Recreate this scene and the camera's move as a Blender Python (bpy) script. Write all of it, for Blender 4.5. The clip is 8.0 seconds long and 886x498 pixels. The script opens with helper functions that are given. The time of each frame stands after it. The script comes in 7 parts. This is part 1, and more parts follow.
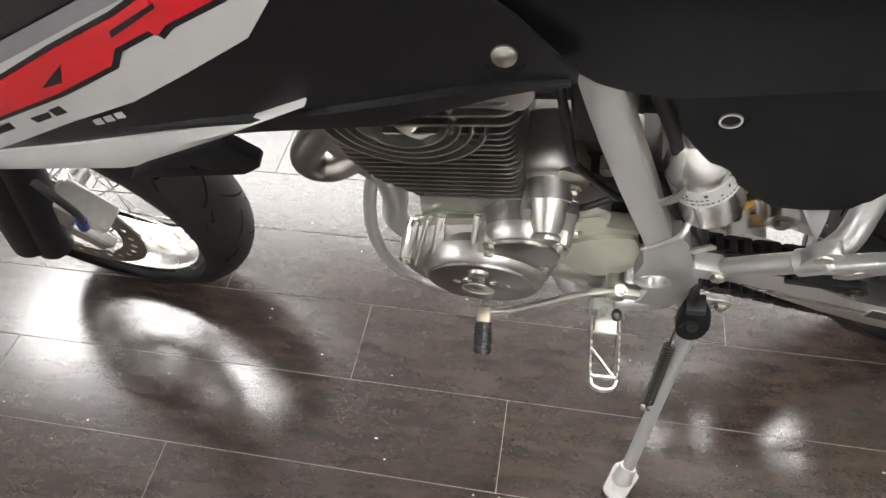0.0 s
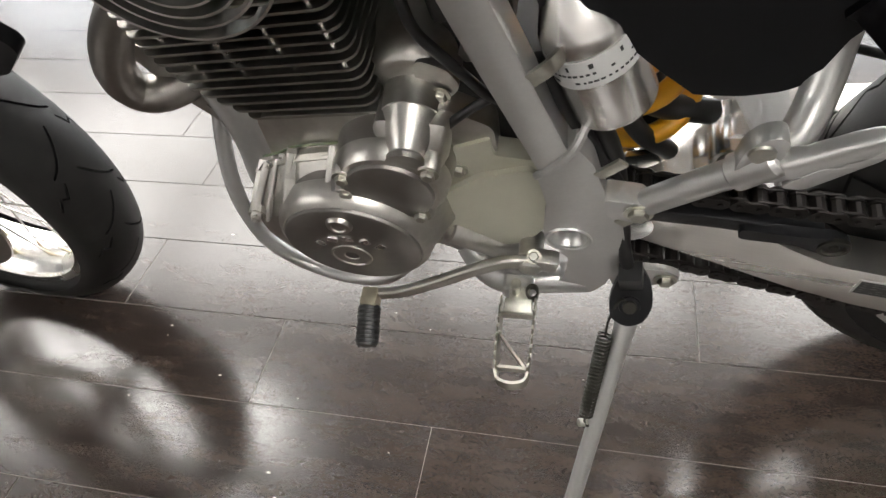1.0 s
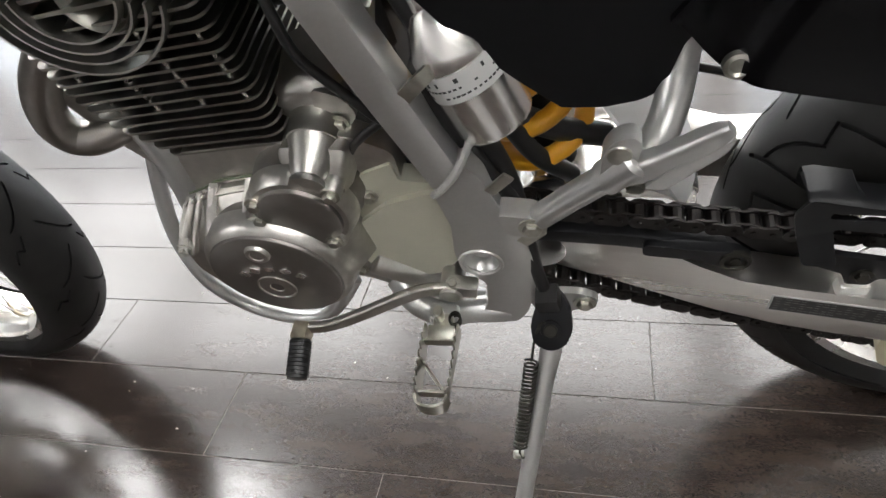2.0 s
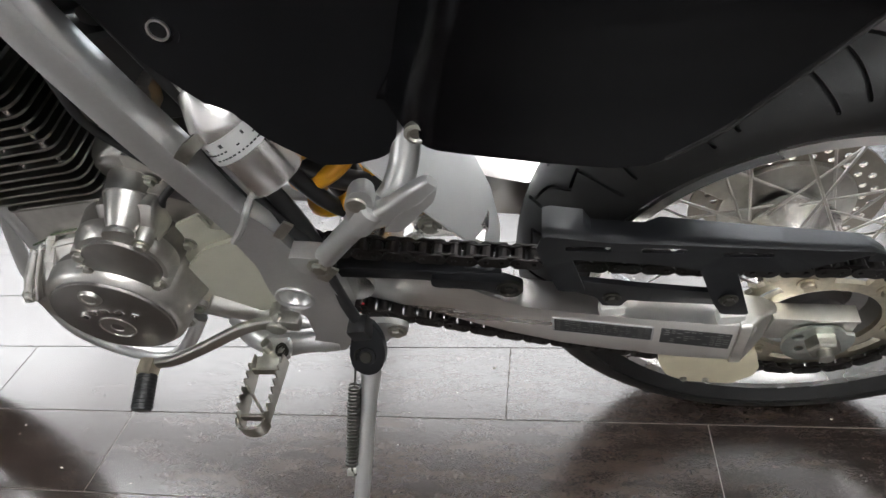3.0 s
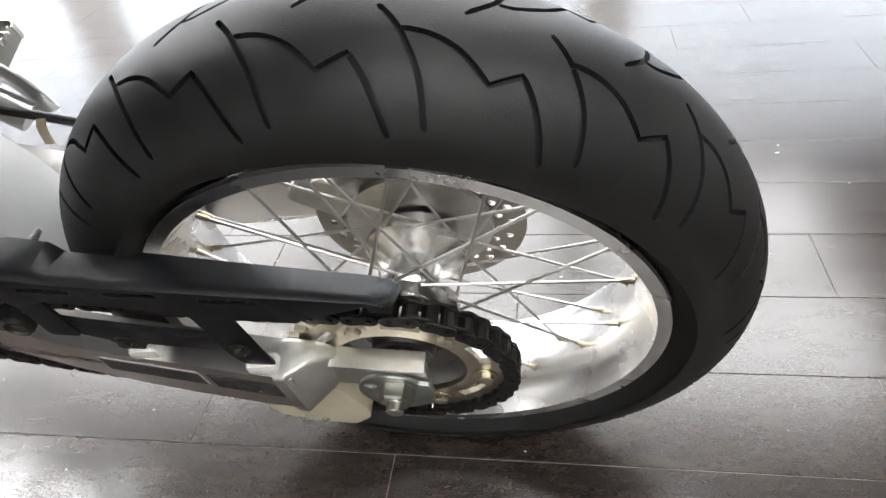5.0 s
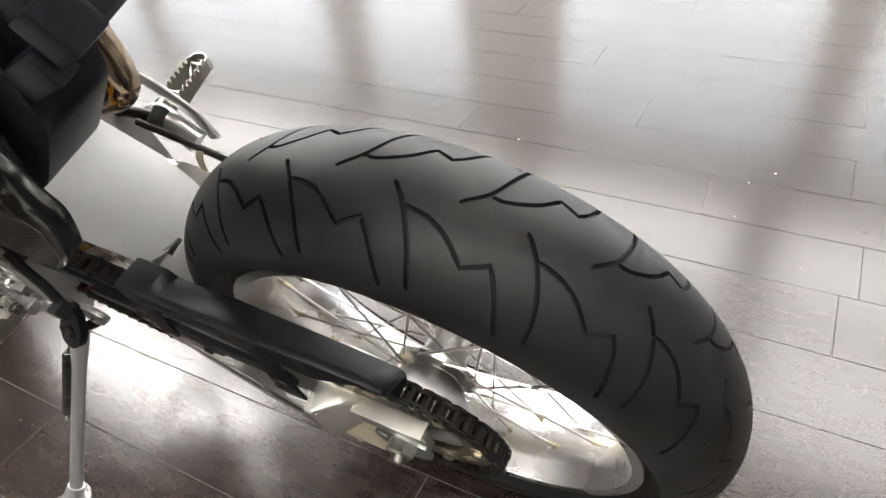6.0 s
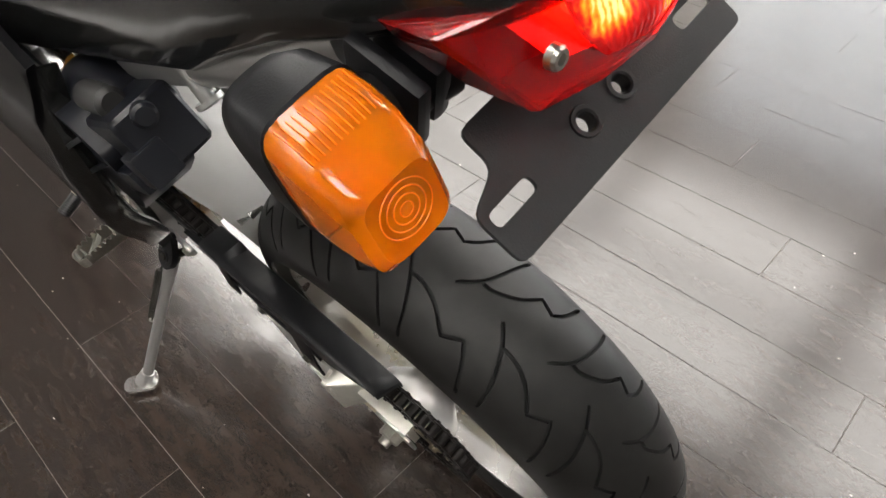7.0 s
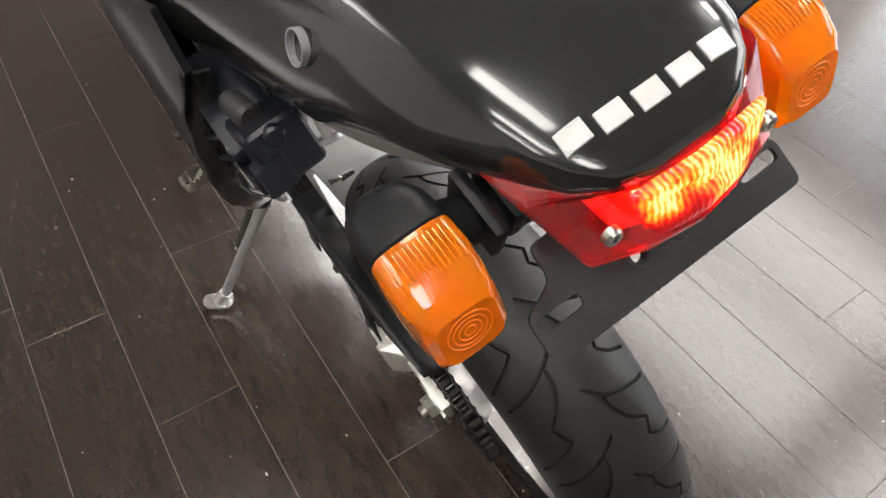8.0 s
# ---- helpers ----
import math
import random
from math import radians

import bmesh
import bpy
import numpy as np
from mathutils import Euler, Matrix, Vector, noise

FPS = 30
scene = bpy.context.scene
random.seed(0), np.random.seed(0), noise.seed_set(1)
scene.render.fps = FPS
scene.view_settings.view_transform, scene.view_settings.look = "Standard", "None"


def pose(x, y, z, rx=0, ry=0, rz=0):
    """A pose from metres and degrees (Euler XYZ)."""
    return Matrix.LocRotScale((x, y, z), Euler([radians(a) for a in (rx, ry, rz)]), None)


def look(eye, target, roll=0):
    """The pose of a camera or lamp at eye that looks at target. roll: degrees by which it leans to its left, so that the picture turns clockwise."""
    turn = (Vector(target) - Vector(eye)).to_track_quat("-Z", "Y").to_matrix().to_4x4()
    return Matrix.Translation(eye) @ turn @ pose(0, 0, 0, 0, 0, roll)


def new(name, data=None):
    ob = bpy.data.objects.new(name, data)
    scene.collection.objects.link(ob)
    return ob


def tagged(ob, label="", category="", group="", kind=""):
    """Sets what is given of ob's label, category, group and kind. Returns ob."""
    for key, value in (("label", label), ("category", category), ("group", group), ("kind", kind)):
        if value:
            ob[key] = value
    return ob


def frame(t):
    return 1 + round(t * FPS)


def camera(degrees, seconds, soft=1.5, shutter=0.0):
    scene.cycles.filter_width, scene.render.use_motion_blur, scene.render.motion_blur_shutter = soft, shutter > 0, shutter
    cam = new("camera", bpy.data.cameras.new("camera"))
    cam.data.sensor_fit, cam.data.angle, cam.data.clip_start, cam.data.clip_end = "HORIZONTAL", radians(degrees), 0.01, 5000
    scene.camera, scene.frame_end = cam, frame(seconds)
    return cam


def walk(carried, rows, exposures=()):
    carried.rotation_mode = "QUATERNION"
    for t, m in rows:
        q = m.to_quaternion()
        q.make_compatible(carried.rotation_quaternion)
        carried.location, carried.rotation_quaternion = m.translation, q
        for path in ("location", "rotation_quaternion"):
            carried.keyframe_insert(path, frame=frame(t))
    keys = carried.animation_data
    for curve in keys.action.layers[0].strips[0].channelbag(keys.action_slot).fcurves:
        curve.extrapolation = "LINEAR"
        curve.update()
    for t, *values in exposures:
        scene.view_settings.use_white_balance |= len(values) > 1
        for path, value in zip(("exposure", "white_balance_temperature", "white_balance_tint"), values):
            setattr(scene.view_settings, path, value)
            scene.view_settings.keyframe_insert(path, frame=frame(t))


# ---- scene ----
cam = camera(67.0, 8.0)
PATH = [
    (0, (-0.6551, -0.6192, 1.0228), (-0.8165, -0.0280, 0.2327), -6.47),
    (0.5, (-0.5614, -0.6034, 0.8940), (-0.7356, 0.0171, 0.1293), -6.52),
    (1, (-0.5280, -0.5824, 0.8020), (-0.7276, 0.0937, 0.0928), -7.46),
    (1.2, (-0.5246, -0.5783, 0.7855), (-0.7358, 0.1191, 0.1007), -8.18),
    (2.3, (-0.3723, -0.6315, 0.7692), (-0.5901, 0.1353, 0.1655), -9.40),
    (2.5, (-0.3274, -0.6410, 0.7840), (-0.5371, 0.1349, 0.1890), -9.48),
    (3, (-0.2600, -0.6528, 0.8014), (-0.4390, 0.1405, 0.2195), -8.81),
    (3.5, (-0.1855, -0.6091, 0.7578), (-0.3156, 0.1962, 0.1794), -7.28),
    (4, (-0.0572, -0.5416, 0.7352), (-0.1660, 0.2518, 0.1363), -7.00),
    (4.5, (0.0350, -0.5091, 0.7178), (-0.0650, 0.2709, 0.1001), -6.99),
    (4.7, (0.0791, -0.4962, 0.7201), (-0.0324, 0.2790, 0.0982), -7.40),
    (5.8, (0.2570, -0.4301, 0.8484), (-0.1257, 0.2360, 0.2083), -7.80),
    (6, (0.2814, -0.4236, 0.8788), (-0.1308, 0.2255, 0.2396), -7.30),
    (6.5, (0.3554, -0.3867, 0.9545), (-0.0987, 0.2087, 0.2917), -4.07),
    (7, (0.3561, -0.3752, 1.0245), (-0.1443, 0.1331, 0.3236), -1.13),
    (7.5, (0.3623, -0.3717, 1.0782), (-0.1610, 0.0405, 0.3325), 2.27),
    (8, (0.3513, -0.3723, 1.1048), (-0.1721, 0.0203, 0.3486), 3.91),
]
walk(cam, [(t, look(eye, target, roll)) for t, eye, target, roll in PATH], exposures=[(0.0, 0.55, 6350, 10), (1.0, 0.12, 6500, 10), (2.5, 0.0, 6150, 10), (3.0, 0.12, 6100, 10), (4.5, 0.2, 6100, 10), (6.0, 0.05, 6500, 10), (6.5, -0.2, 6600, 10), (7.0, -0.2, 6600, 10), (8.0, -0.1, 6500, 10)])

# ---- world and light ----
world = bpy.data.worlds.new("showroom_world")
scene.world = world
world.use_nodes = True
_bg = world.node_tree.nodes["Background"]
_sky = world.node_tree.nodes.new("ShaderNodeTexSky")
_sky.sky_type, _sky.sun_disc = "NISHITA", False
_sky.sun_elevation, _sky.sun_rotation = radians(40), radians(20)
world.node_tree.links.new(_sky.outputs[0], _bg.inputs[0])
_bg.inputs[1].default_value = 0.1
PANEL_GLOW, SPOT_GLOW, WIDE_GLOW, WINDOW_GLOW = 18.0, 27.0, 8.5, 3.4

# ---- materials ----


def material(name, color, rough=0.5, metal=0.0, vary=0.15, grain=60.0, bump=0.1, stretch=(1, 1, 1), coat=0.0, spot=None, per_piece=0.0, fine=6.0, bump_scale=None, ior=None, spec=None):
    """Two scales of noise vary colour and roughness; a fine one gives relief."""
    m = bpy.data.materials.new(name)
    m.use_nodes = True
    n, l = m.node_tree.nodes, m.node_tree.links
    b = n["Principled BSDF"]
    tc = n.new("ShaderNodeTexCoord")
    mp = n.new("ShaderNodeMapping")
    mp.inputs["Scale"].default_value = stretch
    l.new(tc.outputs["Object"], mp.inputs["Vector"])
    big, small = n.new("ShaderNodeTexNoise"), n.new("ShaderNodeTexNoise")
    big.inputs["Scale"].default_value, small.inputs["Scale"].default_value = grain / fine, grain
    big.inputs["Detail"].default_value, small.inputs["Detail"].default_value = 6, 4
    for t in (big, small):
        l.new(mp.outputs[0], t.inputs["Vector"])
    add = n.new("ShaderNodeMath")
    add.operation = "ADD"
    l.new(big.outputs[0], add.inputs[0])
    l.new(small.outputs[0], add.inputs[1])
    ramp = n.new("ShaderNodeMapRange")
    ramp.inputs["From Min"].default_value, ramp.inputs["From Max"].default_value = 0.4, 1.6
    l.new(add.outputs[0], ramp.inputs["Value"])
    mix = n.new("ShaderNodeMix")
    mix.data_type = "RGBA"
    lo = tuple(max(0.0, c * (1 - vary)) for c in color) + (1,)
    hi = tuple(min(1.0, c * (1 + vary)) for c in color) + (1,)
    if spot:
        hi = tuple(spot) + (1,)
    mix.inputs["A"].default_value, mix.inputs["B"].default_value = lo, hi
    l.new(ramp.outputs[0], mix.inputs["Factor"])
    out = mix.outputs["Result"]
    if per_piece:
        oi = n.new("ShaderNodeObjectInfo")
        pr = n.new("ShaderNodeMapRange")
        pr.inputs["To Min"].default_value, pr.inputs["To Max"].default_value = 1 - per_piece, 1 + per_piece
        l.new(oi.outputs["Random"], pr.inputs["Value"])
        away = n.new("ShaderNodeMath")
        away.operation = "MULTIPLY"
        away.inputs[1].default_value = 37.0
        l.new(oi.outputs["Random"], away.inputs[0])
        l.new(away.outputs[0], mp.inputs["Location"])
        mul = n.new("ShaderNodeVectorMath")
        mul.operation = "SCALE"
        l.new(out, mul.inputs[0])
        l.new(pr.outputs[0], mul.inputs["Scale"])
        out = mul.outputs[0]
    l.new(out, b.inputs["Base Color"])
    rr = n.new("ShaderNodeMapRange")
    rr.inputs["To Min"].default_value, rr.inputs["To Max"].default_value = max(0.02, rough * 0.8), min(1.0, rough * 1.2)
    l.new(big.outputs[0], rr.inputs["Value"])
    l.new(rr.outputs[0], b.inputs["Roughness"])
    b.inputs["Metallic"].default_value = metal
    b.inputs["Coat Weight"].default_value = coat
    b.inputs["Coat Roughness"].default_value = 0.06
    if ior:
        b.inputs["IOR"].default_value = ior
    if spec is not None:
        b.inputs["Specular IOR Level"].default_value = spec
    if bump:
        bp = n.new("ShaderNodeBump")
        bp.inputs["Strength"].default_value, bp.inputs["Distance"].default_value = bump, 0.001
        if bump_scale:
            third = n.new("ShaderNodeTexNoise")
            third.inputs["Scale"].default_value = bump_scale
            third.inputs["Detail"].default_value = 3
            l.new(mp.outputs[0], third.inputs["Vector"])
            l.new(third.outputs[0], bp.inputs["Height"])
        else:
            l.new(small.outputs[0], bp.inputs["Height"])
        l.new(bp.outputs[0], b.inputs["Normal"])
    return m


def glass(name, color, rough=0.05, trans=0.9, ior=1.45, coat=0.0):
    m = bpy.data.materials.new(name)
    m.use_nodes = True
    b = m.node_tree.nodes["Principled BSDF"]
    b.inputs["Base Color"].default_value = (*color, 1)
    b.inputs["Roughness"].default_value = rough
    b.inputs["Transmission Weight"].default_value = trans
    b.inputs["IOR"].default_value = ior
    b.inputs["Coat Weight"].default_value = coat
    return m


def glow(name, color, power):
    m = bpy.data.materials.new(name)
    m.use_nodes = True
    n, l = m.node_tree.nodes, m.node_tree.links
    b = n["Principled BSDF"]
    b.inputs["Base Color"].default_value = (0.8, 0.8, 0.8, 1)
    b.inputs["Emission Color"].default_value = (*color, 1)
    b.inputs["Emission Strength"].default_value = power
    return m


RUBBER = material("tyre_rubber", (0.0050, 0.0050, 0.0052), 0.47, vary=0.5, grain=45, bump=0.2, spot=(0.020, 0.0192, 0.0182), bump_scale=900, spec=0.4)
GROOVE = material("groove_rubber", (0.006, 0.006, 0.006), 0.8, vary=0.2)
ALU = material("satin_aluminium", (0.84, 0.825, 0.80), 0.25, 1.0, vary=0.10, grain=120, bump=0.1)
ALU_BRUSHED = material("brushed_aluminium", (0.74, 0.72, 0.685), 0.29, 1.0, vary=0.06, grain=90, bump=0.02, stretch=(0.3, 1, 3))
ALU_POLISHED = material("polished_aluminium", (0.90, 0.89, 0.87), 0.27, 1.0, vary=0.05, grain=60, bump=0.04)
CAST = material("cast_aluminium", (0.52, 0.505, 0.475), 0.34, 1.0, vary=0.22, grain=110, bump=0.14, bump_scale=700)
CAST_DULL = material("dull_cast_cover", (0.28, 0.265, 0.25), 0.40, 1.0, vary=0.14, grain=90, bump=0.12, bump_scale=1100)
FIN = material("cylinder_fin_metal", (0.27, 0.26, 0.235), 0.32, 1.0, vary=0.3, grain=90, bump=0.15)
FRAME_SILVER = material("silver_frame_paint", (0.50, 0.497, 0.485), 0.32, 0.75, vary=0.07, grain=300, bump=0.04, coat=0.2)
ZINC = material("zinc_plated_steel", (0.44, 0.43, 0.38), 0.33, 1.0, vary=0.2, grain=200, bump=0.2)
ZINC_YELLOW = material("yellow_zinc_steel", (0.56, 0.51, 0.40), 0.35, 1.0, vary=0.25, grain=200, bump=0.2)
BRASS = material("brass_nipple", (0.52, 0.46, 0.33), 0.35, 1.0, vary=0.2, grain=150, bump=0.1)
STEEL_SPOKE = material("spoke_steel", (0.58, 0.56, 0.53), 0.3, 1.0, vary=0.15, grain=150, bump=0.05)
CHAIN_STEEL = material("oiled_chain_steel", (0.020, 0.0175, 0.016), 0.42, 0.7, vary=0.5, grain=240, bump=0.3)
BLACK_PLASTIC = material("black_plastic", (0.003, 0.0032, 0.0042), 0.42, vary=0.15, grain=300, bump=0.12, bump_scale=1200, spec=0.28)
GREY_PLASTIC = material("dark_grey_plastic", (0.0042, 0.0043, 0.0052), 0.5, vary=0.14, grain=60, bump=0.15, bump_scale=1600, spec=0.20)
GUARD_PLASTIC = material("guard_plastic", (0.0050, 0.0054, 0.0066), 0.38, vary=0.5, grain=50, bump=0.2, spot=(0.013, 0.0138, 0.0155), bump_scale=900, spec=0.3)
GLOSS_BLACK = material("gloss_black_paint", (0.012, 0.0123, 0.0118), 0.13, vary=0.1, grain=30, bump=0.01, coat=0.4)
AIRBOX = material("airbox_plastic", (0.006, 0.0068, 0.010), 0.34, vary=0.2, grain=120, bump=0.08, spec=0.3)
WHITE_PLASTIC = material("white_plastic", (0.72, 0.72, 0.71), 0.4, vary=0.06, grain=30, bump=0.05)
CREAM_PLASTIC = material("cream_plastic", (0.62, 0.56, 0.40), 0.45, vary=0.12, grain=60, bump=0.08)
COVER_GREEN = material("greenish_cover_paint", (0.50, 0.49, 0.40), 0.35, 0.15, vary=0.06, grain=60, bump=0.06)
SPRING_YELLOW = material("yellow_spring_paint", (0.75, 0.36, 0.015), 0.3, vary=0.12, grain=80, bump=0.05)
SPRING_STEEL = material("black_spring_steel", (0.05, 0.048, 0.04), 0.4, 0.8, vary=0.3, grain=200, bump=0.1)
DISC_STEEL = material("brake_disc_steel", (0.34, 0.31, 0.27), 0.32, 1.0, vary=0.2, grain=120, bump=0.15)
CHROME = material("bronzed_exhaust_steel", (0.42, 0.34, 0.24), 0.13, 1.0, vary=0.3, grain=25, bump=0.02)
EXHAUST = material("dull_exhaust_steel", (0.30, 0.28, 0.26), 0.38, 1.0, vary=0.25, grain=60, bump=0.1)
BLACK_HOSE = material("black_hose", (0.012, 0.012, 0.012), 0.4, vary=0.2, grain=100, bump=0.1)
PLATE_PLASTIC = material("plate_bracket_plastic", (0.020, 0.0195, 0.021), 0.5, vary=0.1, grain=150, bump=0.15, bump_scale=1300, spec=0.35)
BLUE_METAL = material("blue_anodised", (0.02, 0.06, 0.30), 0.3, 0.6, vary=0.1)
RED_PAINT = material("red_decal", (0.62, 0.012, 0.02), 0.3, vary=0.05, grain=80, bump=0.02, coat=0.4)
WHITE_DECAL = material("white_decal", (0.52, 0.52, 0.51), 0.35, vary=0.04, grain=60, bump=0.02, coat=0.3)
GREY_DECAL = material("grey_decal", (0.22, 0.22, 0.23), 0.35, vary=0.06, grain=60, bump=0.02, coat=0.3)
BLACK_DECAL = material("black_decal", (0.012, 0.012, 0.013), 0.35, vary=0.06, grain=60, bump=0.02)
LABEL_DARK = material("dark_label_print", (0.018, 0.018, 0.018), 0.4, vary=0.3, grain=300, bump=0.02)
LABEL_SILVER = material("silver_label", (0.22, 0.22, 0.21), 0.4, 0.4, vary=0.1, grain=200, bump=0.02)
AMBER = glass("amber_lens", (1.0, 0.25, 0.002), 0.12, trans=0.58, ior=1.12, coat=0.8)
AMBER_RIB = material("amber_ribs", (0.80, 0.17, 0.003), 0.18, vary=0.08, grain=200, bump=0.02)
RED_LENS = glass("red_lens", (0.80, 0.004, 0.006), 0.05, trans=0.85, ior=1.3, coat=0.5)
REFLECTOR = material("lamp_reflector", (0.92, 0.91, 0.88), 0.3, 0.0, vary=0.05, grain=200, bump=0.2)
BULB_GLOW = glow("lit_bulb", (1.0, 0.55, 0.16), 90.0)
PLANK = material("dark_wood_plank", (0.0125, 0.0090, 0.0073), 0.19, vary=0.75, grain=520, bump=0.07, stretch=(0.45, 1.5, 1), spot=(0.058, 0.042, 0.0345), per_piece=0.08, fine=16.0, bump_scale=240, spec=0.8)
GROUT = material("plank_joint", (0.24, 0.22, 0.20), 0.7, vary=0.2)
DARK_WALL = material("grey_wall_paint", (0.58, 0.57, 0.56), 0.7, vary=0.06, grain=20, bump=0.1)
WALL_PAINT = material("white_wall_paint", (0.72, 0.71, 0.69), 0.7, vary=0.04, grain=20, bump=0.1)
CEILING_PAINT = material("ceiling_paint", (0.55, 0.55, 0.55), 0.8, vary=0.04, grain=20, bump=0.1)
PANEL_LIGHT = glow("light_diffuser", (1.0, 0.97, 0.92), PANEL_GLOW)
SPOT_LIGHT = glow("spot_diffuser", (1.0, 0.97, 0.93), SPOT_GLOW)
WIDE_LIGHT = glow("wide_light_diffuser", (1.0, 0.97, 0.93), WIDE_GLOW)
DAYLIGHT = glow("bright_street", (0.94, 0.965, 1.0), WINDOW_GLOW)



def lit_lens(name, bulbs):
    """Tail lamp lens with lit bulbs close behind it: hot near the bulbs, red away from them, broken up by moulded ribs."""
    m = bpy.data.materials.new(name)
    m.use_nodes = True
    n, l = m.node_tree.nodes, m.node_tree.links
    b = n["Principled BSDF"]
    tc = n.new("ShaderNodeTexCoord")
    total = None
    for p, size in bulbs:
        d = n.new("ShaderNodeVectorMath")
        d.operation = "DISTANCE"
        d.inputs[1].default_value = p
        l.new(tc.outputs["Object"], d.inputs[0])
        r = n.new("ShaderNodeMapRange")
        r.interpolation_type = "SMOOTHERSTEP"
        r.inputs["From Min"].default_value, r.inputs["From Max"].default_value = size, 0.001
        l.new(d.outputs["Value"], r.inputs["Value"])
        if total is None:
            total = r.outputs[0]
        else:
            a = n.new("ShaderNodeMath")
            a.operation = "MAXIMUM"
            l.new(total, a.inputs[0])
            l.new(r.outputs[0], a.inputs[1])
            total = a.outputs[0]
    w = n.new("ShaderNodeTexWave")
    w.bands_direction = "Y"
    w.inputs["Scale"].default_value, w.inputs["Distortion"].default_value = 120.0, 3.0
    w.inputs["Detail Scale"].default_value = 2.0
    l.new(tc.outputs["Object"], w.inputs["Vector"])
    nz = n.new("ShaderNodeTexNoise")
    nz.inputs["Scale"].default_value = 160.0
    l.new(tc.outputs["Object"], nz.inputs["Vector"])
    k = n.new("ShaderNodeMath")
    k.operation = "MULTIPLY_ADD"
    l.new(w.outputs["Fac"], k.inputs[0])
    k.inputs[1].default_value = 0.28
    l.new(nz.outputs[0], k.inputs[2])
    mul = n.new("ShaderNodeMath")
    mul.operation = "MULTIPLY"
    l.new(total, mul.inputs[0])
    l.new(k.outputs[0], mul.inputs[1])
    ramp = n.new("ShaderNodeValToRGB")
    e = ramp.color_ramp.elements
    e[0].position, e[0].color = 0.05, (0.50, 0.002, 0.004, 1)
    e[1].position, e[1].color = 0.75, (1.0, 0.82, 0.30, 1)
    for pos, col in ((0.22, (0.95, 0.02, 0.01, 1)), (0.36, (1.0, 0.22, 0.01, 1)), (0.52, (1.0, 0.50, 0.03, 1))):
        x = e.new(pos)
        x.color = col
    l.new(mul.outputs[0], ramp.inputs[0])
    st = n.new("ShaderNodeMapRange")
    st.inputs["From Max"].default_value = 0.7
    st.inputs["To Min"].default_value, st.inputs["To Max"].default_value = 0.35, 1.6
    l.new(mul.outputs[0], st.inputs["Value"])
    l.new(ramp.outputs[0], b.inputs["Emission Color"])
    l.new(st.outputs[0], b.inputs["Emission Strength"])
    b.inputs["Base Color"].default_value = (0.5, 0.01, 0.01, 1)
    b.inputs["Roughness"].default_value = 0.12
    bp = n.new("ShaderNodeBump")
    bp.inputs["Strength"].default_value, bp.inputs["Distance"].default_value = 0.4, 0.0006
    l.new(w.outputs["Fac"], bp.inputs["Height"])
    l.new(bp.outputs[0], b.inputs["Normal"])
    return m


# ---- mesh helpers ----


def mesh_of(bm, name, mat, smooth=True, angle=38):
    bmesh.ops.recalc_face_normals(bm, faces=bm.faces)
    if smooth:
        lim = radians(angle)
        for f in bm.faces:
            f.smooth = True
        for e in bm.edges:
            if len(e.link_faces) == 2 and e.calc_face_angle(0) > lim:
                e.smooth = False
    me = bpy.data.meshes.new(name)
    bm.to_mesh(me)
    bm.free()
    me.materials.append(mat)
    return me


def part(name, bm, mat, parent, label="", smooth=True, angle=38):
    ob = new(name, mesh_of(bm, name, mat, smooth, angle))
    ob.parent = parent
    if label:
        tagged(ob, label)
    return ob


def piece(name, me, parent, m=None):
    ob = new(name, me)
    ob.parent = parent
    if m is not None:
        ob.matrix_basis = m
    return ob


def placed(ob, x, y, z):
    ob.location = (x, y, z)
    return ob


def box(bm, c, s, rot=(0, 0, 0), bevel=0.0, seg=2):
    m = pose(*c, *rot) @ Matrix.Diagonal((*s, 1))
    r = bmesh.ops.create_cube(bm, size=1.0, matrix=m)
    if bevel:
        es = list({e for v in r["verts"] for e in v.link_edges})
        bmesh.ops.bevel(bm, geom=es, offset=bevel, segments=seg, profile=0.7, affect="EDGES")
    return bm


def frame_of(d):
    d = Vector(d).normalized()
    a = Vector((0, 0, 1)) if abs(d.z) < 0.9 else Vector((1, 0, 0))
    u = d.cross(a).normalized()
    return d, u, d.cross(u).normalized()


def lathe(bm, o, axis, prof, seg=32, closed=False):
    """prof: (distance along the axis, radius), revolved round the axis from o."""
    d, u, v = frame_of(axis)
    o = Vector(o)
    rings = []
    for a, r in prof:
        if r < 1e-6:
            rings.append([bm.verts.new(o + d * a)])
        else:
            rings.append([bm.verts.new(o + d * a + (u * math.cos(k) + v * math.sin(k)) * r) for k in (2 * math.pi * i / seg for i in range(seg))])
    pairs = list(zip(rings, rings[1:])) + ([(rings[-1], rings[0])] if closed else [])
    for p, q in pairs:
        for i in range(seg):
            j = (i + 1) % seg
            if len(p) == 1 and len(q) == 1:
                continue
            if len(p) == 1:
                bm.faces.new((p[0], q[i], q[j]))
            elif len(q) == 1:
                bm.faces.new((p[i], p[j], q[0]))
            else:
                bm.faces.new((p[i], p[j], q[j], q[i]))
    return bm


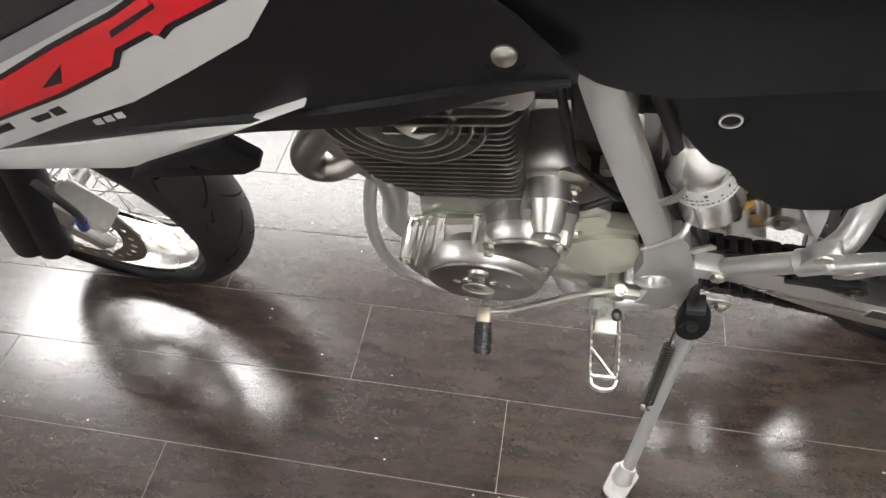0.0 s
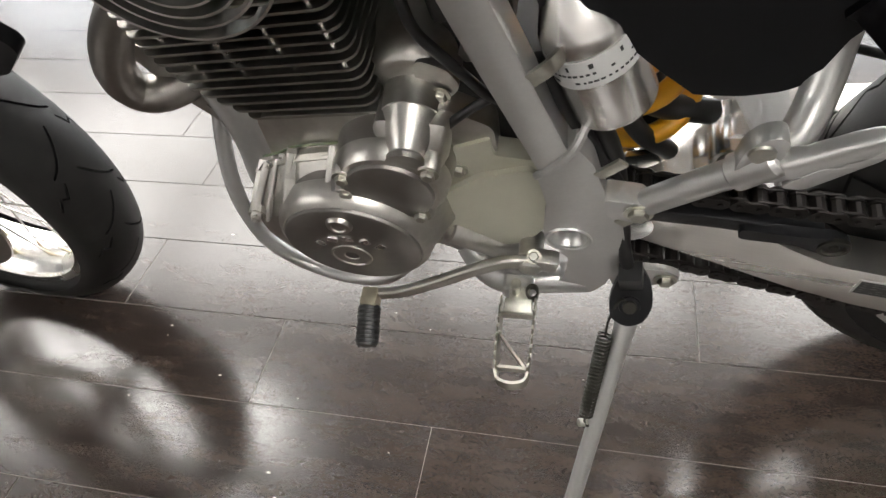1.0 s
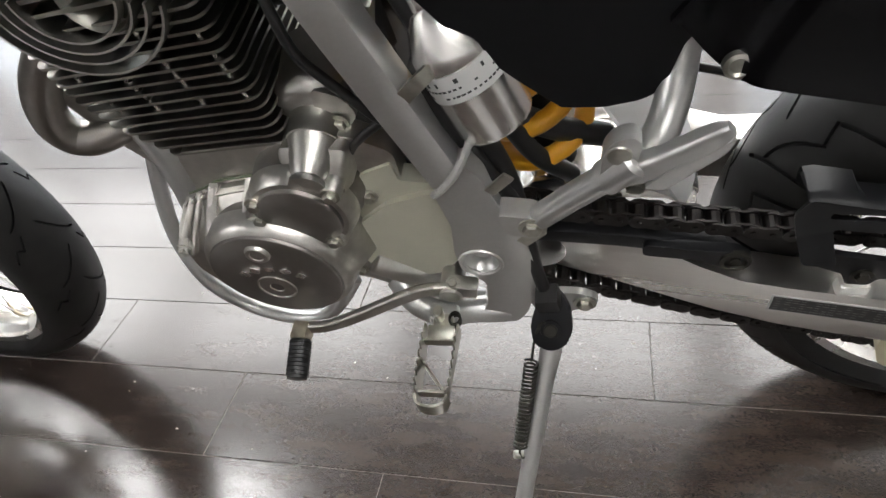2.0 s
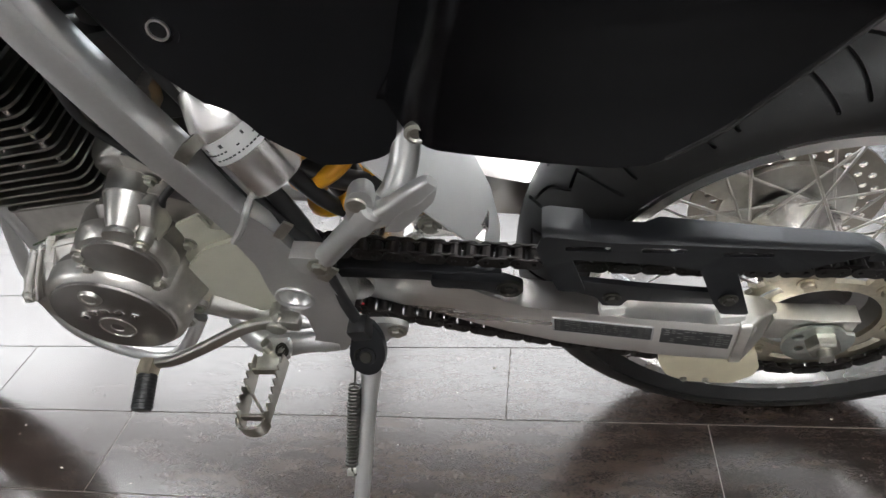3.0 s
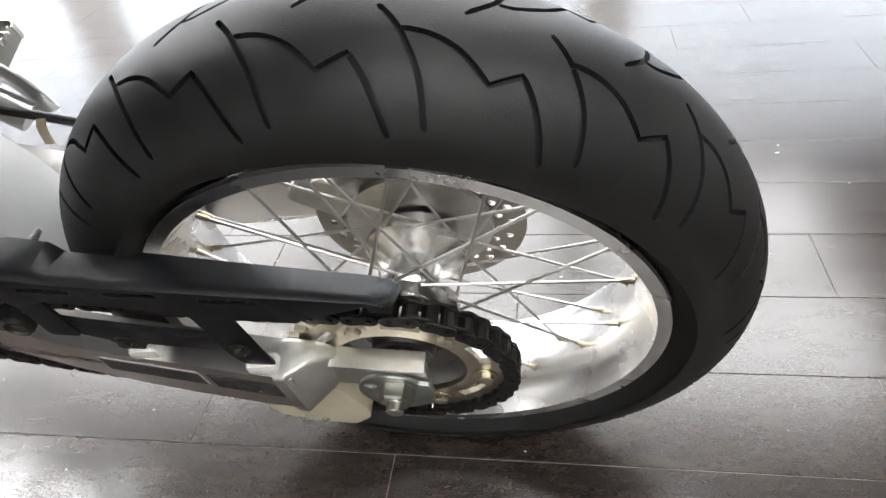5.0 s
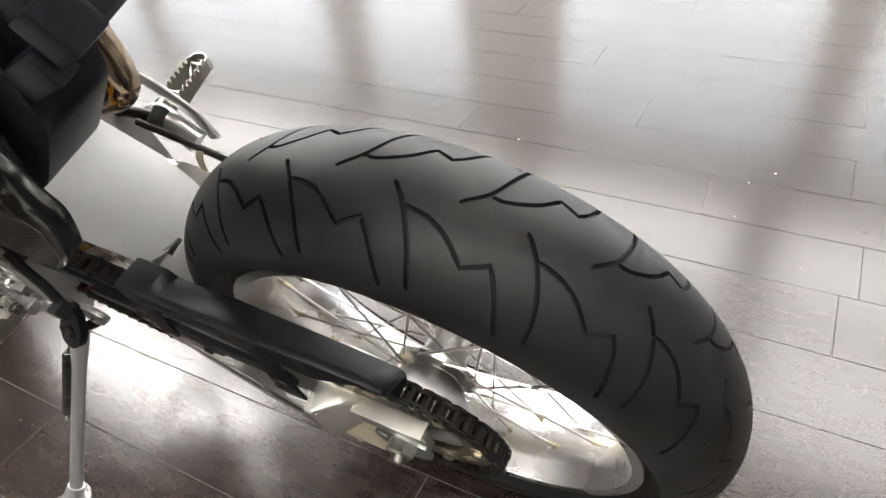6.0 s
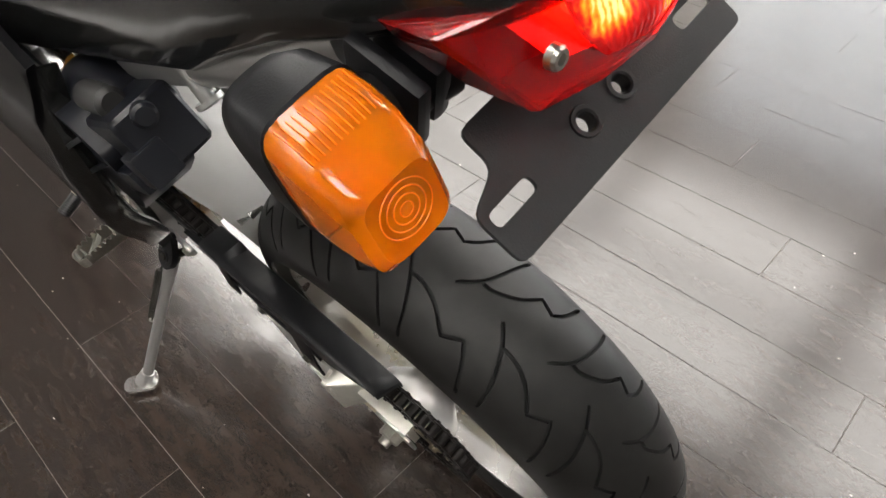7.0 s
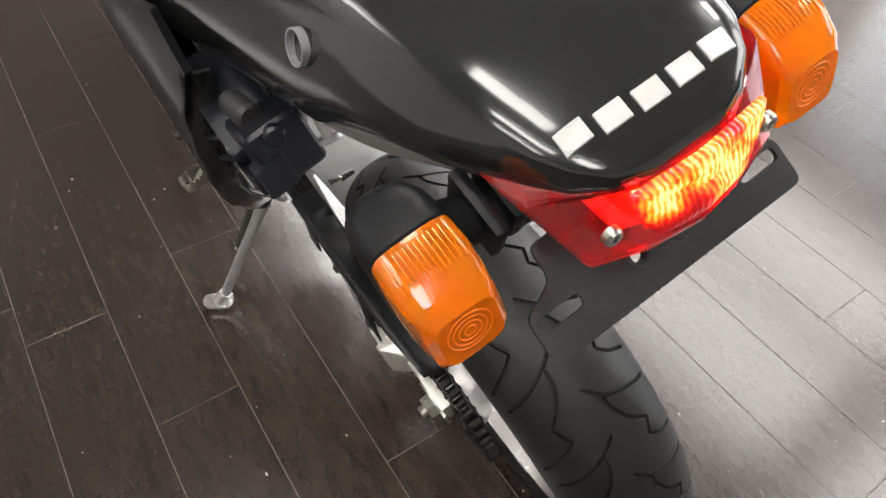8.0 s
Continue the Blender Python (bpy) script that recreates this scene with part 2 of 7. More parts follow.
def cyl(bm, a, b, r, r2=None, seg=20, bevel=0.0):
    a, b = Vector(a), Vector(b)
    n = (b - a).length
    r2 = r if r2 is None else r2
    e = min(bevel, r * 0.5, r2 * 0.5, n * 0.4)
    prof = [(0, 0), (0, r - e), (e, r), (n - e, r2), (n, r2 - e), (n, 0)] if e else [(0, 0), (0, r), (n, r2), (n, 0)]
    return lathe(bm, a, b - a, prof, seg)


def smooth_path(pts, per=8):
    """A Catmull-Rom line through the points."""
    p = [Vector(q) for q in pts]
    p = [2 * p[0] - p[1]] + p + [2 * p[-1] - p[-2]]
    out = []
    for i in range(1, len(p) - 2):
        a, b, c, d = p[i - 1 : i + 3]
        for k in range(per):
            t = k / per
            out.append(0.5 * (2 * b + (c - a) * t + (2 * a - 5 * b + 4 * c - d) * t * t + (3 * b - a - 3 * c + d) * t**3))
    out.append(p[-2])
    return out


def sweep(bm, pts, section, closed=False, up=(0, 0, 1), scale=None):
    """section: points (u, v) swept along the line; v keeps near up."""
    pts = [Vector(p) for p in pts]
    n = len(pts)
    rings = []
    prev = None
    for i, p in enumerate(pts):
        d = (pts[(i + 1) % n] - pts[i - 1]) if closed else (pts[min(i + 1, n - 1)] - pts[max(i - 1, 0)])
        d.normalize()
        ref = prev if prev is not None else Vector(up)
        v = ref - d * ref.dot(d)
        if v.length < 1e-4:
            v = frame_of(d)[1]
        v.normalize()
        prev = v
        u = d.cross(v)
        k = scale[i] if scale else 1.0
        rings.append([bm.verts.new(p + (u * a + v * b) * k) for a, b in section])
    m = len(section)
    for i in range(n if closed else n - 1):
        p, q = rings[i], rings[(i + 1) % n]
        for j in range(m):
            bm.faces.new((p[j], p[(j + 1) % m], q[(j + 1) % m], q[j]))
    if not closed:
        bm.faces.new(rings[0][::-1])
        bm.faces.new(rings[-1])
    return bm


def ring_section(r, seg=12):
    return [(r * math.cos(2 * math.pi * i / seg), r * math.sin(2 * math.pi * i / seg)) for i in range(seg)]


def tube(bm, pts, r, seg=12, per=8, up=(0, 0, 1), scale=None):
    return sweep(bm, smooth_path(pts, per) if per else pts, ring_section(r, seg), up=up, scale=scale)


def rounded(poly, r=0.004, seg=3):
    """A polygon with its corners rounded off."""
    out = []
    n = len(poly)
    for i in range(n):
        a, b, c = Vector(poly[i - 1]), Vector(poly[i]), Vector(poly[(i + 1) % n])
        k = min(r, (a - b).length * 0.45, (c - b).length * 0.45)
        p, q = b + (a - b).normalized() * k, b + (c - b).normalized() * k
        for s in range(seg + 1):
            t = s / seg
            out.append(tuple((1 - t) ** 2 * p + 2 * t * (1 - t) * b + t * t * q))
    return out


def circle(c, r, seg=16, turn=0.0):
    return [(c[0] + r * math.cos(turn + 2 * math.pi * i / seg), c[1] + r * math.sin(turn + 2 * math.pi * i / seg)) for i in range(seg)]


def inside(p, loops):
    """Whether p lies within an odd number of the loops."""
    odd = False
    for lp in loops:
        j = len(lp) - 1
        for i in range(len(lp)):
            (xi, yi), (xj, yj) = lp[i][:2], lp[j][:2]
            if (yi > p[1]) != (yj > p[1]) and p[0] < (xj - xi) * (p[1] - yi) / (yj - yi) + xi:
                odd = not odd
            j = i
    return odd


def plate(bm, outer, holes, y0, y1, bevel=0.0, place=None):
    """A flat plate in the x-z plane between y0 and y1, with holes through it."""
    from mathutils.geometry import delaunay_2d_cdt
    loops = [outer] + list(holes)
    co, edges, faces = [], [], []
    for lp in loops:
        s = len(co)
        co += [Vector(p[:2]) for p in lp]
        ids = list(range(s, s + len(lp)))
        edges += [(ids[i], ids[(i + 1) % len(ids)]) for i in range(len(ids))]
        faces.append(ids)
    vs, es, fs, *_ = delaunay_2d_cdt(co, edges, [], 0, 1e-6)
    fs = [f for f in fs if inside(sum((vs[i] for i in f), Vector((0, 0))) / len(f), loops)]
    use = {}
    for f in fs:
        for i in range(len(f)):
            a, b = f[i], f[(i + 1) % len(f)]
            k = (min(a, b), max(a, b))
            use.setdefault(k, []).append((a, b))
    pt = place if place else (lambda x, y, z: (x, y, z))
    lo = [bm.verts.new(pt(v[0], y0, v[1])) for v in vs]
    hi = [bm.verts.new(pt(v[0], y1, v[1])) for v in vs]
    for f in fs:
        bm.faces.new([lo[i] for i in f])
        bm.faces.new([hi[i] for i in reversed(f)])
    rim = []
    for k, w in use.items():
        if len(w) == 1:
            a, b = w[0]
            bm.faces.new((lo[b], lo[a], hi[a], hi[b]))
            rim += [(lo[a], lo[b]), (hi[a], hi[b])]
    if bevel:
        ed = [e for e in (bm.edges.get(p) for p in rim) if e]
        bmesh.ops.bevel(bm, geom=ed, offset=bevel, segments=2, profile=0.7, affect="EDGES", clamp_overlap=True)
    return bm


def loft(bm, rings, caps=True, closed=True):
    vs = [[bm.verts.new(p) for p in r] for r in rings]
    n = len(vs[0])
    for p, q in zip(vs, vs[1:]):
        for j in range(n if closed else n - 1):
            bm.faces.new((p[j], p[(j + 1) % n], q[(j + 1) % n], q[j]))
    if caps and closed:
        bm.faces.new(vs[0][::-1])
        bm.faces.new(vs[-1])
    return bm


def hex_bolt_mesh(r=0.006, h=0.005, washer=True, mat=None, name="bolt"):
    bm = bmesh.new()
    if washer:
        cyl(bm, (0, 0, 0), (0, -0.0015, 0), r * 1.45, seg=18)
    lathe(bm, (0, 0, 0), (0, -1, 0), [(0, r), (h * 0.8, r), (h, r * 0.8), (h, 0)], 6)
    return mesh_of(bm, name, mat or ZINC, True, 20)


def cap_bolt_mesh(r=0.006, h=0.006, mat=None, name="bolt"):
    bm = bmesh.new()
    lathe(bm, (0, 0, 0), (0, -1, 0), [(0, r), (h * 0.7, r), (h, r * 0.8), (h, r * 0.5), (h * 0.4, r * 0.45), (h * 0.4, 0)], 16)
    return mesh_of(bm, name, mat or ZINC, True, 30)


def at(x, y, z, rx=0, ry=0, rz=0, s=1.0):
    return pose(x, y, z, rx, ry, rz) @ Matrix.Scale(s, 4)


# ---- the room ----
ROW_W, PLANK_L, ROW_Y = 0.1514, 0.906, 0.0033
SEAMS = {-2: -0.7040, -1: -0.9715, 0: -0.3530, 3: 0.4280, 7: -0.0540, 8: -0.4680, 9: -0.2610}


def build_floor():
    bm = bmesh.new()
    box(bm, (-2, 0.7, -0.0512), (22, 14, 0.1))
    base = part("floor", bm, GROUT, None, smooth=False)
    tagged(base, "dark brown wood-look plank floor with a satin sheen", "floor", kind="structure")
    g = 0.0012
    bm = bmesh.new()
    box(bm, (0, 0, -0.005), (PLANK_L - g, ROW_W - g, 0.01), bevel=0.0005, seg=1)
    me = mesh_of(bm, "plank", PLANK, False)
    rest = bmesh.new()
    rng = random.Random(4)
    near = []
    for k in range(-24, 40):
        s0 = SEAMS.get(k, rng.uniform(0, PLANK_L))
        y = ROW_Y + (k + 0.5) * ROW_W
        i0 = math.floor((-10.0 - s0) / PLANK_L)
        for i in range(i0, i0 + 18):
            x = s0 + (i + 0.5) * PLANK_L
            if -2.6 < x < 2.2 and -1.6 < y < 4.2:
                near.append((x, y))
            else:
                box(rest, (x, y, -0.005), (PLANK_L - g, ROW_W - g, 0.01))
    for x, y in near:
        piece("plank", me, base, pose(x, y, 0))
    ob = part("outer_planks", rest, PLANK, base, smooth=False)
    tagged(ob, kind="stuff")
    return base


def wall(name, c, s, label, mat=None):
    bm = bmesh.new()
    box(bm, c, s)
    return tagged(part(name, bm, mat or WALL_PAINT, None, smooth=False), label, "wall", kind="structure")


build_floor()


def build_room():
    """Walls, ceiling and the window front."""
    H, Y1, Y0, X0, X1 = 2.6, 4.6, -3.2, -9.6, 4.6
    openings = [(-9.0, -6.6), (-6.3, -3.9), (-3.5, -2.4), (-1.55, 0.35), (0.65, 3.0)]
    sill, head = 0.15, 2.3
    bm = bmesh.new()
    xs = [X0] + [v for o in openings for v in o] + [X1]
    for a, b in zip(xs[0::2], xs[1::2]):
        box(bm, ((a + b) / 2, Y1 + 0.08, H / 2), (b - a, 0.16, H))
    for a, b in openings:
        box(bm, ((a + b) / 2, Y1 + 0.08, (H + head) / 2), (b - a, 0.16, H - head))
        box(bm, ((a + b) / 2, Y1 + 0.08, sill / 2), (b - a, 0.16, sill))
    tagged(part("wall_north", bm, WALL_PAINT, None, smooth=False), "white painted showroom wall with tall windows", "wall", kind="structure")
    wall("wall_south", ((X0 + X1) / 2, Y0 - 0.08, H / 2), (X1 - X0, 0.16, H), "plain pale grey painted showroom wall", DARK_WALL)
    wall("wall_west", (X0 - 0.08, (Y0 + Y1) / 2, H / 2), (0.16, Y1 - Y0, H), "plain pale grey painted showroom wall", DARK_WALL)
    wall("wall_east", (X1 + 0.08, (Y0 + Y1) / 2, H / 2), (0.16, Y1 - Y0, H), "plain painted showroom wall")
    bm = bmesh.new()
    box(bm, ((X0 + X1) / 2, (Y0 + Y1) / 2, H + 0.06), (X1 - X0 + 0.4, Y1 - Y0 + 0.4, 0.12))
    tagged(part("ceiling", bm, CEILING_PAINT, None, smooth=False), "plain painted ceiling of the showroom", "ceiling", kind="structure")
    for i, (a, b) in enumerate(openings):
        w = new("window_%d" % (i + 1))
        w.location = ((a + b) / 2, Y1 + 0.08, sill)
        tagged(w, "tall shop window with aluminium frame", "window", kind="structure")
        hw, hh = (b - a) / 2, head - sill
        bm = bmesh.new()
        for c, s in (((-hw + 0.025, 0, hh / 2), (0.05, 0.06, hh)), ((hw - 0.025, 0, hh / 2), (0.05, 0.06, hh)), ((0, 0, 0.025), (b - a - 0.1, 0.06, 0.05)), ((0, 0, hh - 0.025), (b - a - 0.1, 0.06, 0.05))):
            box(bm, c, s)
        part("window_frame", bm, ALU, w, smooth=False)
        bm = bmesh.new()
        box(bm, (0, 0, hh / 2), (b - a - 0.1, 0.006, hh - 0.1))
        ob = part("pane", bm, PANE, w, smooth=False)
        ob.visible_shadow = False
    bm = bmesh.new()
    box(bm, (-2.5, Y1 + 1.5, 1.6), (19, 0.02, 4.5))
    tagged(part("backdrop", bm, DAYLIGHT, None, smooth=False), "bright hazy daylight of the street outside", "backdrop", kind="structure")
    return H


def build_ceiling_light(x, y, z, lx, ly, mat):
    root = new("ceiling_light")
    root.location = (x, y, z - 0.14)
    tagged(root, "white pendant ceiling light, switched on", "lamp", group="ceiling lights")
    bm = bmesh.new()
    for c, s in (((0, ly / 2 - 0.01, -0.03), (lx, 0.02, 0.06)), ((0, -ly / 2 + 0.01, -0.03), (lx, 0.02, 0.06)), ((lx / 2 - 0.01, 0, -0.03), (0.02, ly - 0.04, 0.06)), ((-lx / 2 + 0.01, 0, -0.03), (0.02, ly - 0.04, 0.06))):
        box(bm, c, s)
    part("frame", bm, WALL_PAINT, root, smooth=False)
    for s in (-1, 1):
        bm = bmesh.new()
        cyl(bm, (s * lx * 0.4, ly / 2 - 0.01, 0), (s * lx * 0.4, ly / 2 - 0.01, 0.14), 0.004, seg=8)
        part("suspension_rod", bm, ALU, root)
    bm = bmesh.new()
    box(bm, (0, 0, -0.045), (lx - 0.04, ly - 0.04, 0.01))
    part("diffuser", bm, mat, root, "glowing opal diffuser", smooth=False)
    return root


PANE = glass("window_pane", (0.95, 0.97, 0.97), 0.0, trans=1.0)
H_ROOM = build_room()
for lx, ly, w, d in ((0.05, 0.95, 0.30, 0.30), (0.55, 0.95, 0.30, 0.45), (-2.30, 0.95, 0.40, 0.55), (-2.95, 1.10, 0.40, 0.55), (-3.6, 1.15, 0.5, 0.6)):
    build_ceiling_light(lx, ly, H_ROOM, w, d, SPOT_LIGHT)
for lx, ly, w, d in ((-0.30, -0.55, 1.2, 0.3), (0.30, -1.45, 1.5, 0.3), (1.9, -0.9, 1.2, 0.4), (0.30, -2.4, 1.5, 0.3)):
    build_ceiling_light(lx, ly, H_ROOM, w, d, PANEL_LIGHT)
for lx in (-6.2, -4.35, -2.5, -0.65, 1.2):
    for ly in (2.5, 3.65) + ((-2.35,) if lx < -4 else ()):
        build_ceiling_light(lx, ly, H_ROOM, 1.6, 0.95, WIDE_LIGHT)

# ---- the motorcycle ----
LEAN_DEG = 17.06
bike = new("motorcycle")
bike.matrix_world = pose(0, 0.0898, 0.0182, LEAN_DEG, 0, 0)
tagged(bike, "black and silver supermoto motorcycle leaning on its side stand", "motorcycle")

AXLE = Vector((0, 0.004, 0.3))


def tyre_profile(R, half, bead, crown):
    """Half section of a road tyre: (across, radius), from bead to bead."""
    out = []
    shoulder_r = R - crown
    pts = [(-half * 0.66, bead), (-half * 0.70, bead + 0.004), (-half * 0.82, bead + 0.012), (-half * 0.95, bead + 0.023), (-half, shoulder_r - 0.008)]
    out += pts
    n = 22
    for i in range(n + 1):
        a = math.radians(-84 + 168 * i / n)
        out.append((half * 1.0 * math.sin(a) / math.sin(math.radians(84)) * 0.995, shoulder_r + crown * (math.cos(a) - math.cos(math.radians(84))) / (1 - math.cos(math.radians(84)))))
    out += [(-p[0], p[1]) for p in reversed(pts)]
    return out


def surface_at(R, half, crown, phi, s, lift=0.0):
    """A point of the tread: phi round the axle from the top, s across, both in degrees."""
    s = max(-83.0, min(83.0, s))
    a = math.radians(s)
    y = half * math.sin(a) / math.sin(math.radians(84)) * 0.995
    r = R - crown + crown * (math.cos(a) - math.cos(math.radians(84))) / (1 - math.cos(math.radians(84)))
    ny, nr = crown * math.sin(a), half * math.cos(a)
    k = math.hypot(ny, nr)
    y, r = y + lift * ny / k, r + lift * nr / k
    f = math.radians(phi)
    return Vector((r * math.sin(f), y, r * math.cos(f)))


def fine_line(pts, per=5):
    return [tuple(p)[:2] for p in smooth_path([(a, b, 0) for a, b in pts], per)]


def dense(pts, n=4):
    out = []
    for a, b in zip(pts, pts[1:]):
        out += [(a[0] + (b[0] - a[0]) * i / n, a[1] + (b[1] - a[1]) * i / n) for i in range(n)]
    return out + [pts[-1]]


def groove_cutters(R, half, crown, lines, periods, width, depth):
    bm = bmesh.new()
    for k in range(periods):
        for ln in lines:
            rings = []
            n = len(ln)
            for i, (p, s) in enumerate(ln):
                phi = p + 360.0 * k / periods
                a, b = ln[max(i - 1, 0)], ln[min(i + 1, n - 1)]
                c = surface_at(R, half, crown, phi, s)
                t = surface_at(R, half, crown, b[0] + 360.0 * k / periods, b[1]) - surface_at(R, half, crown, a[0] + 360.0 * k / periods, a[1])
                t.normalize()
                nrm = (surface_at(R, half, crown, phi, s, 0.01) - c).normalized()
                u = t.cross(nrm).normalized()
                w = width * (0.55 if i in (0, n - 1) else 1.0) / 2
                lo, hi = c - nrm * depth, c + nrm * 0.004
                rings.append([hi - u * w, hi + u * w, lo + u * w * 0.7, lo - u * w * 0.7])
            loft(bm, rings)
    bmesh.ops.recalc_face_normals(bm, faces=bm.faces)
    return bm


def build_tyre(parent, centre, R, half, bead, crown, lines, periods, label, width=0.0045, seg=180):
    bm = bmesh.new()
    lathe(bm, (0, 0, 0), (0, 1, 0), tyre_profile(R, half, bead, crown), seg, closed=True)
    me = mesh_of(bm, "tyre", RUBBER, True, 60)
    ob = new("tyre", me)
    me.materials.append(GROOVE)
    cb = groove_cutters(R, half, crown, lines, periods, width, 0.0045)
    cme = bpy.data.meshes.new("cutter")
    cb.to_mesh(cme)
    cb.free()
    cme.materials.append(GROOVE)
    cut = new("cutter", cme)
    mod = ob.modifiers.new("grooves", "BOOLEAN")
    mod.operation, mod.object, mod.solver, mod.material_mode = "DIFFERENCE", cut, "EXACT", "TRANSFER"
    mod.use_self = True
    dg = bpy.context.evaluated_depsgraph_get()
    made = bpy.data.meshes.new_from_object(ob.evaluated_get(dg))
    ob.modifiers.clear()
    if len(made.polygons) > 500:
        ob.data = made
    bpy.data.objects.remove(cut)
    ob.name = "tyre"
    ob.parent = parent
    ob.location = centre
    tagged(ob, label)
    return ob


G1 = [(0, -2.4), (1.5, -9.7), (3.0, -19.1), (4.9, -35.4), (5.9, -49.7), (6.6, -66)]
G2A = [(2.8, -15.5), (6.1, -17.6), (9.4, -24.3), (12.9, -38)]
G2B = [(16.4, -29.7), (18.2, -41.3), (19.9, -57), (21.2, -72)]
R1 = [(9.3, -2.8), (12.8, 12), (14.9, 36.5), (16.2, 60)]
R2A = [(12.5, 9), (15.0, 9.5), (18.9, 18.4), (21.6, 31.6)]
R2B = [(24.4, 26), (26.4, 36), (28.4, 58)]


def shift(ln, p0):
    return [(a + p0, b) for a, b in ln]


REAR_LINES = [shift(fine_line(G1), 25.5), shift(fine_line(G2A) + dense([G2A[-1], G2B[0]], 3)[1:-1] + fine_line(G2B), 25.5), shift(fine_line(R1), 25.5), shift(fine_line(R2A) + dense([R2A[-1], R2B[0]], 3)[1:-1] + fine_line(R2B), 25.5)]


def build_rim(parent, centre, half, r_out, r_bed, seg=96):
    bm = bmesh.new()
    prof = [(-half, r_out), (-half + 0.003, r_out + 0.0015), (-half + 0.006, r_out - 0.001), (-half + 0.008, r_out - 0.008), (-half * 0.62, r_bed + 0.010), (-half * 0.42, r_bed + 0.004),
            (0, r_bed + 0.002), (half * 0.42, r_bed + 0.004), (half * 0.62, r_bed + 0.010), (half - 0.008, r_out - 0.008), (half - 0.006, r_out - 0.001), (half - 0.003, r_out + 0.0015), (half, r_out),
            (half - 0.001, r_out - 0.012), (half * 0.80, r_bed + 0.008), (half * 0.66, r_bed + 0.0035), (half * 0.45, r_bed - 0.003), (0, r_bed - 0.006), (-half * 0.45, r_bed - 0.003), (-half * 0.66, r_bed + 0.0035), (-half * 0.80, r_bed + 0.008), (-half + 0.001, r_out - 0.012)]
    lathe(bm, centre, (0, 1, 0), prof, seg, closed=True)
    return part("rim", bm, ALU_POLISHED, parent, "polished aluminium rim with satin flange", angle=30)


def spoke_mesh(length, r=0.0016):
    bm = bmesh.new()
    cyl(bm, (0, 0, 0), (0, 0, length), r, seg=8)
    return mesh_of(bm, "spoke", STEEL_SPOKE)


def nipple_mesh():
    bm = bmesh.new()
    cyl(bm, (0, 0, 0), (0, 0, 0.013), 0.0029, 0.0026, seg=8)
    lathe(bm, (0, 0, -0.002), (0, 0, 1), [(0, 0), (0, 0.0048), (0.003, 0.0048), (0.004, 0.0034)], 8)
    return mesh_of(bm, "nipple", BRASS)


def build_spokes(parent, centre, hubs, r_rim, rim_y, cross=62.0, count=18, phase=0.0):
    """hubs: (y of the flange, its radius) for each side."""
    made = {}
    nip = nipple_mesh()
    for side, (hy, hr) in enumerate(hubs):
        for i in range(count):
            a0 = phase + 2 * math.pi * (i + 0.5 * side) / count
            lead = radians(cross) * (1 if i % 2 else -1)
            off = radians(360 / count * 0.25) * (1 if i % 2 else -1)
            a = a0 + lead
            p = centre + Vector((hr * math.sin(a), hy + (0.003 if i % 2 else -0.003), hr * math.cos(a)))
            b = a0 + off * 0
            q = centre + Vector((r_rim * math.sin(b), rim_y * (1 if hy > 0 else -1) * (1 if i % 2 else 0.6), r_rim * math.cos(b)))
            d = q - p
            key = round(d.length, 3)
            if key not in made:
                made[key] = spoke_mesh(key)
            m = Matrix.Translation(p) @ d.to_track_quat("Z", "Y").to_matrix().to_4x4()
            piece("spoke", made[key], parent, m)
            m2 = Matrix.Translation(q) @ (-d).to_track_quat("Z", "Y").to_matrix().to_4x4()
            piece("nipple", nip, parent, m2)


def slot_arc(c, r, half_w, a0, a1, n=8):
    out = [(c[0] + (r + half_w) * math.cos(a0 + (a1 - a0) * i / n), c[1] + (r + half_w) * math.sin(a0 + (a1 - a0) * i / n)) for i in range(n + 1)]
    out += [(c[0] + (r - half_w) * math.cos(a1 + (a0 - a1) * i / n), c[1] + (r - half_w) * math.sin(a1 + (a0 - a1) * i / n)) for i in range(n + 1)]
    return out


def sprocket_outline(c, teeth, pitch_r, turn=0.0):
    out = []
    for i in range(teeth):
        a = turn + 2 * math.pi * i / teeth
        d = 2 * math.pi / teeth
        for f, r in ((-0.32, -0.0046), (-0.18, -0.0052), (0.18, -0.0052), (0.32, -0.0046), (0.42, 0.001), (0.46, 0.0042), (0.54, 0.0042), (0.58, 0.001)):
            out.append((c[0] + (pitch_r + r) * math.cos(a + f * d), c[1] + (pitch_r + r) * math.sin(a + f * d)))
    return out


CHAIN_Y, PITCH = -0.088, 0.015875
REAR_TEETH = 40
REAR_PR = PITCH / (2 * math.sin(math.pi / REAR_TEETH))


CARRIER = material("grey_carrier_metal", (0.36, 0.35, 0.34), 0.36, 1.0, vary=0.12, grain=80, bump=0.1)


ZINC_BLUE = material("bluish_zinc", (0.50, 0.53, 0.49), 0.32, 1.0, vary=0.25, grain=160, bump=0.15)


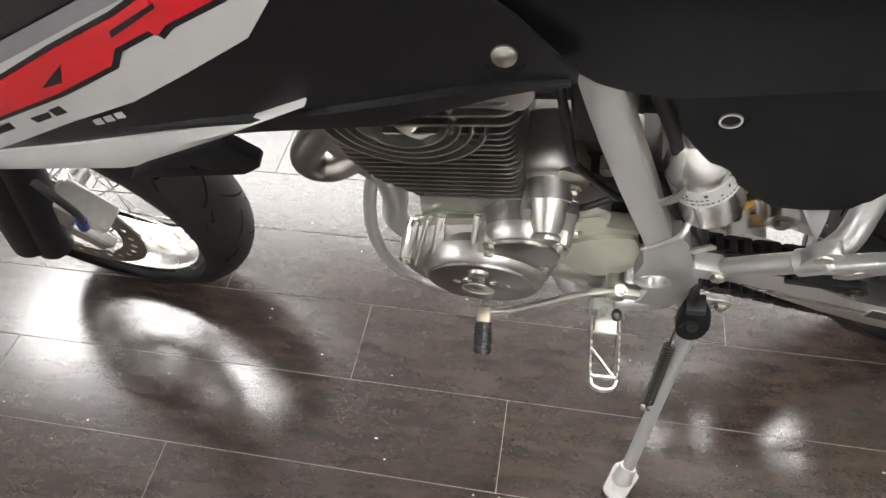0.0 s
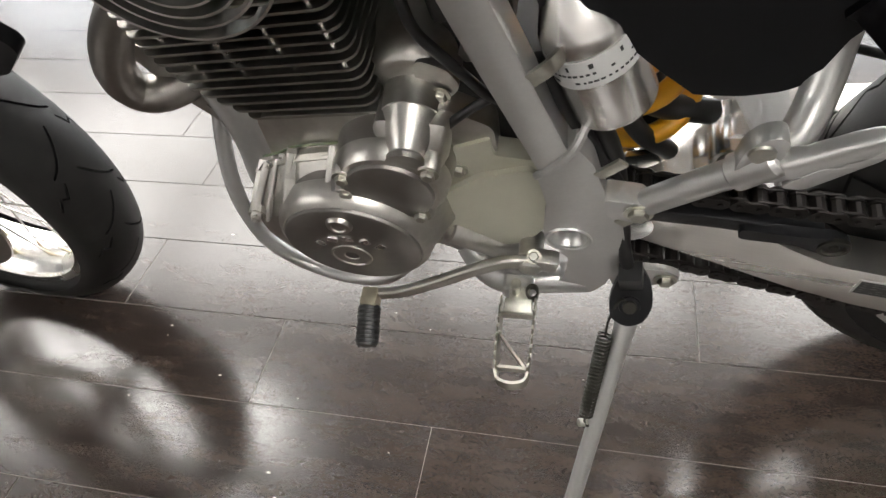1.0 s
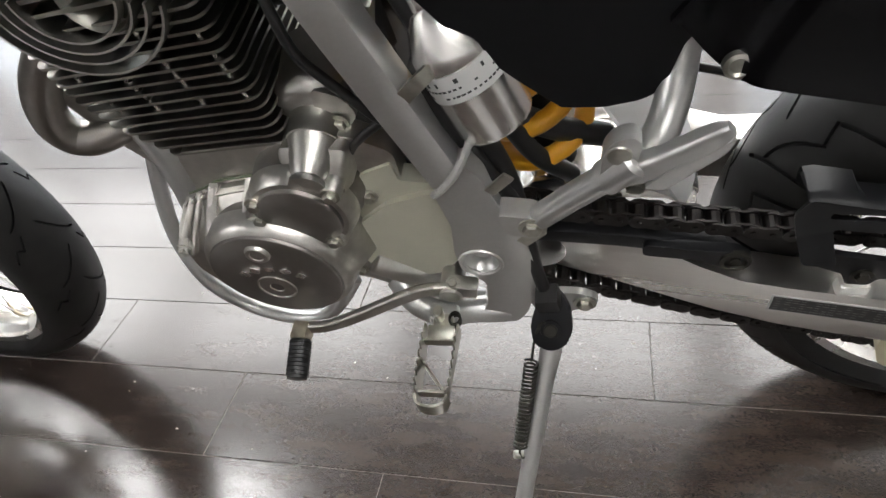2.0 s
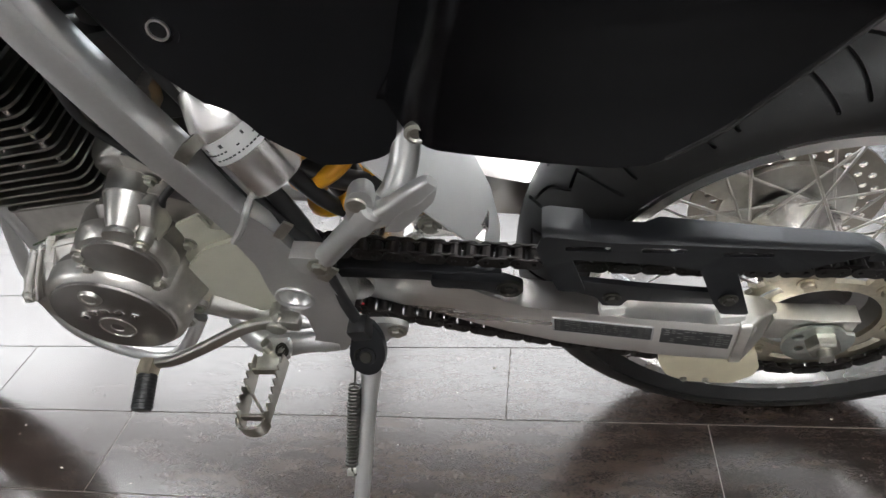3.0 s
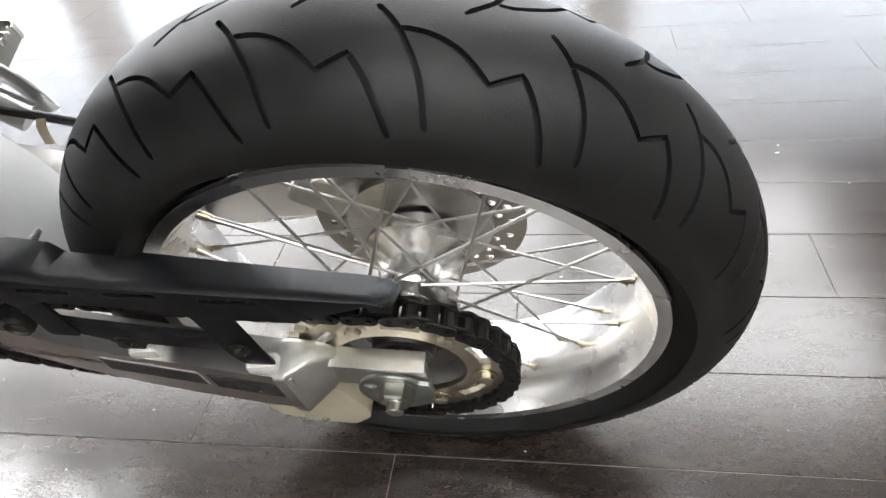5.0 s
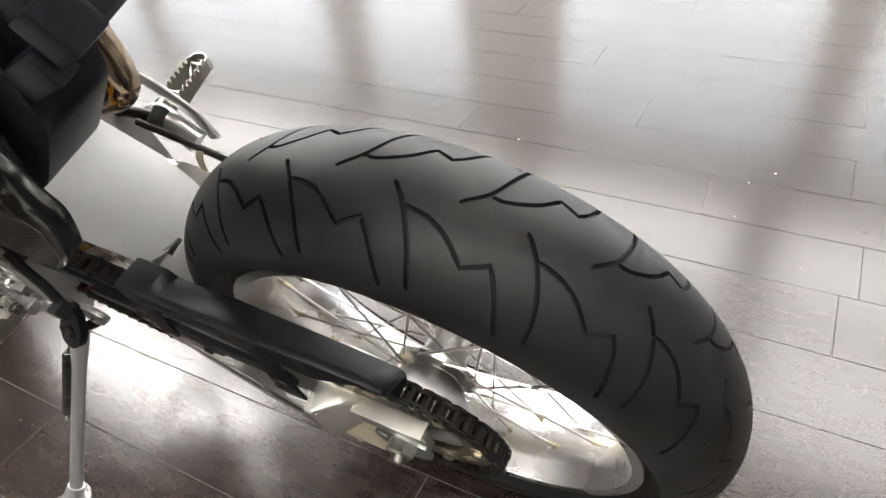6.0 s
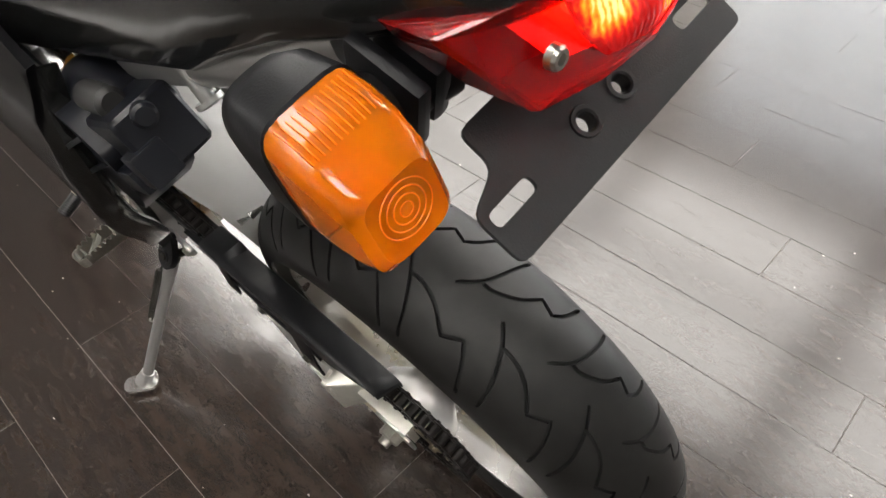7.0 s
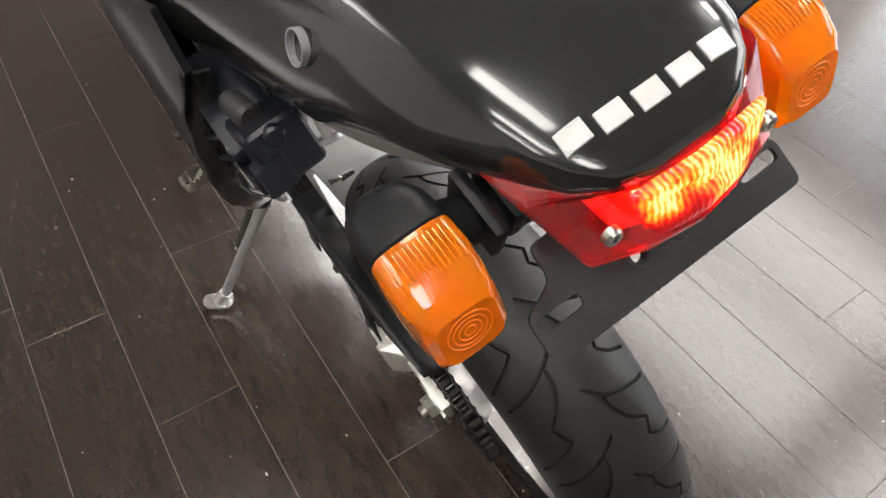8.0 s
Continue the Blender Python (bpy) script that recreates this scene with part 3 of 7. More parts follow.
def build_rear_wheel():
    hub = bmesh.new()
    # barrel, flanges and the stepped carrier for the sprocket
    lathe(hub, AXLE, (0, 1, 0), [(-0.055, 0.0), (-0.055, 0.022), (-0.052, 0.026), (-0.034, 0.027), (-0.032, 0.047), (-0.027, 0.049), (-0.024, 0.036), (-0.01, 0.026), (0.012, 0.026), (0.022, 0.040), (0.026, 0.052), (0.031, 0.052), (0.034, 0.044), (0.050, 0.040), (0.052, 0.0)], 48)
    wheel = part("rear_wheel", hub, ALU, bike, "spoked rear wheel with black tyre and silver hub")
    build_tyre(wheel, AXLE, 0.3180, 0.0735, 0.234, 0.054, REAR_LINES, 19, "worn black rear tyre with zigzag grooves", 0.0048)
    build_rim(wheel, AXLE, 0.0605, 0.2378, 0.214)
    build_spokes(wheel, AXLE, ((-0.030, 0.044), (0.029, 0.047)), 0.2105, 0.016, phase=0.12)
    # carrier bowl between hub and sprocket
    bm = bmesh.new()
    y = CHAIN_Y - AXLE.y
    lathe(bm, AXLE, (0, 1, 0), [(y + 0.0035, 0.0655), (y + 0.0035, 0.0610), (y + 0.006, 0.0585), (y + 0.020, 0.054), (y + 0.026, 0.040), (y + 0.022, 0.031), (y + 0.008, 0.028), (y + 0.007, 0.022), (y + 0.02, 0.018), (y + 0.058, 0.018), (y + 0.058, 0.026), (y + 0.030, 0.058), (y + 0.010, 0.0655)], 56, closed=True)
    part("sprocket_carrier", bm, CARRIER, wheel)
    bm = bmesh.new()
    c = (AXLE.x, AXLE.z)
    holes = [circle(c, 0.0605, 48)]
    for i in range(6):
        a = radians(60 * i + 110 - 30)
        holes.append(slot_arc(c, 0.079, 0.0055, a - 0.22, a + 0.22))
    plate(bm, sprocket_outline(c, REAR_TEETH, REAR_PR), holes, CHAIN_Y - 0.0028, CHAIN_Y + 0.0028)
    spr = part("rear_sprocket", bm, ZINC_YELLOW, wheel, "worn steel sprocket with slots", smooth=False)
    bolt = hex_bolt_mesh(0.0075, 0.006, True, ZINC_YELLOW)
    for i in range(6):
        a = radians(60 * i + 110)
        piece("bolt", bolt, wheel, at(c[0] + 0.0775 * math.cos(a), CHAIN_Y - 0.003, c[1] + 0.0775 * math.sin(a), 0, 17 * i, 0))
    # brake disc on the far side
    bm = bmesh.new()
    holes = [circle(c, 0.072, 48)]
    for i in range(24):
        a = 2 * math.pi * i / 24
        holes.append(circle((c[0] + 0.094 * math.cos(a), c[1] + 0.094 * math.sin(a)), 0.0045, 10))
        a += math.pi / 24
        holes.append(circle((c[0] + 0.0825 * math.cos(a), c[1] + 0.0825 * math.sin(a)), 0.0042, 10))
    plate(bm, circle(c, 0.110, 72), holes, 0.070, 0.074)
    part("brake_disc", bm, DISC_STEEL, wheel, "drilled steel brake disc", smooth=False)
    bm = bmesh.new()
    lathe(bm, AXLE, (0, 1, 0), [(0.055, 0.0), (0.055, 0.05), (0.060, 0.076), (0.0655, 0.077), (0.0655, 0.04), (0.075, 0.0)], 40)
    part("disc_carrier", bm, CAST, wheel)
    # axle with adjuster and nut
    bm = bmesh.new()
    cyl(bm, (0, -0.128, 0.3), (0, 0.135, 0.3), 0.0085, seg=20)
    part("axle", bm, ZINC, bike)
    bm = bmesh.new()
    lathe(bm, (0, -0.113, 0.3), (0, -1, 0), [(0, 0), (0, 0.017), (0.012, 0.0165), (0.014, 0.0145), (0.014, 0)], 6)
    cyl(bm, (0, -0.127, 0.3), (0, -0.136, 0.3), 0.0078, seg=16, bevel=0.001)
    part("axle_nut", bm, ZINC, bike, "zinc-plated axle nut with worn edges", angle=25)
    bm = bmesh.new()
    snail = []
    for i in range(40):
        a = 2 * math.pi * i / 40
        snail.append((-0.004 + (0.030 + 0.007 * i / 40) * math.cos(a + 0.6), 0.293 + (0.033 + 0.007 * i / 40) * math.sin(a + 0.6)))
    plate(bm, snail, [circle((-0.024, 0.306), 0.006, 12), circle((-0.018, 0.282), 0.005, 12)], -0.1135, -0.1095, 0.0006)
    part("chain_adjuster", bm, ZINC_BLUE, bike, "snail-shaped zinc chain adjuster")
    return wheel


rear_wheel = build_rear_wheel()


def chain_link_meshes():
    """An outer and an inner link, along x, one pitch long, rollers at both ends."""
    out = []
    for wide, rollers in ((0.0095, False), (0.0068, True)):
        bm = bmesh.new()
        p = PITCH
        ol = []
        for i in range(7):
            a = math.pi / 2 + math.pi * i / 6
            ol.append((0.0079 * math.cos(a), 0.0079 * math.sin(a)))
        ol.append((p / 2, -0.0066))
        for i in range(7):
            a = -math.pi / 2 + math.pi * i / 6
            ol.append((p + 0.0079 * math.cos(a), 0.0079 * math.sin(a)))
        ol.append((p / 2, 0.0066))
        for s in (-1, 1):
            y = s * wide
            plate(bm, ol, [], y - 0.0011, y + 0.0011)
            if not rollers:
                for x in (0, p):
                    cyl(bm, (x, y, 0), (x, y + s * 0.0028, 0), 0.0026, seg=8)
        if rollers:
            for x in (0, p):
                cyl(bm, (x, -wide, 0), (x, wide, 0), 0.0071, seg=12)
        out.append(mesh_of(bm, "chain_link", CHAIN_STEEL, True, 30))
    return out


FRONT_SPR = Vector((-0.592, CHAIN_Y, 0.436))
FRONT_PR = PITCH / (2 * math.sin(math.pi / 13))


def build_chain():
    c = (AXLE.x, AXLE.z)
    pts = []
    # upper run, rear sprocket, slack lower run, front sprocket
    pts += [(-0.588, 0.4685), (-0.513, 0.458), (-0.462, 0.4465), (-0.393, 0.437), (-0.300, 0.4245), (-0.19, 0.4125), (-0.09, 0.4045)]
    for i in range(14):
        a = radians(83 - 14.6 * i)
        pts.append((c[0] + REAR_PR * math.cos(a), c[1] + REAR_PR * math.sin(a)))
    pts += [(-0.11, 0.219), (-0.20, 0.246), (-0.316, 0.278), (-0.406, 0.310), (-0.483, 0.336), (-0.562, 0.392)]
    for i in range(5):
        a = radians(250 - 35 * i)
        pts.append((FRONT_SPR.x + FRONT_PR * math.cos(a), FRONT_SPR.z + FRONT_PR * math.sin(a)))
    line = smooth_path([(x, 0, z) for x, z in pts] + [(pts[0][0], 0, pts[0][1])], 24)
    cum = [0.0]
    for a, b in zip(line, line[1:]):
        cum.append(cum[-1] + (b - a).length)
    n = 2 * round(cum[-1] / PITCH / 2)
    step = cum[-1] / n
    xs = [np.interp(i * step, cum, [p.x for p in line]) for i in range(n + 1)]
    zs = [np.interp(i * step, cum, [p.z for p in line]) for i in range(n + 1)]
    chain = new("drive_chain")
    chain.parent = bike
    tagged(chain, "black oily roller drive chain")
    a, b = chain_link_meshes()
    for i in range(n):
        p, q = Vector((xs[i], CHAIN_Y, zs[i])), Vector((xs[i + 1], CHAIN_Y, zs[i + 1]))
        d = q - p
        ang = math.atan2(d.z, d.x)
        m = Matrix.Translation(p) @ Matrix.Rotation(-ang, 4, "Y") @ Matrix.Diagonal((d.length / PITCH, 1, 1, 1))
        piece("chain_link", (a, b)[i % 2], chain, m)
    return chain


build_chain()


AXLE_PLATE = material("worn_plate_metal", (0.70, 0.68, 0.63), 0.42, 1.0, vary=0.12, grain=120, bump=0.12)


def arm_y(x):
    """Outer face of the left arm, which splays outwards to the rear."""
    return -0.1305 - 0.11 * (x + 0.08)


def build_swingarm():
    top = [(-0.487, 0.411), (-0.445, 0.411), (-0.403, 0.407), (-0.372, 0.392), (-0.340, 0.374), (-0.305, 0.359), (-0.262, 0.3555), (-0.163, 0.3545), (-0.076, 0.3570)]
    low = [(-0.083, 0.2880), (-0.130, 0.2835), (-0.187, 0.2830), (-0.263, 0.289), (-0.322, 0.302), (-0.360, 0.3145), (-0.412, 0.3325), (-0.489, 0.3565)]
    body = None
    for s in (-1, 1):
        bm = bmesh.new()
        plate(bm, rounded(top + low, 0.004, 2), [], 0.0, 0.036, 0.0055, place=lambda x, y, z, s=s: (x, -s * (arm_y(x) + y), z))
        ob = part("swingarm" if s < 0 else "swingarm_leg", bm, ALU_BRUSHED, bike if s < 0 else body, "brushed aluminium swingarm with warning labels" if s < 0 else "")
        body = body or ob
        # slanting end casting, then the thinner plate that carries the axle
        bm = bmesh.new()
        rings = []
        for x, y0, y1, z0, z1 in ((-0.092, -0.1335, -0.094, 0.2855, 0.3605), (-0.082, -0.1335, -0.094, 0.2855, 0.3625), (-0.066, -0.118, -0.093, 0.290, 0.357), (-0.054, -0.105, -0.092, 0.294, 0.347), (-0.048, -0.103, -0.092, 0.298, 0.338)):
            rings.append([Vector((x, -s * y, z)) for y, z in rounded([(y0, z0), (y1, z0), (y1, z1), (y0, z1)], 0.005, 3)])
        loft(bm, rings)
        part("end_casting", bm, AXLE_PLATE, body)
        bm = bmesh.new()
        plate(bm, rounded([(-0.056, 0.296), (0.028, 0.290), (0.029, 0.330), (-0.052, 0.338)], 0.002), [], -0.1075, -0.0985, 0.001, place=lambda x, y, z, s=s: (x, -s * y, z))
        box(bm, (-0.013, s * 0.101, 0.3345), (0.083, 0.020, 0.004), (0, 5, 0), 0.001)
        part("axle_plate", bm, AXLE_PLATE, body)
    bm = bmesh.new()
    box(bm, (-0.44, 0, 0.385), (0.05, 0.17, 0.05), (0, 12, 0), 0.008)
    cyl(bm, (-0.490, -0.095, 0.386), (-0.490, 0.095, 0.386), 0.027, seg=24)
    part("cross_tube", bm, ALU, body)
    # black rubber chain slider along the arm, with its screw eye
    bm = bmesh.new()
    line = [(-0.500, 0.425), (-0.45, 0.421), (-0.40, 0.4155), (-0.355, 0.405), (-0.325, 0.399)]
    sweep(bm, smooth_path([(x, -0.086, z) for x, z in line], 6), rounded([(-0.016, -0.012), (0.016, -0.012), (0.016, 0.006), (-0.016, 0.006)], 0.003, 2))
    plate(bm, rounded([(-0.395, 0.418), (-0.345, 0.411), (-0.318, 0.4105), (-0.303, 0.401), (-0.302, 0.390), (-0.314, 0.3835), (-0.330, 0.387), (-0.345, 0.396), (-0.395, 0.402)], 0.006), [], -0.1085, -0.098, 0.002)
    part("chain_slider", bm, GUARD_PLASTIC, body, "black rubber chain slider")
    bm = bmesh.new()
    lathe(bm, (-0.316, -0.1065, 0.3975), (0, -1, 0), [(0, 0.0135), (0.004, 0.0130), (0.0045, 0.0100), (0.002, 0.0092), (0.002, 0.0045), (0.004, 0.004), (0.004, 0)], 20)
    part("slider_screw", bm, SPRING_STEEL, body)
    # white welded blocks that hold the guard
    for x, y, z in ((-0.214, -0.1085, 0.3610), (-0.101, -0.1200, 0.3635)):
        bm = bmesh.new()
        box(bm, (x, y, z), (0.026, 0.014, 0.015), (0, 2, 6), 0.004)
        part("weld_block", bm, WELD_PALE, body, "pale welded block")
    # cream chain guide under the arm
    bm = bmesh.new()
    plate(bm, rounded([(-0.160, 0.286), (-0.062, 0.284), (-0.045, 0.228), (-0.047, 0.207), (-0.068, 0.184), (-0.121, 0.189), (-0.145, 0.206), (-0.157, 0.240)], 0.006), [], -0.108, -0.070, 0.003)
    guide = part("chain_guide", bm, CREAM_PLASTIC, bike, "cream plastic chain guide under the swingarm")
    sm = cap_bolt_mesh(0.004, 0.003)
    for x, z in ((-0.124, 0.197), (-0.099, 0.195)):
        piece("bolt", sm, guide, at(x, -0.108, z))

    # labels on the splayed outer face
    def sticker(name, x0, x1, z0, z1, h, lift, mat, parent, label=""):
        b = bmesh.new()
        plate(b, [(x0, z0), (x1, z1), (x1, z1 - h), (x0, z0 - h)], [], 0.0, 0.0005, place=lambda x, y, z: (x, arm_y(x) - lift + y, z))
        return part(name, b, mat, parent, label, smooth=False)

    def print_rows(lab, x0, z0, slope, cols, rows, pitch, lift, bold):
        b = bmesh.new()
        for i in range(rows):
            for j in range(cols):
                if rng.random() < 0.72:
                    x = x0 + j * pitch
                    box(b, (x + 0.0025, arm_y(x) - lift, z0 + slope * (x - x0) - 0.0042 * i), (rng.uniform(0.0032, 0.0058), 0.0003, 0.0013 if bold and not i else 0.0006), (0, math.degrees(math.atan(-slope)), -6))
        part("print", b, LABEL_SILVER, lab, "rows of unreadable print", smooth=False)
    rng = random.Random(8)
    lab = sticker("warning_label", -0.275, -0.171, 0.3425, 0.3405, 0.0275, 0.0006, WHITE_DECAL, body, "silver-bordered black warning label with tiny print")
    sticker("print_ground", -0.273, -0.173, 0.3405, 0.3385, 0.0235, 0.0011, LABEL_DARK, lab)
    print_rows(lab, -0.262, 0.3375, -0.02, 14, 5, 0.0063, 0.0013, False)
    print_rows(lab, -0.271, 0.3375, -0.02, 1, 5, 0.006, 0.0013, False)
    lab = sticker("data_label", -0.164, -0.096, 0.3405, 0.3395, 0.029, 0.0006, LABEL_DARK, body, "black data label with silver table of print")
    print_rows(lab, -0.1605, 0.3375, -0.01, 10, 6, 0.0064, 0.0010, True)
    # far side: hose and clip
    bm = bmesh.new()
    tube(bm, [(-0.46, 0.104, 0.462), (-0.36, 0.100, 0.440), (-0.25, 0.097, 0.410), (-0.1, 0.097, 0.37)], 0.005, 10)
    part("brake_hose", bm, BLACK_HOSE, bike, "black rear brake hose")
    bm = bmesh.new()
    sweep(bm, smooth_path([(-0.358, 0.084, 0.418), (-0.358, 0.090, 0.437), (-0.358, 0.104, 0.439), (-0.358, 0.112, 0.420)], 5), [(-0.005, -0.0012), (0.005, -0.0012), (0.005, 0.0012), (-0.005, 0.0012)], up=(0, 1, 0))
    part("hose_clip", bm, CREAM_PLASTIC, bike, "cream plastic hose clip")
    return body


WELD_PALE = material("pale_weld_paint", (0.74, 0.73, 0.69), 0.5, 0.2, vary=0.1, grain=90, bump=0.3, bump_scale=260)
swingarm = build_swingarm()


def build_chain_guard():
    def side_y(x, z):
        """The side wall; its feet flare outwards to the arm."""
        return -0.1135 + 0.020 * max(0.0, x + 0.28) * 0.9 - 0.014 * max(0.0, min(1.0, (0.440 - z) / 0.06))
    outer = [(-0.279, 0.4885), (-0.286, 0.470), (-0.278, 0.440), (-0.268, 0.410), (-0.241, 0.408), (-0.254, 0.452), (-0.192, 0.4425), (-0.138, 0.432), (-0.122, 0.390), (-0.112, 0.372), (-0.086, 0.370), (-0.094, 0.395), (-0.105, 0.4295), (-0.057, 0.4245), (-0.040, 0.4305), (0.006, 0.4440), (0.007, 0.4480), (-0.080, 0.4575), (-0.147, 0.4665), (-0.218, 0.4755)]
    holes = [rounded([(x, z), (x + w, z - 0.004), (x + w, z - 0.011), (x, z - 0.007)], 0.003, 2) for x, z, w in ((-0.260, 0.4730, 0.042), (-0.192, 0.4660, 0.040), (-0.121, 0.4555, 0.044))]
    bm = bmesh.new()
    plate(bm, rounded(outer, 0.004, 2), holes, 0.0, 0.003, 0.0008, place=lambda x, y, z: (x, side_y(x, z) + y, z))
    # roof over the chain with a rolled shoulder, raised at its front end and stepped behind it
    xs = [-0.280, -0.272, -0.243, -0.236, -0.187, -0.173, -0.10, 0.004, 0.014, 0.018]
    crease = [0.4875, 0.4885, 0.4805, 0.4790, 0.4720, 0.4700, 0.4605, 0.4485, 0.4440, 0.4400]
    inner = [0.4860, 0.4880, 0.4815, 0.4670, 0.4590, 0.4670, 0.4525, 0.4340, 0.4270, 0.4230]
    rows = []
    for k, drop in ((0.0, 0.0), (0.10, -0.0025), (0.28, -0.0028), (0.96, 0.0), (1.0, 0.003), (1.0, 0.020), (0.94, 0.020), (0.94, 0.006), (0.28, 0.0012), (0.08, 0.003)):
        rows.append([Vector((x, side_y(x, c) + (-0.075 - side_y(x, c)) * k, c + (t - c) * k - drop)) for x, c, t in zip(xs, crease, inner)])
    loft(bm, rows, caps=False, closed=False)
    # rounded closed tail
    loft(bm, [[Vector((x, y, z)) for y, z in ((-0.107, 0.446 - d), (-0.098, 0.4465 - d), (-0.086, 0.4385 - d), (-0.075, 0.430 - d), (-0.075, 0.412), (-0.107, 0.432))] for x, d in ((0.004, 0.0), (0.015, 0.003), (0.020, 0.010))])
    g = part("chain_guard", bm, GUARD_PLASTIC, bike, "scuffed black plastic chain guard")
    bm = bmesh.new()
    plate(bm, rounded([(-0.262, 0.424), (-0.238, 0.4165), (-0.180, 0.4045), (-0.108, 0.3925), (-0.104, 0.372), (-0.180, 0.380), (-0.200, 0.383), (-0.206, 0.372), (-0.224, 0.373), (-0.231, 0.389), (-0.262, 0.404)], 0.003), [], -0.114, -0.108, 0.0008)
    part("lower_lip", bm, GUARD_PLASTIC, g)
    hb = hex_bolt_mesh(0.0062, 0.005, True, SPRING_STEEL)
    piece("bolt", hb, g, at(-0.2154, -0.1145, 0.3890))
    piece("bolt", hb, g, at(-0.1085, side_y(-0.1085, 0.394) - 0.0005, 0.3945))
    return g


build_chain_guard()


# ---- frame ----
def rect_section(w, h, r):
    return rounded([(-w / 2, -h / 2), (w / 2, -h / 2), (w / 2, h / 2), (-w / 2, h / 2)], r, 2)


def build_frame():
    frame_root = None
    for s in (-1, 1):
        bm = bmesh.new()
        sweep(bm, smooth_path([(-0.652, s * 0.076, 0.835), (-0.644, s * 0.090, 0.800), (-0.630, s * 0.1015, 0.757), (-0.6015, s * 0.1065, 0.668), (-0.5525, s * 0.1065, 0.520)], 6), rect_section(0.034, 0.029, 0.003), up=(1, 0, 0))
        ob = part("frame" if s < 0 else "frame_spar", bm, FRAME_SILVER, bike if s < 0 else frame_root, "satin silver painted steel frame" if s < 0 else "")
        frame_root = frame_root or ob
        # forged pivot plate with a dished hole
        bm = bmesh.new()
        poly = [(-0.5645, 0.5065), (-0.536, 0.547), (-0.523, 0.528), (-0.512, 0.490), (-0.498, 0.461), (-0.490, 0.414), (-0.4905, 0.366), (-0.501, 0.318), (-0.513, 0.296), (-0.548, 0.288), (-0.552, 0.306), (-0.541, 0.330), (-0.538, 0.372), (-0.559, 0.396), (-0.561, 0.424), (-0.5575, 0.466)]
        lo, hi = (-0.1245, -0.090) if s < 0 else (0.090, 0.1245)
        plate(bm, rounded(poly, 0.006, 3), [circle((-0.5385, 0.4085), 0.0165, 24)], lo, hi, 0.003)
        part("pivot_plate", bm, FRAME_SILVER, frame_root)
        bm = bmesh.new()
        lathe(bm, (-0.5385, s * 0.1262, 0.4085), (0, -s, 0), [(0.002, 0.0215), (0.0, 0.0205), (0.0005, 0.0185), (0.008, 0.013), (0.015, 0.0115), (0.016, 0.0)], 32)
        part("dish", bm, FRAME_SILVER, frame_root)
        # weld bead between spar and plate
        bm = bmesh.new()
        pts = [(-0.5655, s * 0.123, 0.506), (-0.556, s * 0.1245, 0.517), (-0.545, s * 0.1245, 0.531), (-0.5355, s * 0.1235, 0.548), (-0.530, s * 0.112, 0.556)]
        rng = random.Random(3)
        tube(bm, pts, 0.0036, 8, 10, scale=[rng.uniform(0.85, 1.1) for _ in range(41)])
        part("weld_bead", bm, FRAME_SILVER, frame_root)
    s = -1
    # lower rails under the engine and the front down tube
    for s in (-1, 1):
        bm = bmesh.new()
        tube(bm, [(-0.515, s * 0.105, 0.312), (-0.560, s * 0.105, 0.318), (-0.610, s * 0.100, 0.338), (-0.66, s * 0.090, 0.352), (-0.72, s * 0.080, 0.350)], 0.0135, 14)
        placed(part("lower_rail", bm, FRAME_SILVER, frame_root), -0.0024, 0.0, -0.0115)
        bm = bmesh.new()
        tube(bm, [(-0.862, s * 0.048, 0.505), (-0.878, s * 0.060, 0.455), (-0.886, s * 0.078, 0.404), (-0.884, s * 0.092, 0.360), (-0.870, s * 0.104, 0.315), (-0.838, s * 0.108, 0.274), (-0.79, s * 0.115, 0.264), (-0.745, s * 0.118, 0.2725), (-0.7136, s * 0.115, 0.302), (-0.690, s * 0.100, 0.332)], 0.0085, 12)
        part("skid_rail", bm, FRAME_SILVER, frame_root, "thin silver guard rail under the engine")
    bm = bmesh.new()
    tube(bm, [(-0.945, 0.0, 0.80), (-0.90, -0.030, 0.62), (-0.866, -0.052, 0.525), (-0.860, -0.060, 0.470), (-0.872, -0.060, 0.400), (-0.862, -0.06, 0.36)], 0.0165, 16)
    placed(part("down_tube", bm, FRAME_SILVER, frame_root), 0.011, 0.0, -0.0216)
    bm = bmesh.new()
    plate(bm, rounded([(-0.905, 0.590), (-0.890, 0.600), (-0.850, 0.540), (-0.842, 0.500), (-0.855, 0.495), (-0.880, 0.530)], 0.004), [circle((-0.858, 0.522), 0.004, 10)], -0.062, -0.057, 0.001)
    placed(part("engine_mount", bm, CAST, frame_root), -0.009, 0.0, -0.0216)
    # subframe strut with its forked clamp, and the upper tube
    bm = bmesh.new()
    tube(bm, [(-0.4870, -0.127, 0.4775), (-0.453, -0.134, 0.520), (-0.420, -0.1405, 0.559)], 0.0108, 18, scale=[0.7, 0.95] + [1.0] * 15)
    part("subframe_strut", bm, FRAME_SILVER, frame_root)
    bm = bmesh.new()
    tube(bm, [(-0.404, -0.128, 0.560), (-0.394, -0.118, 0.570), (-0.386, -0.098, 0.588), (-0.380, -0.072, 0.625), (-0.370, -0.055, 0.69), (-0.36, -0.050, 0.79)], 0.0125, 16)
    part("subframe_tube", bm, FRAME_SILVER, frame_root)
    bm = bmesh.new()
    cyl(bm, (-0.431, -0.1385, 0.546), (-0.408, -0.1430, 0.5735), 0.0135, 0.0125, seg=22, bevel=0.003)
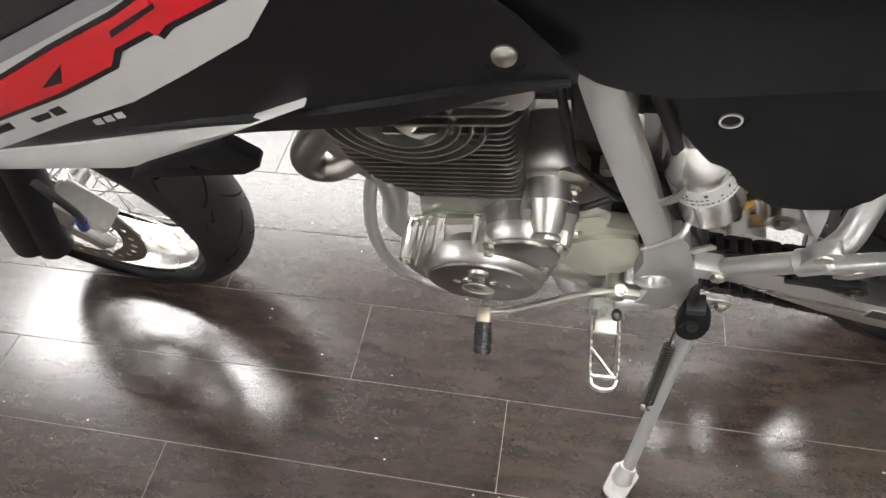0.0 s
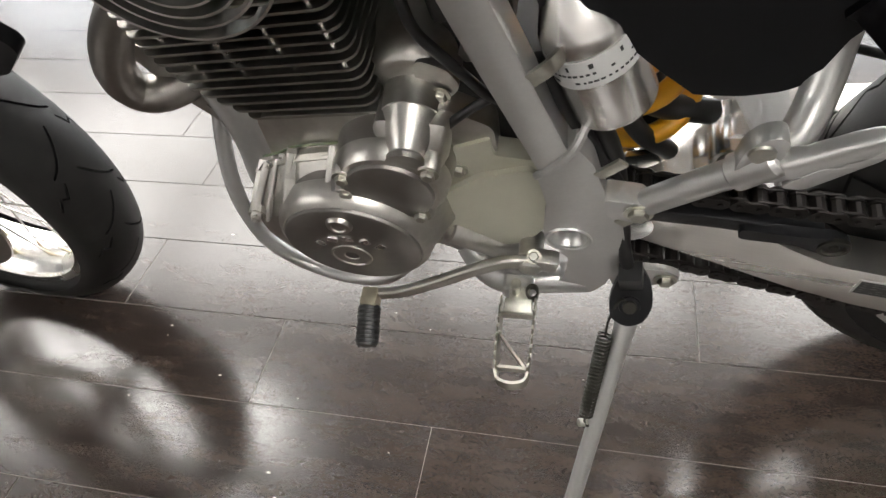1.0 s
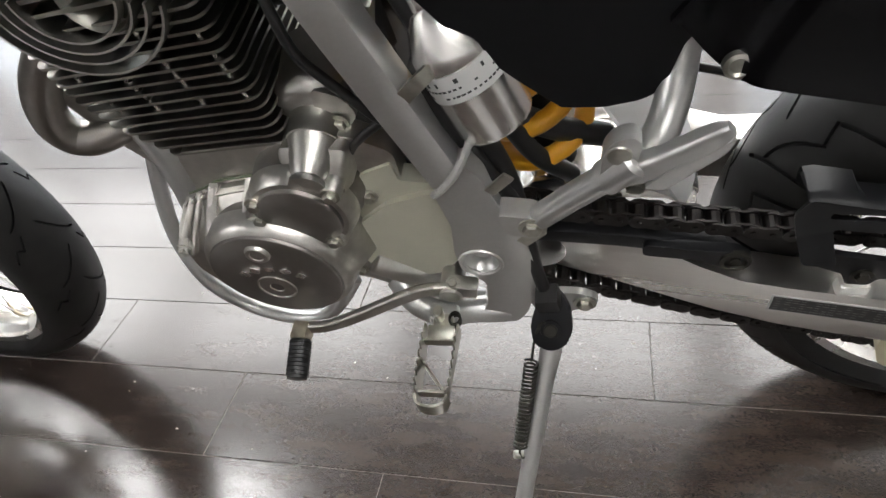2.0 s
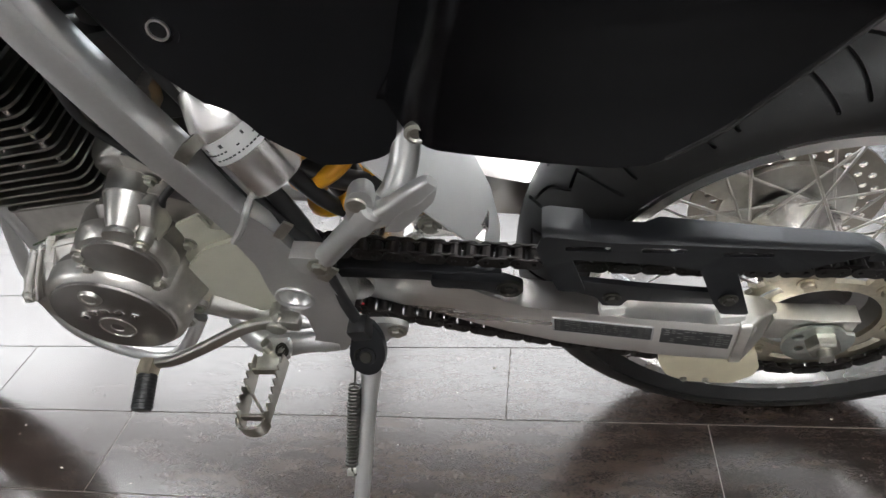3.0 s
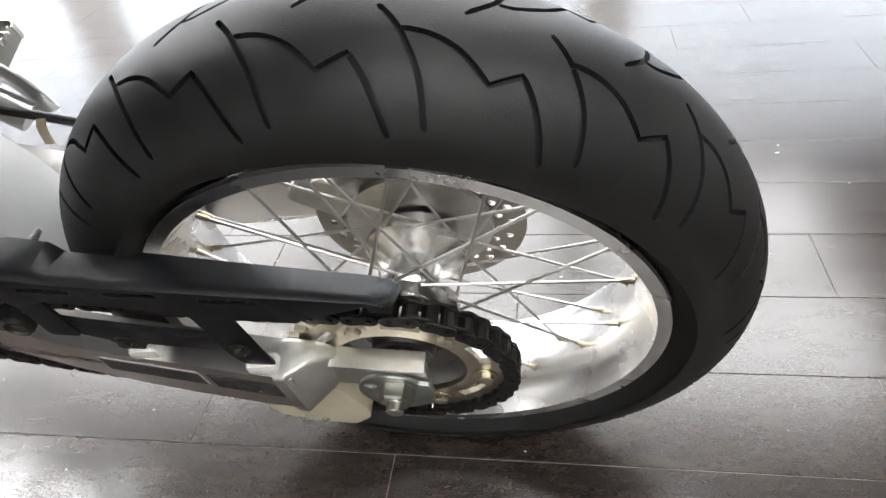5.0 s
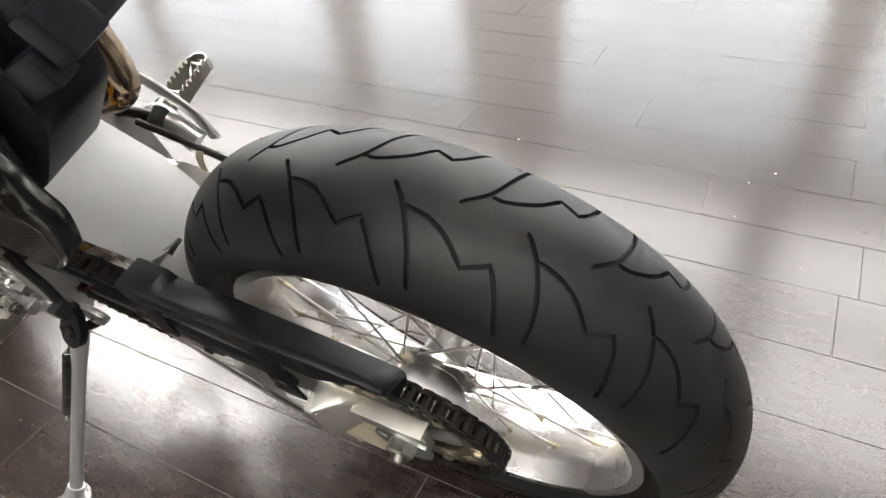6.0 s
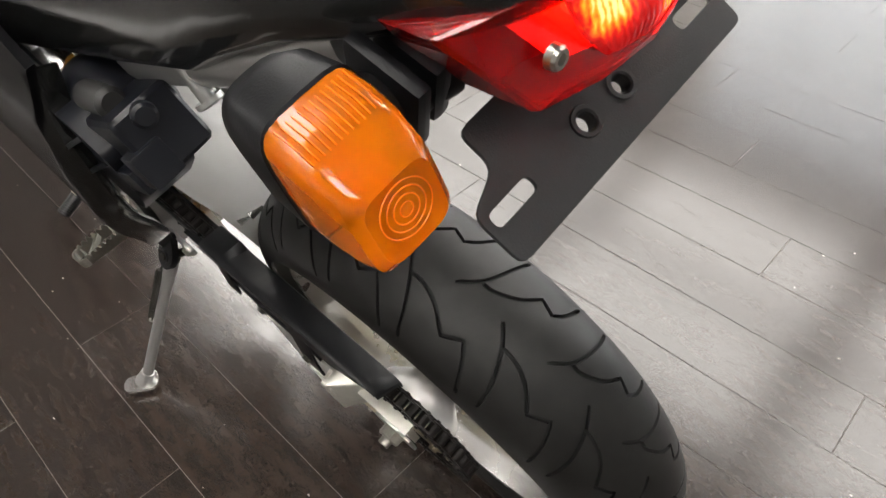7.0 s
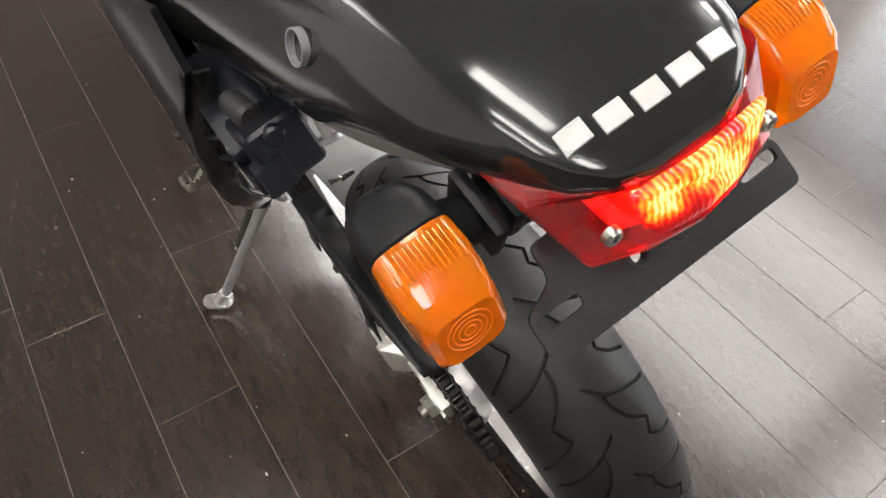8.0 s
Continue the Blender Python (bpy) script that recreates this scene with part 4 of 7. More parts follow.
    sweep(bm, smooth_path([(-0.417, -0.142, 0.560), (-0.398, -0.1445, 0.5695), (-0.378, -0.1465, 0.5865), (-0.356, -0.1475, 0.6050)], 6), rounded([(-0.0085, -0.0070), (0.0085, -0.0070), (0.0085, 0.0070), (-0.0085, 0.0070)], 0.0045, 4), up=(0, 1, 0), scale=[1.25] * 4 + [1.15] * 4 + [1.05] * 4 + [1.0] * 3 + [0.95, 0.9, 0.8, 0.55])
    plate(bm, rounded([(-0.405, 0.553), (-0.390, 0.552), (-0.357, 0.588), (-0.352, 0.602), (-0.390, 0.572)], 0.004, 3), [], -0.1535, -0.1475, 0.0015)
    br = part("subframe_bracket", bm, FRAME_SILVER, frame_root, "forged silver clamp bracket on the subframe")
    bm = bmesh.new()
    plate(bm, rounded([(-0.434, 0.556), (-0.432, 0.582), (-0.424, 0.594), (-0.413, 0.597), (-0.407, 0.590), (-0.410, 0.566)], 0.006, 3), [], -0.1470, -0.1330, 0.003)
    part("ear", bm, FRAME_SILVER, br)
    bm = bmesh.new()
    lathe(bm, (-0.4215, -0.1470, 0.5805), (0, -1, 0), [(0, 0.0085), (0.002, 0.008), (0.0026, 0.006), (0.0026, 0)], 20)
    part("pivot_pin", bm, ZINC, br)
    bolt = hex_bolt_mesh(0.008, 0.006)
    piece("bolt", bolt, frame_root, at(-0.4855, -0.1365, 0.4825))
    bm = bmesh.new()
    plate(bm, rounded([(-0.513, 0.497), (-0.483, 0.493), (-0.475, 0.477), (-0.483, 0.465), (-0.508, 0.471)], 0.005), [], -0.1360, -0.116, 0.002)
    part("lug", bm, FRAME_SILVER, frame_root)
    # small tab and clips beside the spar
    for x, z, h in ((-0.503, 0.452, 0.012), (-0.524, 0.522, 0.010)):
        bm = bmesh.new()
        box(bm, (x + 0.014, -0.124, z), (0.026, 0.003, h), (0, -48, 0), 0.001)
        part("tab", bm, ZINC, frame_root)
    return frame_root


frame_root = build_frame()


# ---- engine ----
GASKET = material("green_gasket", (0.12, 0.14, 0.085), 0.6, vary=0.1)


def build_engine():
    bm = bmesh.new()
    case = [(-0.812, 0.400), (-0.800, 0.368), (-0.72, 0.352), (-0.655, 0.372), (-0.640, 0.420), (-0.600, 0.440), (-0.600, 0.530), (-0.640, 0.552), (-0.690, 0.545), (-0.800, 0.532), (-0.806, 0.470)]
    plate(bm, rounded(case, 0.010, 4), [], -0.0965, 0.105, 0.005)
    eng = part("engine", bm, CAST, bike, "air-cooled single-cylinder engine in cast aluminium")
    # left crankcase cover, which swells out from the joint to the generator housing
    bm = bmesh.new()
    base_line = [(-0.822, 0.462), (-0.797, 0.478), (-0.781, 0.488), (-0.735, 0.499), (-0.690, 0.492), (-0.650, 0.450), (-0.645, 0.400), (-0.690, 0.352), (-0.760, 0.340), (-0.812, 0.362), (-0.828, 0.405)]
    face_line = [(-0.824, 0.438), (-0.800, 0.440), (-0.781, 0.452), (-0.742, 0.466), (-0.700, 0.470), (-0.664, 0.438), (-0.660, 0.402), (-0.698, 0.360), (-0.760, 0.348), (-0.808, 0.370), (-0.824, 0.405)]
    mid_line = [(a[0] * 0.3 + b[0] * 0.7, a[1] * 0.45 + b[1] * 0.55) for a, b in zip(base_line, face_line)]
    loft(bm, [[Vector((x, y, z)) for x, z in rounded(q, r, 3)] for q, y, r in ((base_line, -0.096, 0.005), (base_line, -0.107, 0.005), (mid_line, -0.130, 0.006), (face_line, -0.1385, 0.006))])
    part("crankcase_cover", bm, CAST, eng, "cast cover with raised ribs", angle=28)
    # squared ribs and bolt columns that run from the joint down to the housing
    for x0, z0, x1, y1, z1, w, d in ((-0.8165, 0.468, -0.8225, -0.141, 0.441, 0.010, 0.010), (-0.804, 0.476, -0.809, -0.133, 0.438, 0.006, 0.006), (-0.7935, 0.481, -0.797, -0.135, 0.440, 0.007, 0.008), (-0.7800, 0.489, -0.7805, -0.135, 0.459, 0.011, 0.011), (-0.7300, 0.501, -0.7270, -0.139, 0.492, 0.010, 0.012), (-0.7355, 0.498, -0.7350, -0.147, 0.462, 0.014, 0.010)):
        bm = bmesh.new()
        sweep(bm, [(x0, -0.097, z0), ((x0 + x1) / 2, (-0.097 + y1) / 2 - 0.004, (z0 + z1) / 2 + 0.003), (x1, y1, z1)], [(-w / 2, -d), (w / 2, -d), (w / 2 * 0.86, d * 0.5), (-w / 2 * 0.86, d * 0.5)], up=(0, -1, 0))
        part("rib", bm, CAST, eng, smooth=False)
    bm = bmesh.new()
    sweep(bm, [(-0.8225, -0.106, 0.466), (-0.800, -0.106, 0.4795), (-0.777, -0.107, 0.4875), (-0.735, -0.107, 0.497)], [(-0.002, -0.004), (0.002, -0.004), (0.0015, 0.003), (-0.0015, 0.003)], up=(0, -1, 0))
    part("joint_lip", bm, ALU_BRUSHED, eng, "bright machined lip under the joint", smooth=False)
    for x, y, z, r in ((-0.8225, -0.139, 0.4415, 0.0085), (-0.7802, -0.131, 0.4615, 0.0085), (-0.7208, -0.136, 0.509, 0.0085), (-0.7225, -0.137, 0.489, 0.0080), (-0.6462, -0.137, 0.5235, 0.0085), (-0.6627, -0.138, 0.4598, 0.0110), (-0.669, -0.112, 0.372, 0.0090)):
        bm = bmesh.new()
        lathe(bm, (x, -0.100, z), (0, -1, 0), [(0, r * 1.15), (-y - 0.102, r * 1.05), (-y - 0.100, r * 0.9), (-y - 0.100, 0)], 18)
        part("bolt_boss", bm, CAST, eng)
    # thin gasket between the case halves
    bm = bmesh.new()
    sweep(bm, [(-0.814, -0.0985, 0.4775), (-0.796, -0.0985, 0.4845), (-0.781, -0.0985, 0.4935), (-0.772, -0.0985, 0.4965), (-0.733, -0.0985, 0.5045)], [(-0.0004, -0.0015), (0.0004, -0.0015), (0.0004, 0.001), (-0.0004, 0.001)], up=(0, -1, 0))
    part("gasket", bm, GASKET, eng, "thin green gasket edge")
    for x0, z0, x1, z1, w in ((-0.811, 0.472, -0.826, 0.436, 0.009), (-0.798, 0.480, -0.811, 0.440, 0.005), (-0.781, 0.490, -0.790, 0.446, 0.010), (-0.738, 0.502, -0.744, 0.466, 0.010)):
        bm = bmesh.new()
        sweep(bm, [(x0, -0.101, z0), ((x0 + x1) / 2, -0.127, (z0 + z1) / 2), (x1, -0.141, z1)], rounded([(-w / 2, -0.008), (w / 2, -0.008), (w / 2 * 0.7, 0.007), (-w / 2 * 0.7, 0.007)], 0.003, 3), up=(0, -1, 0))
        part("rib", bm, CAST, eng)
    # round generator cover
    g = Vector((-0.7330, -0.0985, 0.4160))
    bm = bmesh.new()
    lathe(bm, g, (0, -1, 0), [(0, 0.0755), (0.030, 0.0735), (0.045, 0.0700), (0.0490, 0.0665), (0.0490, 0.0650), (0.0530, 0.0640), (0.0540, 0.0625), (0.0540, 0.0)], 72)
    gc = part("generator_cover", bm, CAST_DULL, eng, "round dull metal generator cover with raised mark")
    bm = bmesh.new()
    lathe(bm, g + Vector((0, -0.050, 0)), (0, -1, 0), [(-0.022, 0.0755), (-0.006, 0.0722), (-0.0015, 0.0690), (0.0005, 0.0660), (0.0003, 0.0646), (-0.006, 0.063)], 72, closed=True)
    part("rim_band", bm, CAST, gc, "bright machined rim")
    bm = bmesh.new()
    lathe(bm, (-0.7388, -0.1520, 0.3985), (0, -1, 0), [(0, 0.0200), (0.0020, 0.0198), (0.0020, 0.0180), (0.0012, 0.0175), (0.0014, 0.0075), (0.0004, 0.0065), (0.0004, 0)], 40)
    part("centre_plug", bm, CAST, gc)
    # row of plain raised shapes where the maker's mark stands
    for i in range(5):
        bm = bmesh.new()
        a = radians(136 - 23 * i)
        c = Vector((-0.7335 + 0.0400 * math.cos(a), -0.1530, 0.4005 + 0.0320 * math.sin(a)))
        box(bm, c, (0.0095, 0.0026, 0.0075), (0, 46 - 23 * i, 0), 0.0008)
        part("raised_mark", bm, ALU, gc, "plain raised cast shape")
    bm = bmesh.new()
    lathe(bm, (-0.7342, -0.139, 0.4586), (0, -1, 0), [(-0.030, 0.0125), (0.015, 0.0120), (0.0175, 0.0105), (0.0178, 0.0070), (0.0168, 0.0062), (0.0168, 0.0)], 28)
    part("timing_plug", bm, CAST, gc)
    # smaller round cover above, and the tapered starter housing
    u = Vector((-0.6850, -0.098, 0.4915))
    bm = bmesh.new()
    lathe(bm, u, (0, -1, 0), [(-0.006, 0.0520), (0.010, 0.0500), (0.024, 0.0470), (0.034, 0.0430), (0.0370, 0.0395), (0.0370, 0.0385), (0.0405, 0.0375), (0.0415, 0.0360), (0.0415, 0.0)], 56)
    uc = part("clutch_cover", bm, CAST_DULL, eng, "round dull metal side cover")
    bm = bmesh.new()
    lathe(bm, u + Vector((0, -0.036, 0)), (0, -1, 0), [(-0.016, 0.0495), (-0.006, 0.0478), (0.0010, 0.0430), (0.0014, 0.0385), (-0.004, 0.0375)], 56, closed=True)
    part("rim_band", bm, CAST, uc, "bright machined rim")
    # web that carries the starter down to the cover
    bm = bmesh.new()
    loft(bm, [[Vector((x, y, z)) for x, z in rounded([(-0.700, 0.500), (-0.636, 0.505), (-0.632, 0.548), (-0.690, 0.552)], 0.008, 3)] for y in (-0.080, -0.110)] + [[Vector((x, -0.124, z)) for x, z in rounded([(-0.694, 0.502), (-0.640, 0.507), (-0.638, 0.530), (-0.690, 0.530)], 0.008, 3)]])
    part("starter_web", bm, CAST, eng)
    bm = bmesh.new()
    lathe(bm, (-0.6640, -0.060, 0.5490), (0.01, -1, -0.20), [(0.0, 0.0), (0.0, 0.0245), (0.038, 0.0238), (0.0385, 0.0228), (0.062, 0.0165), (0.071, 0.0130), (0.0735, 0.0150), (0.078, 0.0150), (0.078, 0.0)], 44)
    part("starter_housing", bm, CAST, eng, "tapered cast starter housing", angle=22)
    bm = bmesh.new()
    lathe(bm, (-0.659, -0.050, 0.582), (0.05, -1, -0.20), [(-0.03, 0), (-0.03, 0.034), (0.010, 0.0345), (0.020, 0.0335), (0.027, 0.030), (0.031, 0.024), (0.032, 0.0)], 40)
    placed(part("starter_disc", bm, CAST, eng), -0.0065, 0.003, -0.0185)
    bm = bmesh.new()
    plate(bm, rounded([(-0.655, 0.560), (-0.626, 0.566), (-0.618, 0.578), (-0.626, 0.596), (-0.650, 0.606)], 0.008, 4), [], -0.085, -0.058, 0.004)
    placed(part("starter_flange", bm, CAST, eng), -0.0065, 0.003, -0.0185)
    # bolts round the covers
    bolt = hex_bolt_mesh(0.0058, 0.006, True, ZINC)
    for x, y, z in ((-0.8225, -0.139, 0.4415), (-0.7802, -0.131, 0.4615), (-0.7208, -0.136, 0.509), (-0.7225, -0.137, 0.489), (-0.6462, -0.137, 0.5235), (-0.6627, -0.138, 0.4598), (-0.669, -0.112, 0.372), (-0.6413, -0.0840, 0.5521), (-0.699, -0.112, 0.340), (-0.790, -0.105, 0.342)):
        piece("bolt", bolt, eng, at(x, y, z, 0, random.uniform(0, 60), 0))
    # sprocket cover, greenish paint
    bm = bmesh.new()
    plate(bm, rounded([(-0.654, 0.439), (-0.617, 0.472), (-0.571, 0.488), (-0.562, 0.460), (-0.557, 0.440), (-0.558, 0.401), (-0.568, 0.380), (-0.588, 0.358), (-0.633, 0.347), (-0.662, 0.374), (-0.665, 0.402)], 0.008, 4), [], -0.106, -0.070, 0.005)
    sc = part("sprocket_cover", bm, COVER_GREEN, eng, "pale grey-green sprocket cover")
    bm = bmesh.new()
    plate(bm, rounded([(-0.654, 0.432), (-0.642, 0.482), (-0.636, 0.504), (-0.604, 0.519), (-0.602, 0.498), (-0.568, 0.493), (-0.566, 0.470)], 0.004, 3), [], -0.1000, -0.080, 0.003)
    part("upper_tab", bm, COVER_GREEN, sc)
    piece("bolt", bolt, sc, at(-0.6335, -0.1005, 0.4765, 0, 10, 0))
    # gearbox lump and lower hose stub behind the generator cover
    bm = bmesh.new()
    cyl(bm, (-0.655, -0.105, 0.378), (-0.592, -0.100, 0.332), 0.014, seg=18, bevel=0.002)
    part("lower_boss", bm, CAST, eng)
    # cylinder: core and fins on an axis that leans forward
    tilt = 7.0
    up = Vector((-math.sin(radians(tilt)), 0, math.cos(radians(tilt))))
    base = Vector((-0.752, 0.0, 0.532))
    bm = bmesh.new()
    m = Matrix.Translation(base + up * 0.07) @ Matrix.Rotation(radians(-tilt), 4, "Y")
    lathe(bm, base, up, [(-0.01, 0), (-0.01, 0.056), (0.15, 0.060), (0.15, 0)], 40)
    cylinder = part("cylinder", bm, FIN, eng, "finned cylinder of dark grey metal")
    n = 15
    for i in range(n):
        k = i / (n - 1)
        c = base + up * (0.004 + 0.0098 * i)
        x0 = float(np.interp(c.z, [0.534, 0.569, 0.609, 0.699], [-0.809, -0.845, -0.863, -0.873]))
        x1 = float(np.interp(c.z, [0.534, 0.699], [-0.687, -0.697]))
        c.x = (x0 + x1) / 2
        hx, hy = (x1 - x0) / 2, 0.097 + 0.006 * k
        bm = bmesh.new()
        plate(bm, rounded([(-hx, -hy), (hx, -hy), (hx, hy), (-hx, hy)], 0.014, 4), [circle((0, 0), 0.050, 24)], -0.0013, 0.0013, 0.0006,
              place=lambda x, y, z, c=c: tuple(c + Matrix.Rotation(radians(-tilt), 3, "Y") @ Vector((x, z, y))))
        part("fin", bm, FIN, cylinder)
    bm = bmesh.new()
    rng = random.Random(5)
    for fx in (-0.055, -0.02, 0.02, 0.058):
        for i in range(4, n - 1):
            if rng.random() < 0.75:
                k = i / (n - 1)
                hy = 0.097 + 0.006 * k
                a = base + up * (0.004 + 0.0098 * i) + Vector((fx * (1 + 0.3 * k) - 0.02 * k, -hy + 0.006, 0))
                cyl(bm, a, a + up * 0.0098, 0.0026, seg=8)
    tagged(part("fin_damper", bm, ALU, cylinder, "small bright studs between the fins"), kind="stuff")
    WELL = Vector((-0.790, -0.100, 0.700))
    # head with its own coarse fins and plug recess
    hb0 = base + up * 0.152
    bm = bmesh.new()
    for i in range(5):
        k = i / 4
        c = hb0 + up * (0.006 + 0.0115 * i)
        hx, hy = 0.090 - 0.004 * k, 0.104 - 0.006 * k
        plate(bm, rounded([(-hx, -hy), (hx, -hy), (hx, hy), (-hx, hy)], 0.020, 5), [], -0.0018, 0.0018, 0.0006,
              place=lambda x, y, z, c=c: tuple(c + Matrix.Rotation(radians(-tilt), 3, "Y") @ Vector((x - 0.006, z, y))))
    lathe(bm, hb0, up, [(-0.002, 0), (-0.002, 0.072), (0.06, 0.074), (0.085, 0.066), (0.09, 0)], 40)
    head = part("cylinder_head", bm, FIN, eng, "finned cylinder head")
    for r in (0.036, 0.045, 0.054, 0.064):
        bm = bmesh.new()
        pts = [Vector((WELL.x + r * 1.15 * math.cos(a), -0.101 - 0.004 * math.sin(math.pi * i / 20), WELL.z + r * math.sin(a))) for i, a in enumerate([math.pi * (1.02 + 0.92 * i / 20) for i in range(21)])]
        sweep(bm, pts, [(-0.0013, -0.016), (0.0013, -0.016), (0.0009, 0.008), (-0.0009, 0.008)], up=(0, -1, 0))
        part("plug_well_fin", bm, CAST, head)
    bm = bmesh.new()
    plate(bm, rounded([(-0.725, 0.745), (-0.672, 0.742), (-0.662, 0.765), (-0.672, 0.785), (-0.728, 0.782)], 0.008, 3), [circle((-0.700, 0.764), 0.006, 12)], -0.104, -0.085, 0.003)
    placed(part("head_lug", bm, CAST, head, "bright cast lug on the head"), -0.016, 0.006, -0.032)
    for x, z in ((-0.742, 0.756), (-0.712, 0.757)):
        bm = bmesh.new()
        lathe(bm, (x, -0.096, z), (0, -1, 0.15), [(-0.02, 0.015), (0.004, 0.015), (0.007, 0.0125), (0.005, 0.0095), (0.008, 0.0085), (0.010, 0.006), (0.010, 0.0)], 28)
        placed(part("valve_cap", bm, CAST, head, "round cast valve cap"), -0.016, 0.006, -0.032)
    bm = bmesh.new()
    lathe(bm, (-0.758, -0.100, 0.722), (0, -1, 0.1), [(-0.03, 0.030), (0.004, 0.030), (0.008, 0.027), (0.004, 0.022), (-0.012, 0.016), (-0.012, 0.0)], 32)
    placed(part("plug_well", bm, FIN, head, "round recess of the spark plug"), -0.014, 0.005, -0.029)
    bm = bmesh.new()
    lathe(bm, hb0 + up * 0.085, up, [(0, 0.08), (0.04, 0.075), (0.07, 0.05), (0.075, 0)], 32)
    part("head_cover", bm, CAST, head)
    # header pipe that curls back under the engine
    bm = bmesh.new()
    tube(bm, [(-0.815, -0.045, 0.685), (-0.855, -0.065, 0.658), (-0.890, -0.078, 0.620), (-0.911, -0.078, 0.578), (-0.906, -0.074, 0.551), (-0.882, -0.066, 0.546), (-0.84, -0.03, 0.55), (-0.78, 0.06, 0.55)], 0.0172, 20, 10)
    placed(part("header_pipe", bm, EXHAUST, bike, "dull brown-grey exhaust header pipe"), -0.013, 0.004, -0.024)
    return eng


engine = build_engine()


# ---- levers, peg and stand ----
LEVER = material("dull_lever_metal", (0.42, 0.405, 0.37), 0.4, 1.0, vary=0.15, grain=90, bump=0.1)


def build_shift_lever():
    bm = bmesh.new()
    path = smooth_path([(-0.575, -0.128, 0.366), (-0.600, -0.133, 0.368), (-0.625, -0.139, 0.361), (-0.665, -0.149, 0.345), (-0.705, -0.158, 0.332), (-0.735, -0.162, 0.331)], 8)
    sweep(bm, path, rounded([(-0.0045, -0.0075), (0.0045, -0.0075), (0.0045, 0.0075), (-0.0045, 0.0075)], 0.003, 3), up=(0, 0, 1))
    lv = part("shift_lever", bm, LEVER, bike, "aluminium gear lever with black ribbed rubber")
    bm = bmesh.new()
    cyl(bm, (-0.574, -0.095, 0.362), (-0.574, -0.136, 0.362), 0.012, seg=20, bevel=0.002)
    box(bm, (-0.560, -0.126, 0.366), (0.026, 0.016, 0.018), (0, 10, 0), 0.003)
    part("clamp", bm, CAST, lv)
    piece("bolt", hex_bolt_mesh(0.005, 0.005), lv, at(-0.570, -0.128, 0.375, -70, 0, 0))
    bm = bmesh.new()
    box(bm, (-0.734, -0.168, 0.330), (0.017, 0.020, 0.020), (0, 0, 0), 0.003)
    part("end_block", bm, ZINC_YELLOW, lv)
    bm = bmesh.new()
    prof = [(0, 0.0), (0, 0.0105)]
    for i in range(9):
        a = 0.002 + i * 0.0042
        prof += [(a, 0.0118), (a + 0.0024, 0.0118), (a + 0.0028, 0.0105), (a + 0.0038, 0.0105)]
    prof += [(0.041, 0.010), (0.042, 0.0)]
    lathe(bm, (-0.734, -0.175, 0.3285), (0.08, -1, -0.20), prof, 24)
    part("rubber", bm, BLACK_HOSE, lv, "black ribbed rubber sleeve", angle=25)
    return lv


build_shift_lever()


def build_footpeg(name, label, m, mat):
    """Serrated peg that points along -y from the origin."""
    root = new(name)
    root.parent = bike
    root.matrix_basis = m @ Matrix.Diagonal((0.78, 1, 1, 1))
    tagged(root, label)
    for s in (-1, 1):
        bm = bmesh.new()
        pts = []
        n = 7
        for i in range(n):
            y = -0.028 - 0.056 * i / (n - 1)
            pts += [(y + 0.0045, 0.010), (y + 0.0015, 0.0165), (y - 0.0015, 0.0165), (y - 0.0040, 0.010)]
        poly = [(-0.012, 0.009)] + pts + [(-0.092, 0.008), (-0.092, -0.006), (-0.012, -0.010)]
        plate(bm, poly, [], -0.0012, 0.0012, place=lambda a, b, c, s=s: (s * (0.021 - 0.004 * max(0.0, (-a - 0.075) / 0.017)) + b, a, c))
        part("rail", bm, mat, root)
    bm = bmesh.new()
    pts = [(0.020, -0.088, 0), (0.016, -0.096, 0), (0.006, -0.0995, 0), (-0.006, -0.0995, 0), (-0.016, -0.096, 0), (-0.020, -0.088, 0)]
    sweep(bm, smooth_path(pts, 4), [(-0.0013, -0.006), (0.0013, -0.006), (0.0013, 0.013), (-0.0013, 0.013)], up=(0, 0, 1))
    part("tip", bm, mat, root)
    for a, b in (((-0.020, -0.050), (0.018, -0.086)), ((-0.020, -0.030), (0.020, -0.030)), ((-0.017, -0.084), (0.017, -0.084))):
        bm = bmesh.new()
        d = Vector((b[0] - a[0], b[1] - a[1], 0))
        sweep(bm, [(a[0], a[1], 0.004), (b[0], b[1], 0.004)], [(-0.0014, -0.005), (0.0014, -0.005), (0.0014, 0.005), (-0.0014, 0.005)])
        part("cross_bar", bm, mat, root)
    bm = bmesh.new()
    box(bm, (0, -0.010, 0.0), (0.026, 0.024, 0.013), (0, 0, 0), 0.005, 3)
    box(bm, (0.0, -0.022, 0.004), (0.034, 0.018, 0.006), (12, 0, 0), 0.002)
    part("hinge_block", bm, mat, root)
    bm = bmesh.new()
    cyl(bm, (-0.004, -0.004, 0.020), (-0.004, -0.004, -0.020), 0.0065, seg=16, bevel=0.001)
    part("hinge_pin", bm, mat, root)
    bm = bmesh.new()
    for k in range(3):
        tube(bm, [(0.016 + 0.007 * math.cos(a), -0.006 + 0.007 * math.sin(a), 0.002 + 0.004 * k) for a in [2 * math.pi * i / 14 for i in range(15)]], 0.0013, 6, 1)
    part("return_spring", bm, SPRING_STEEL, root)
    return root


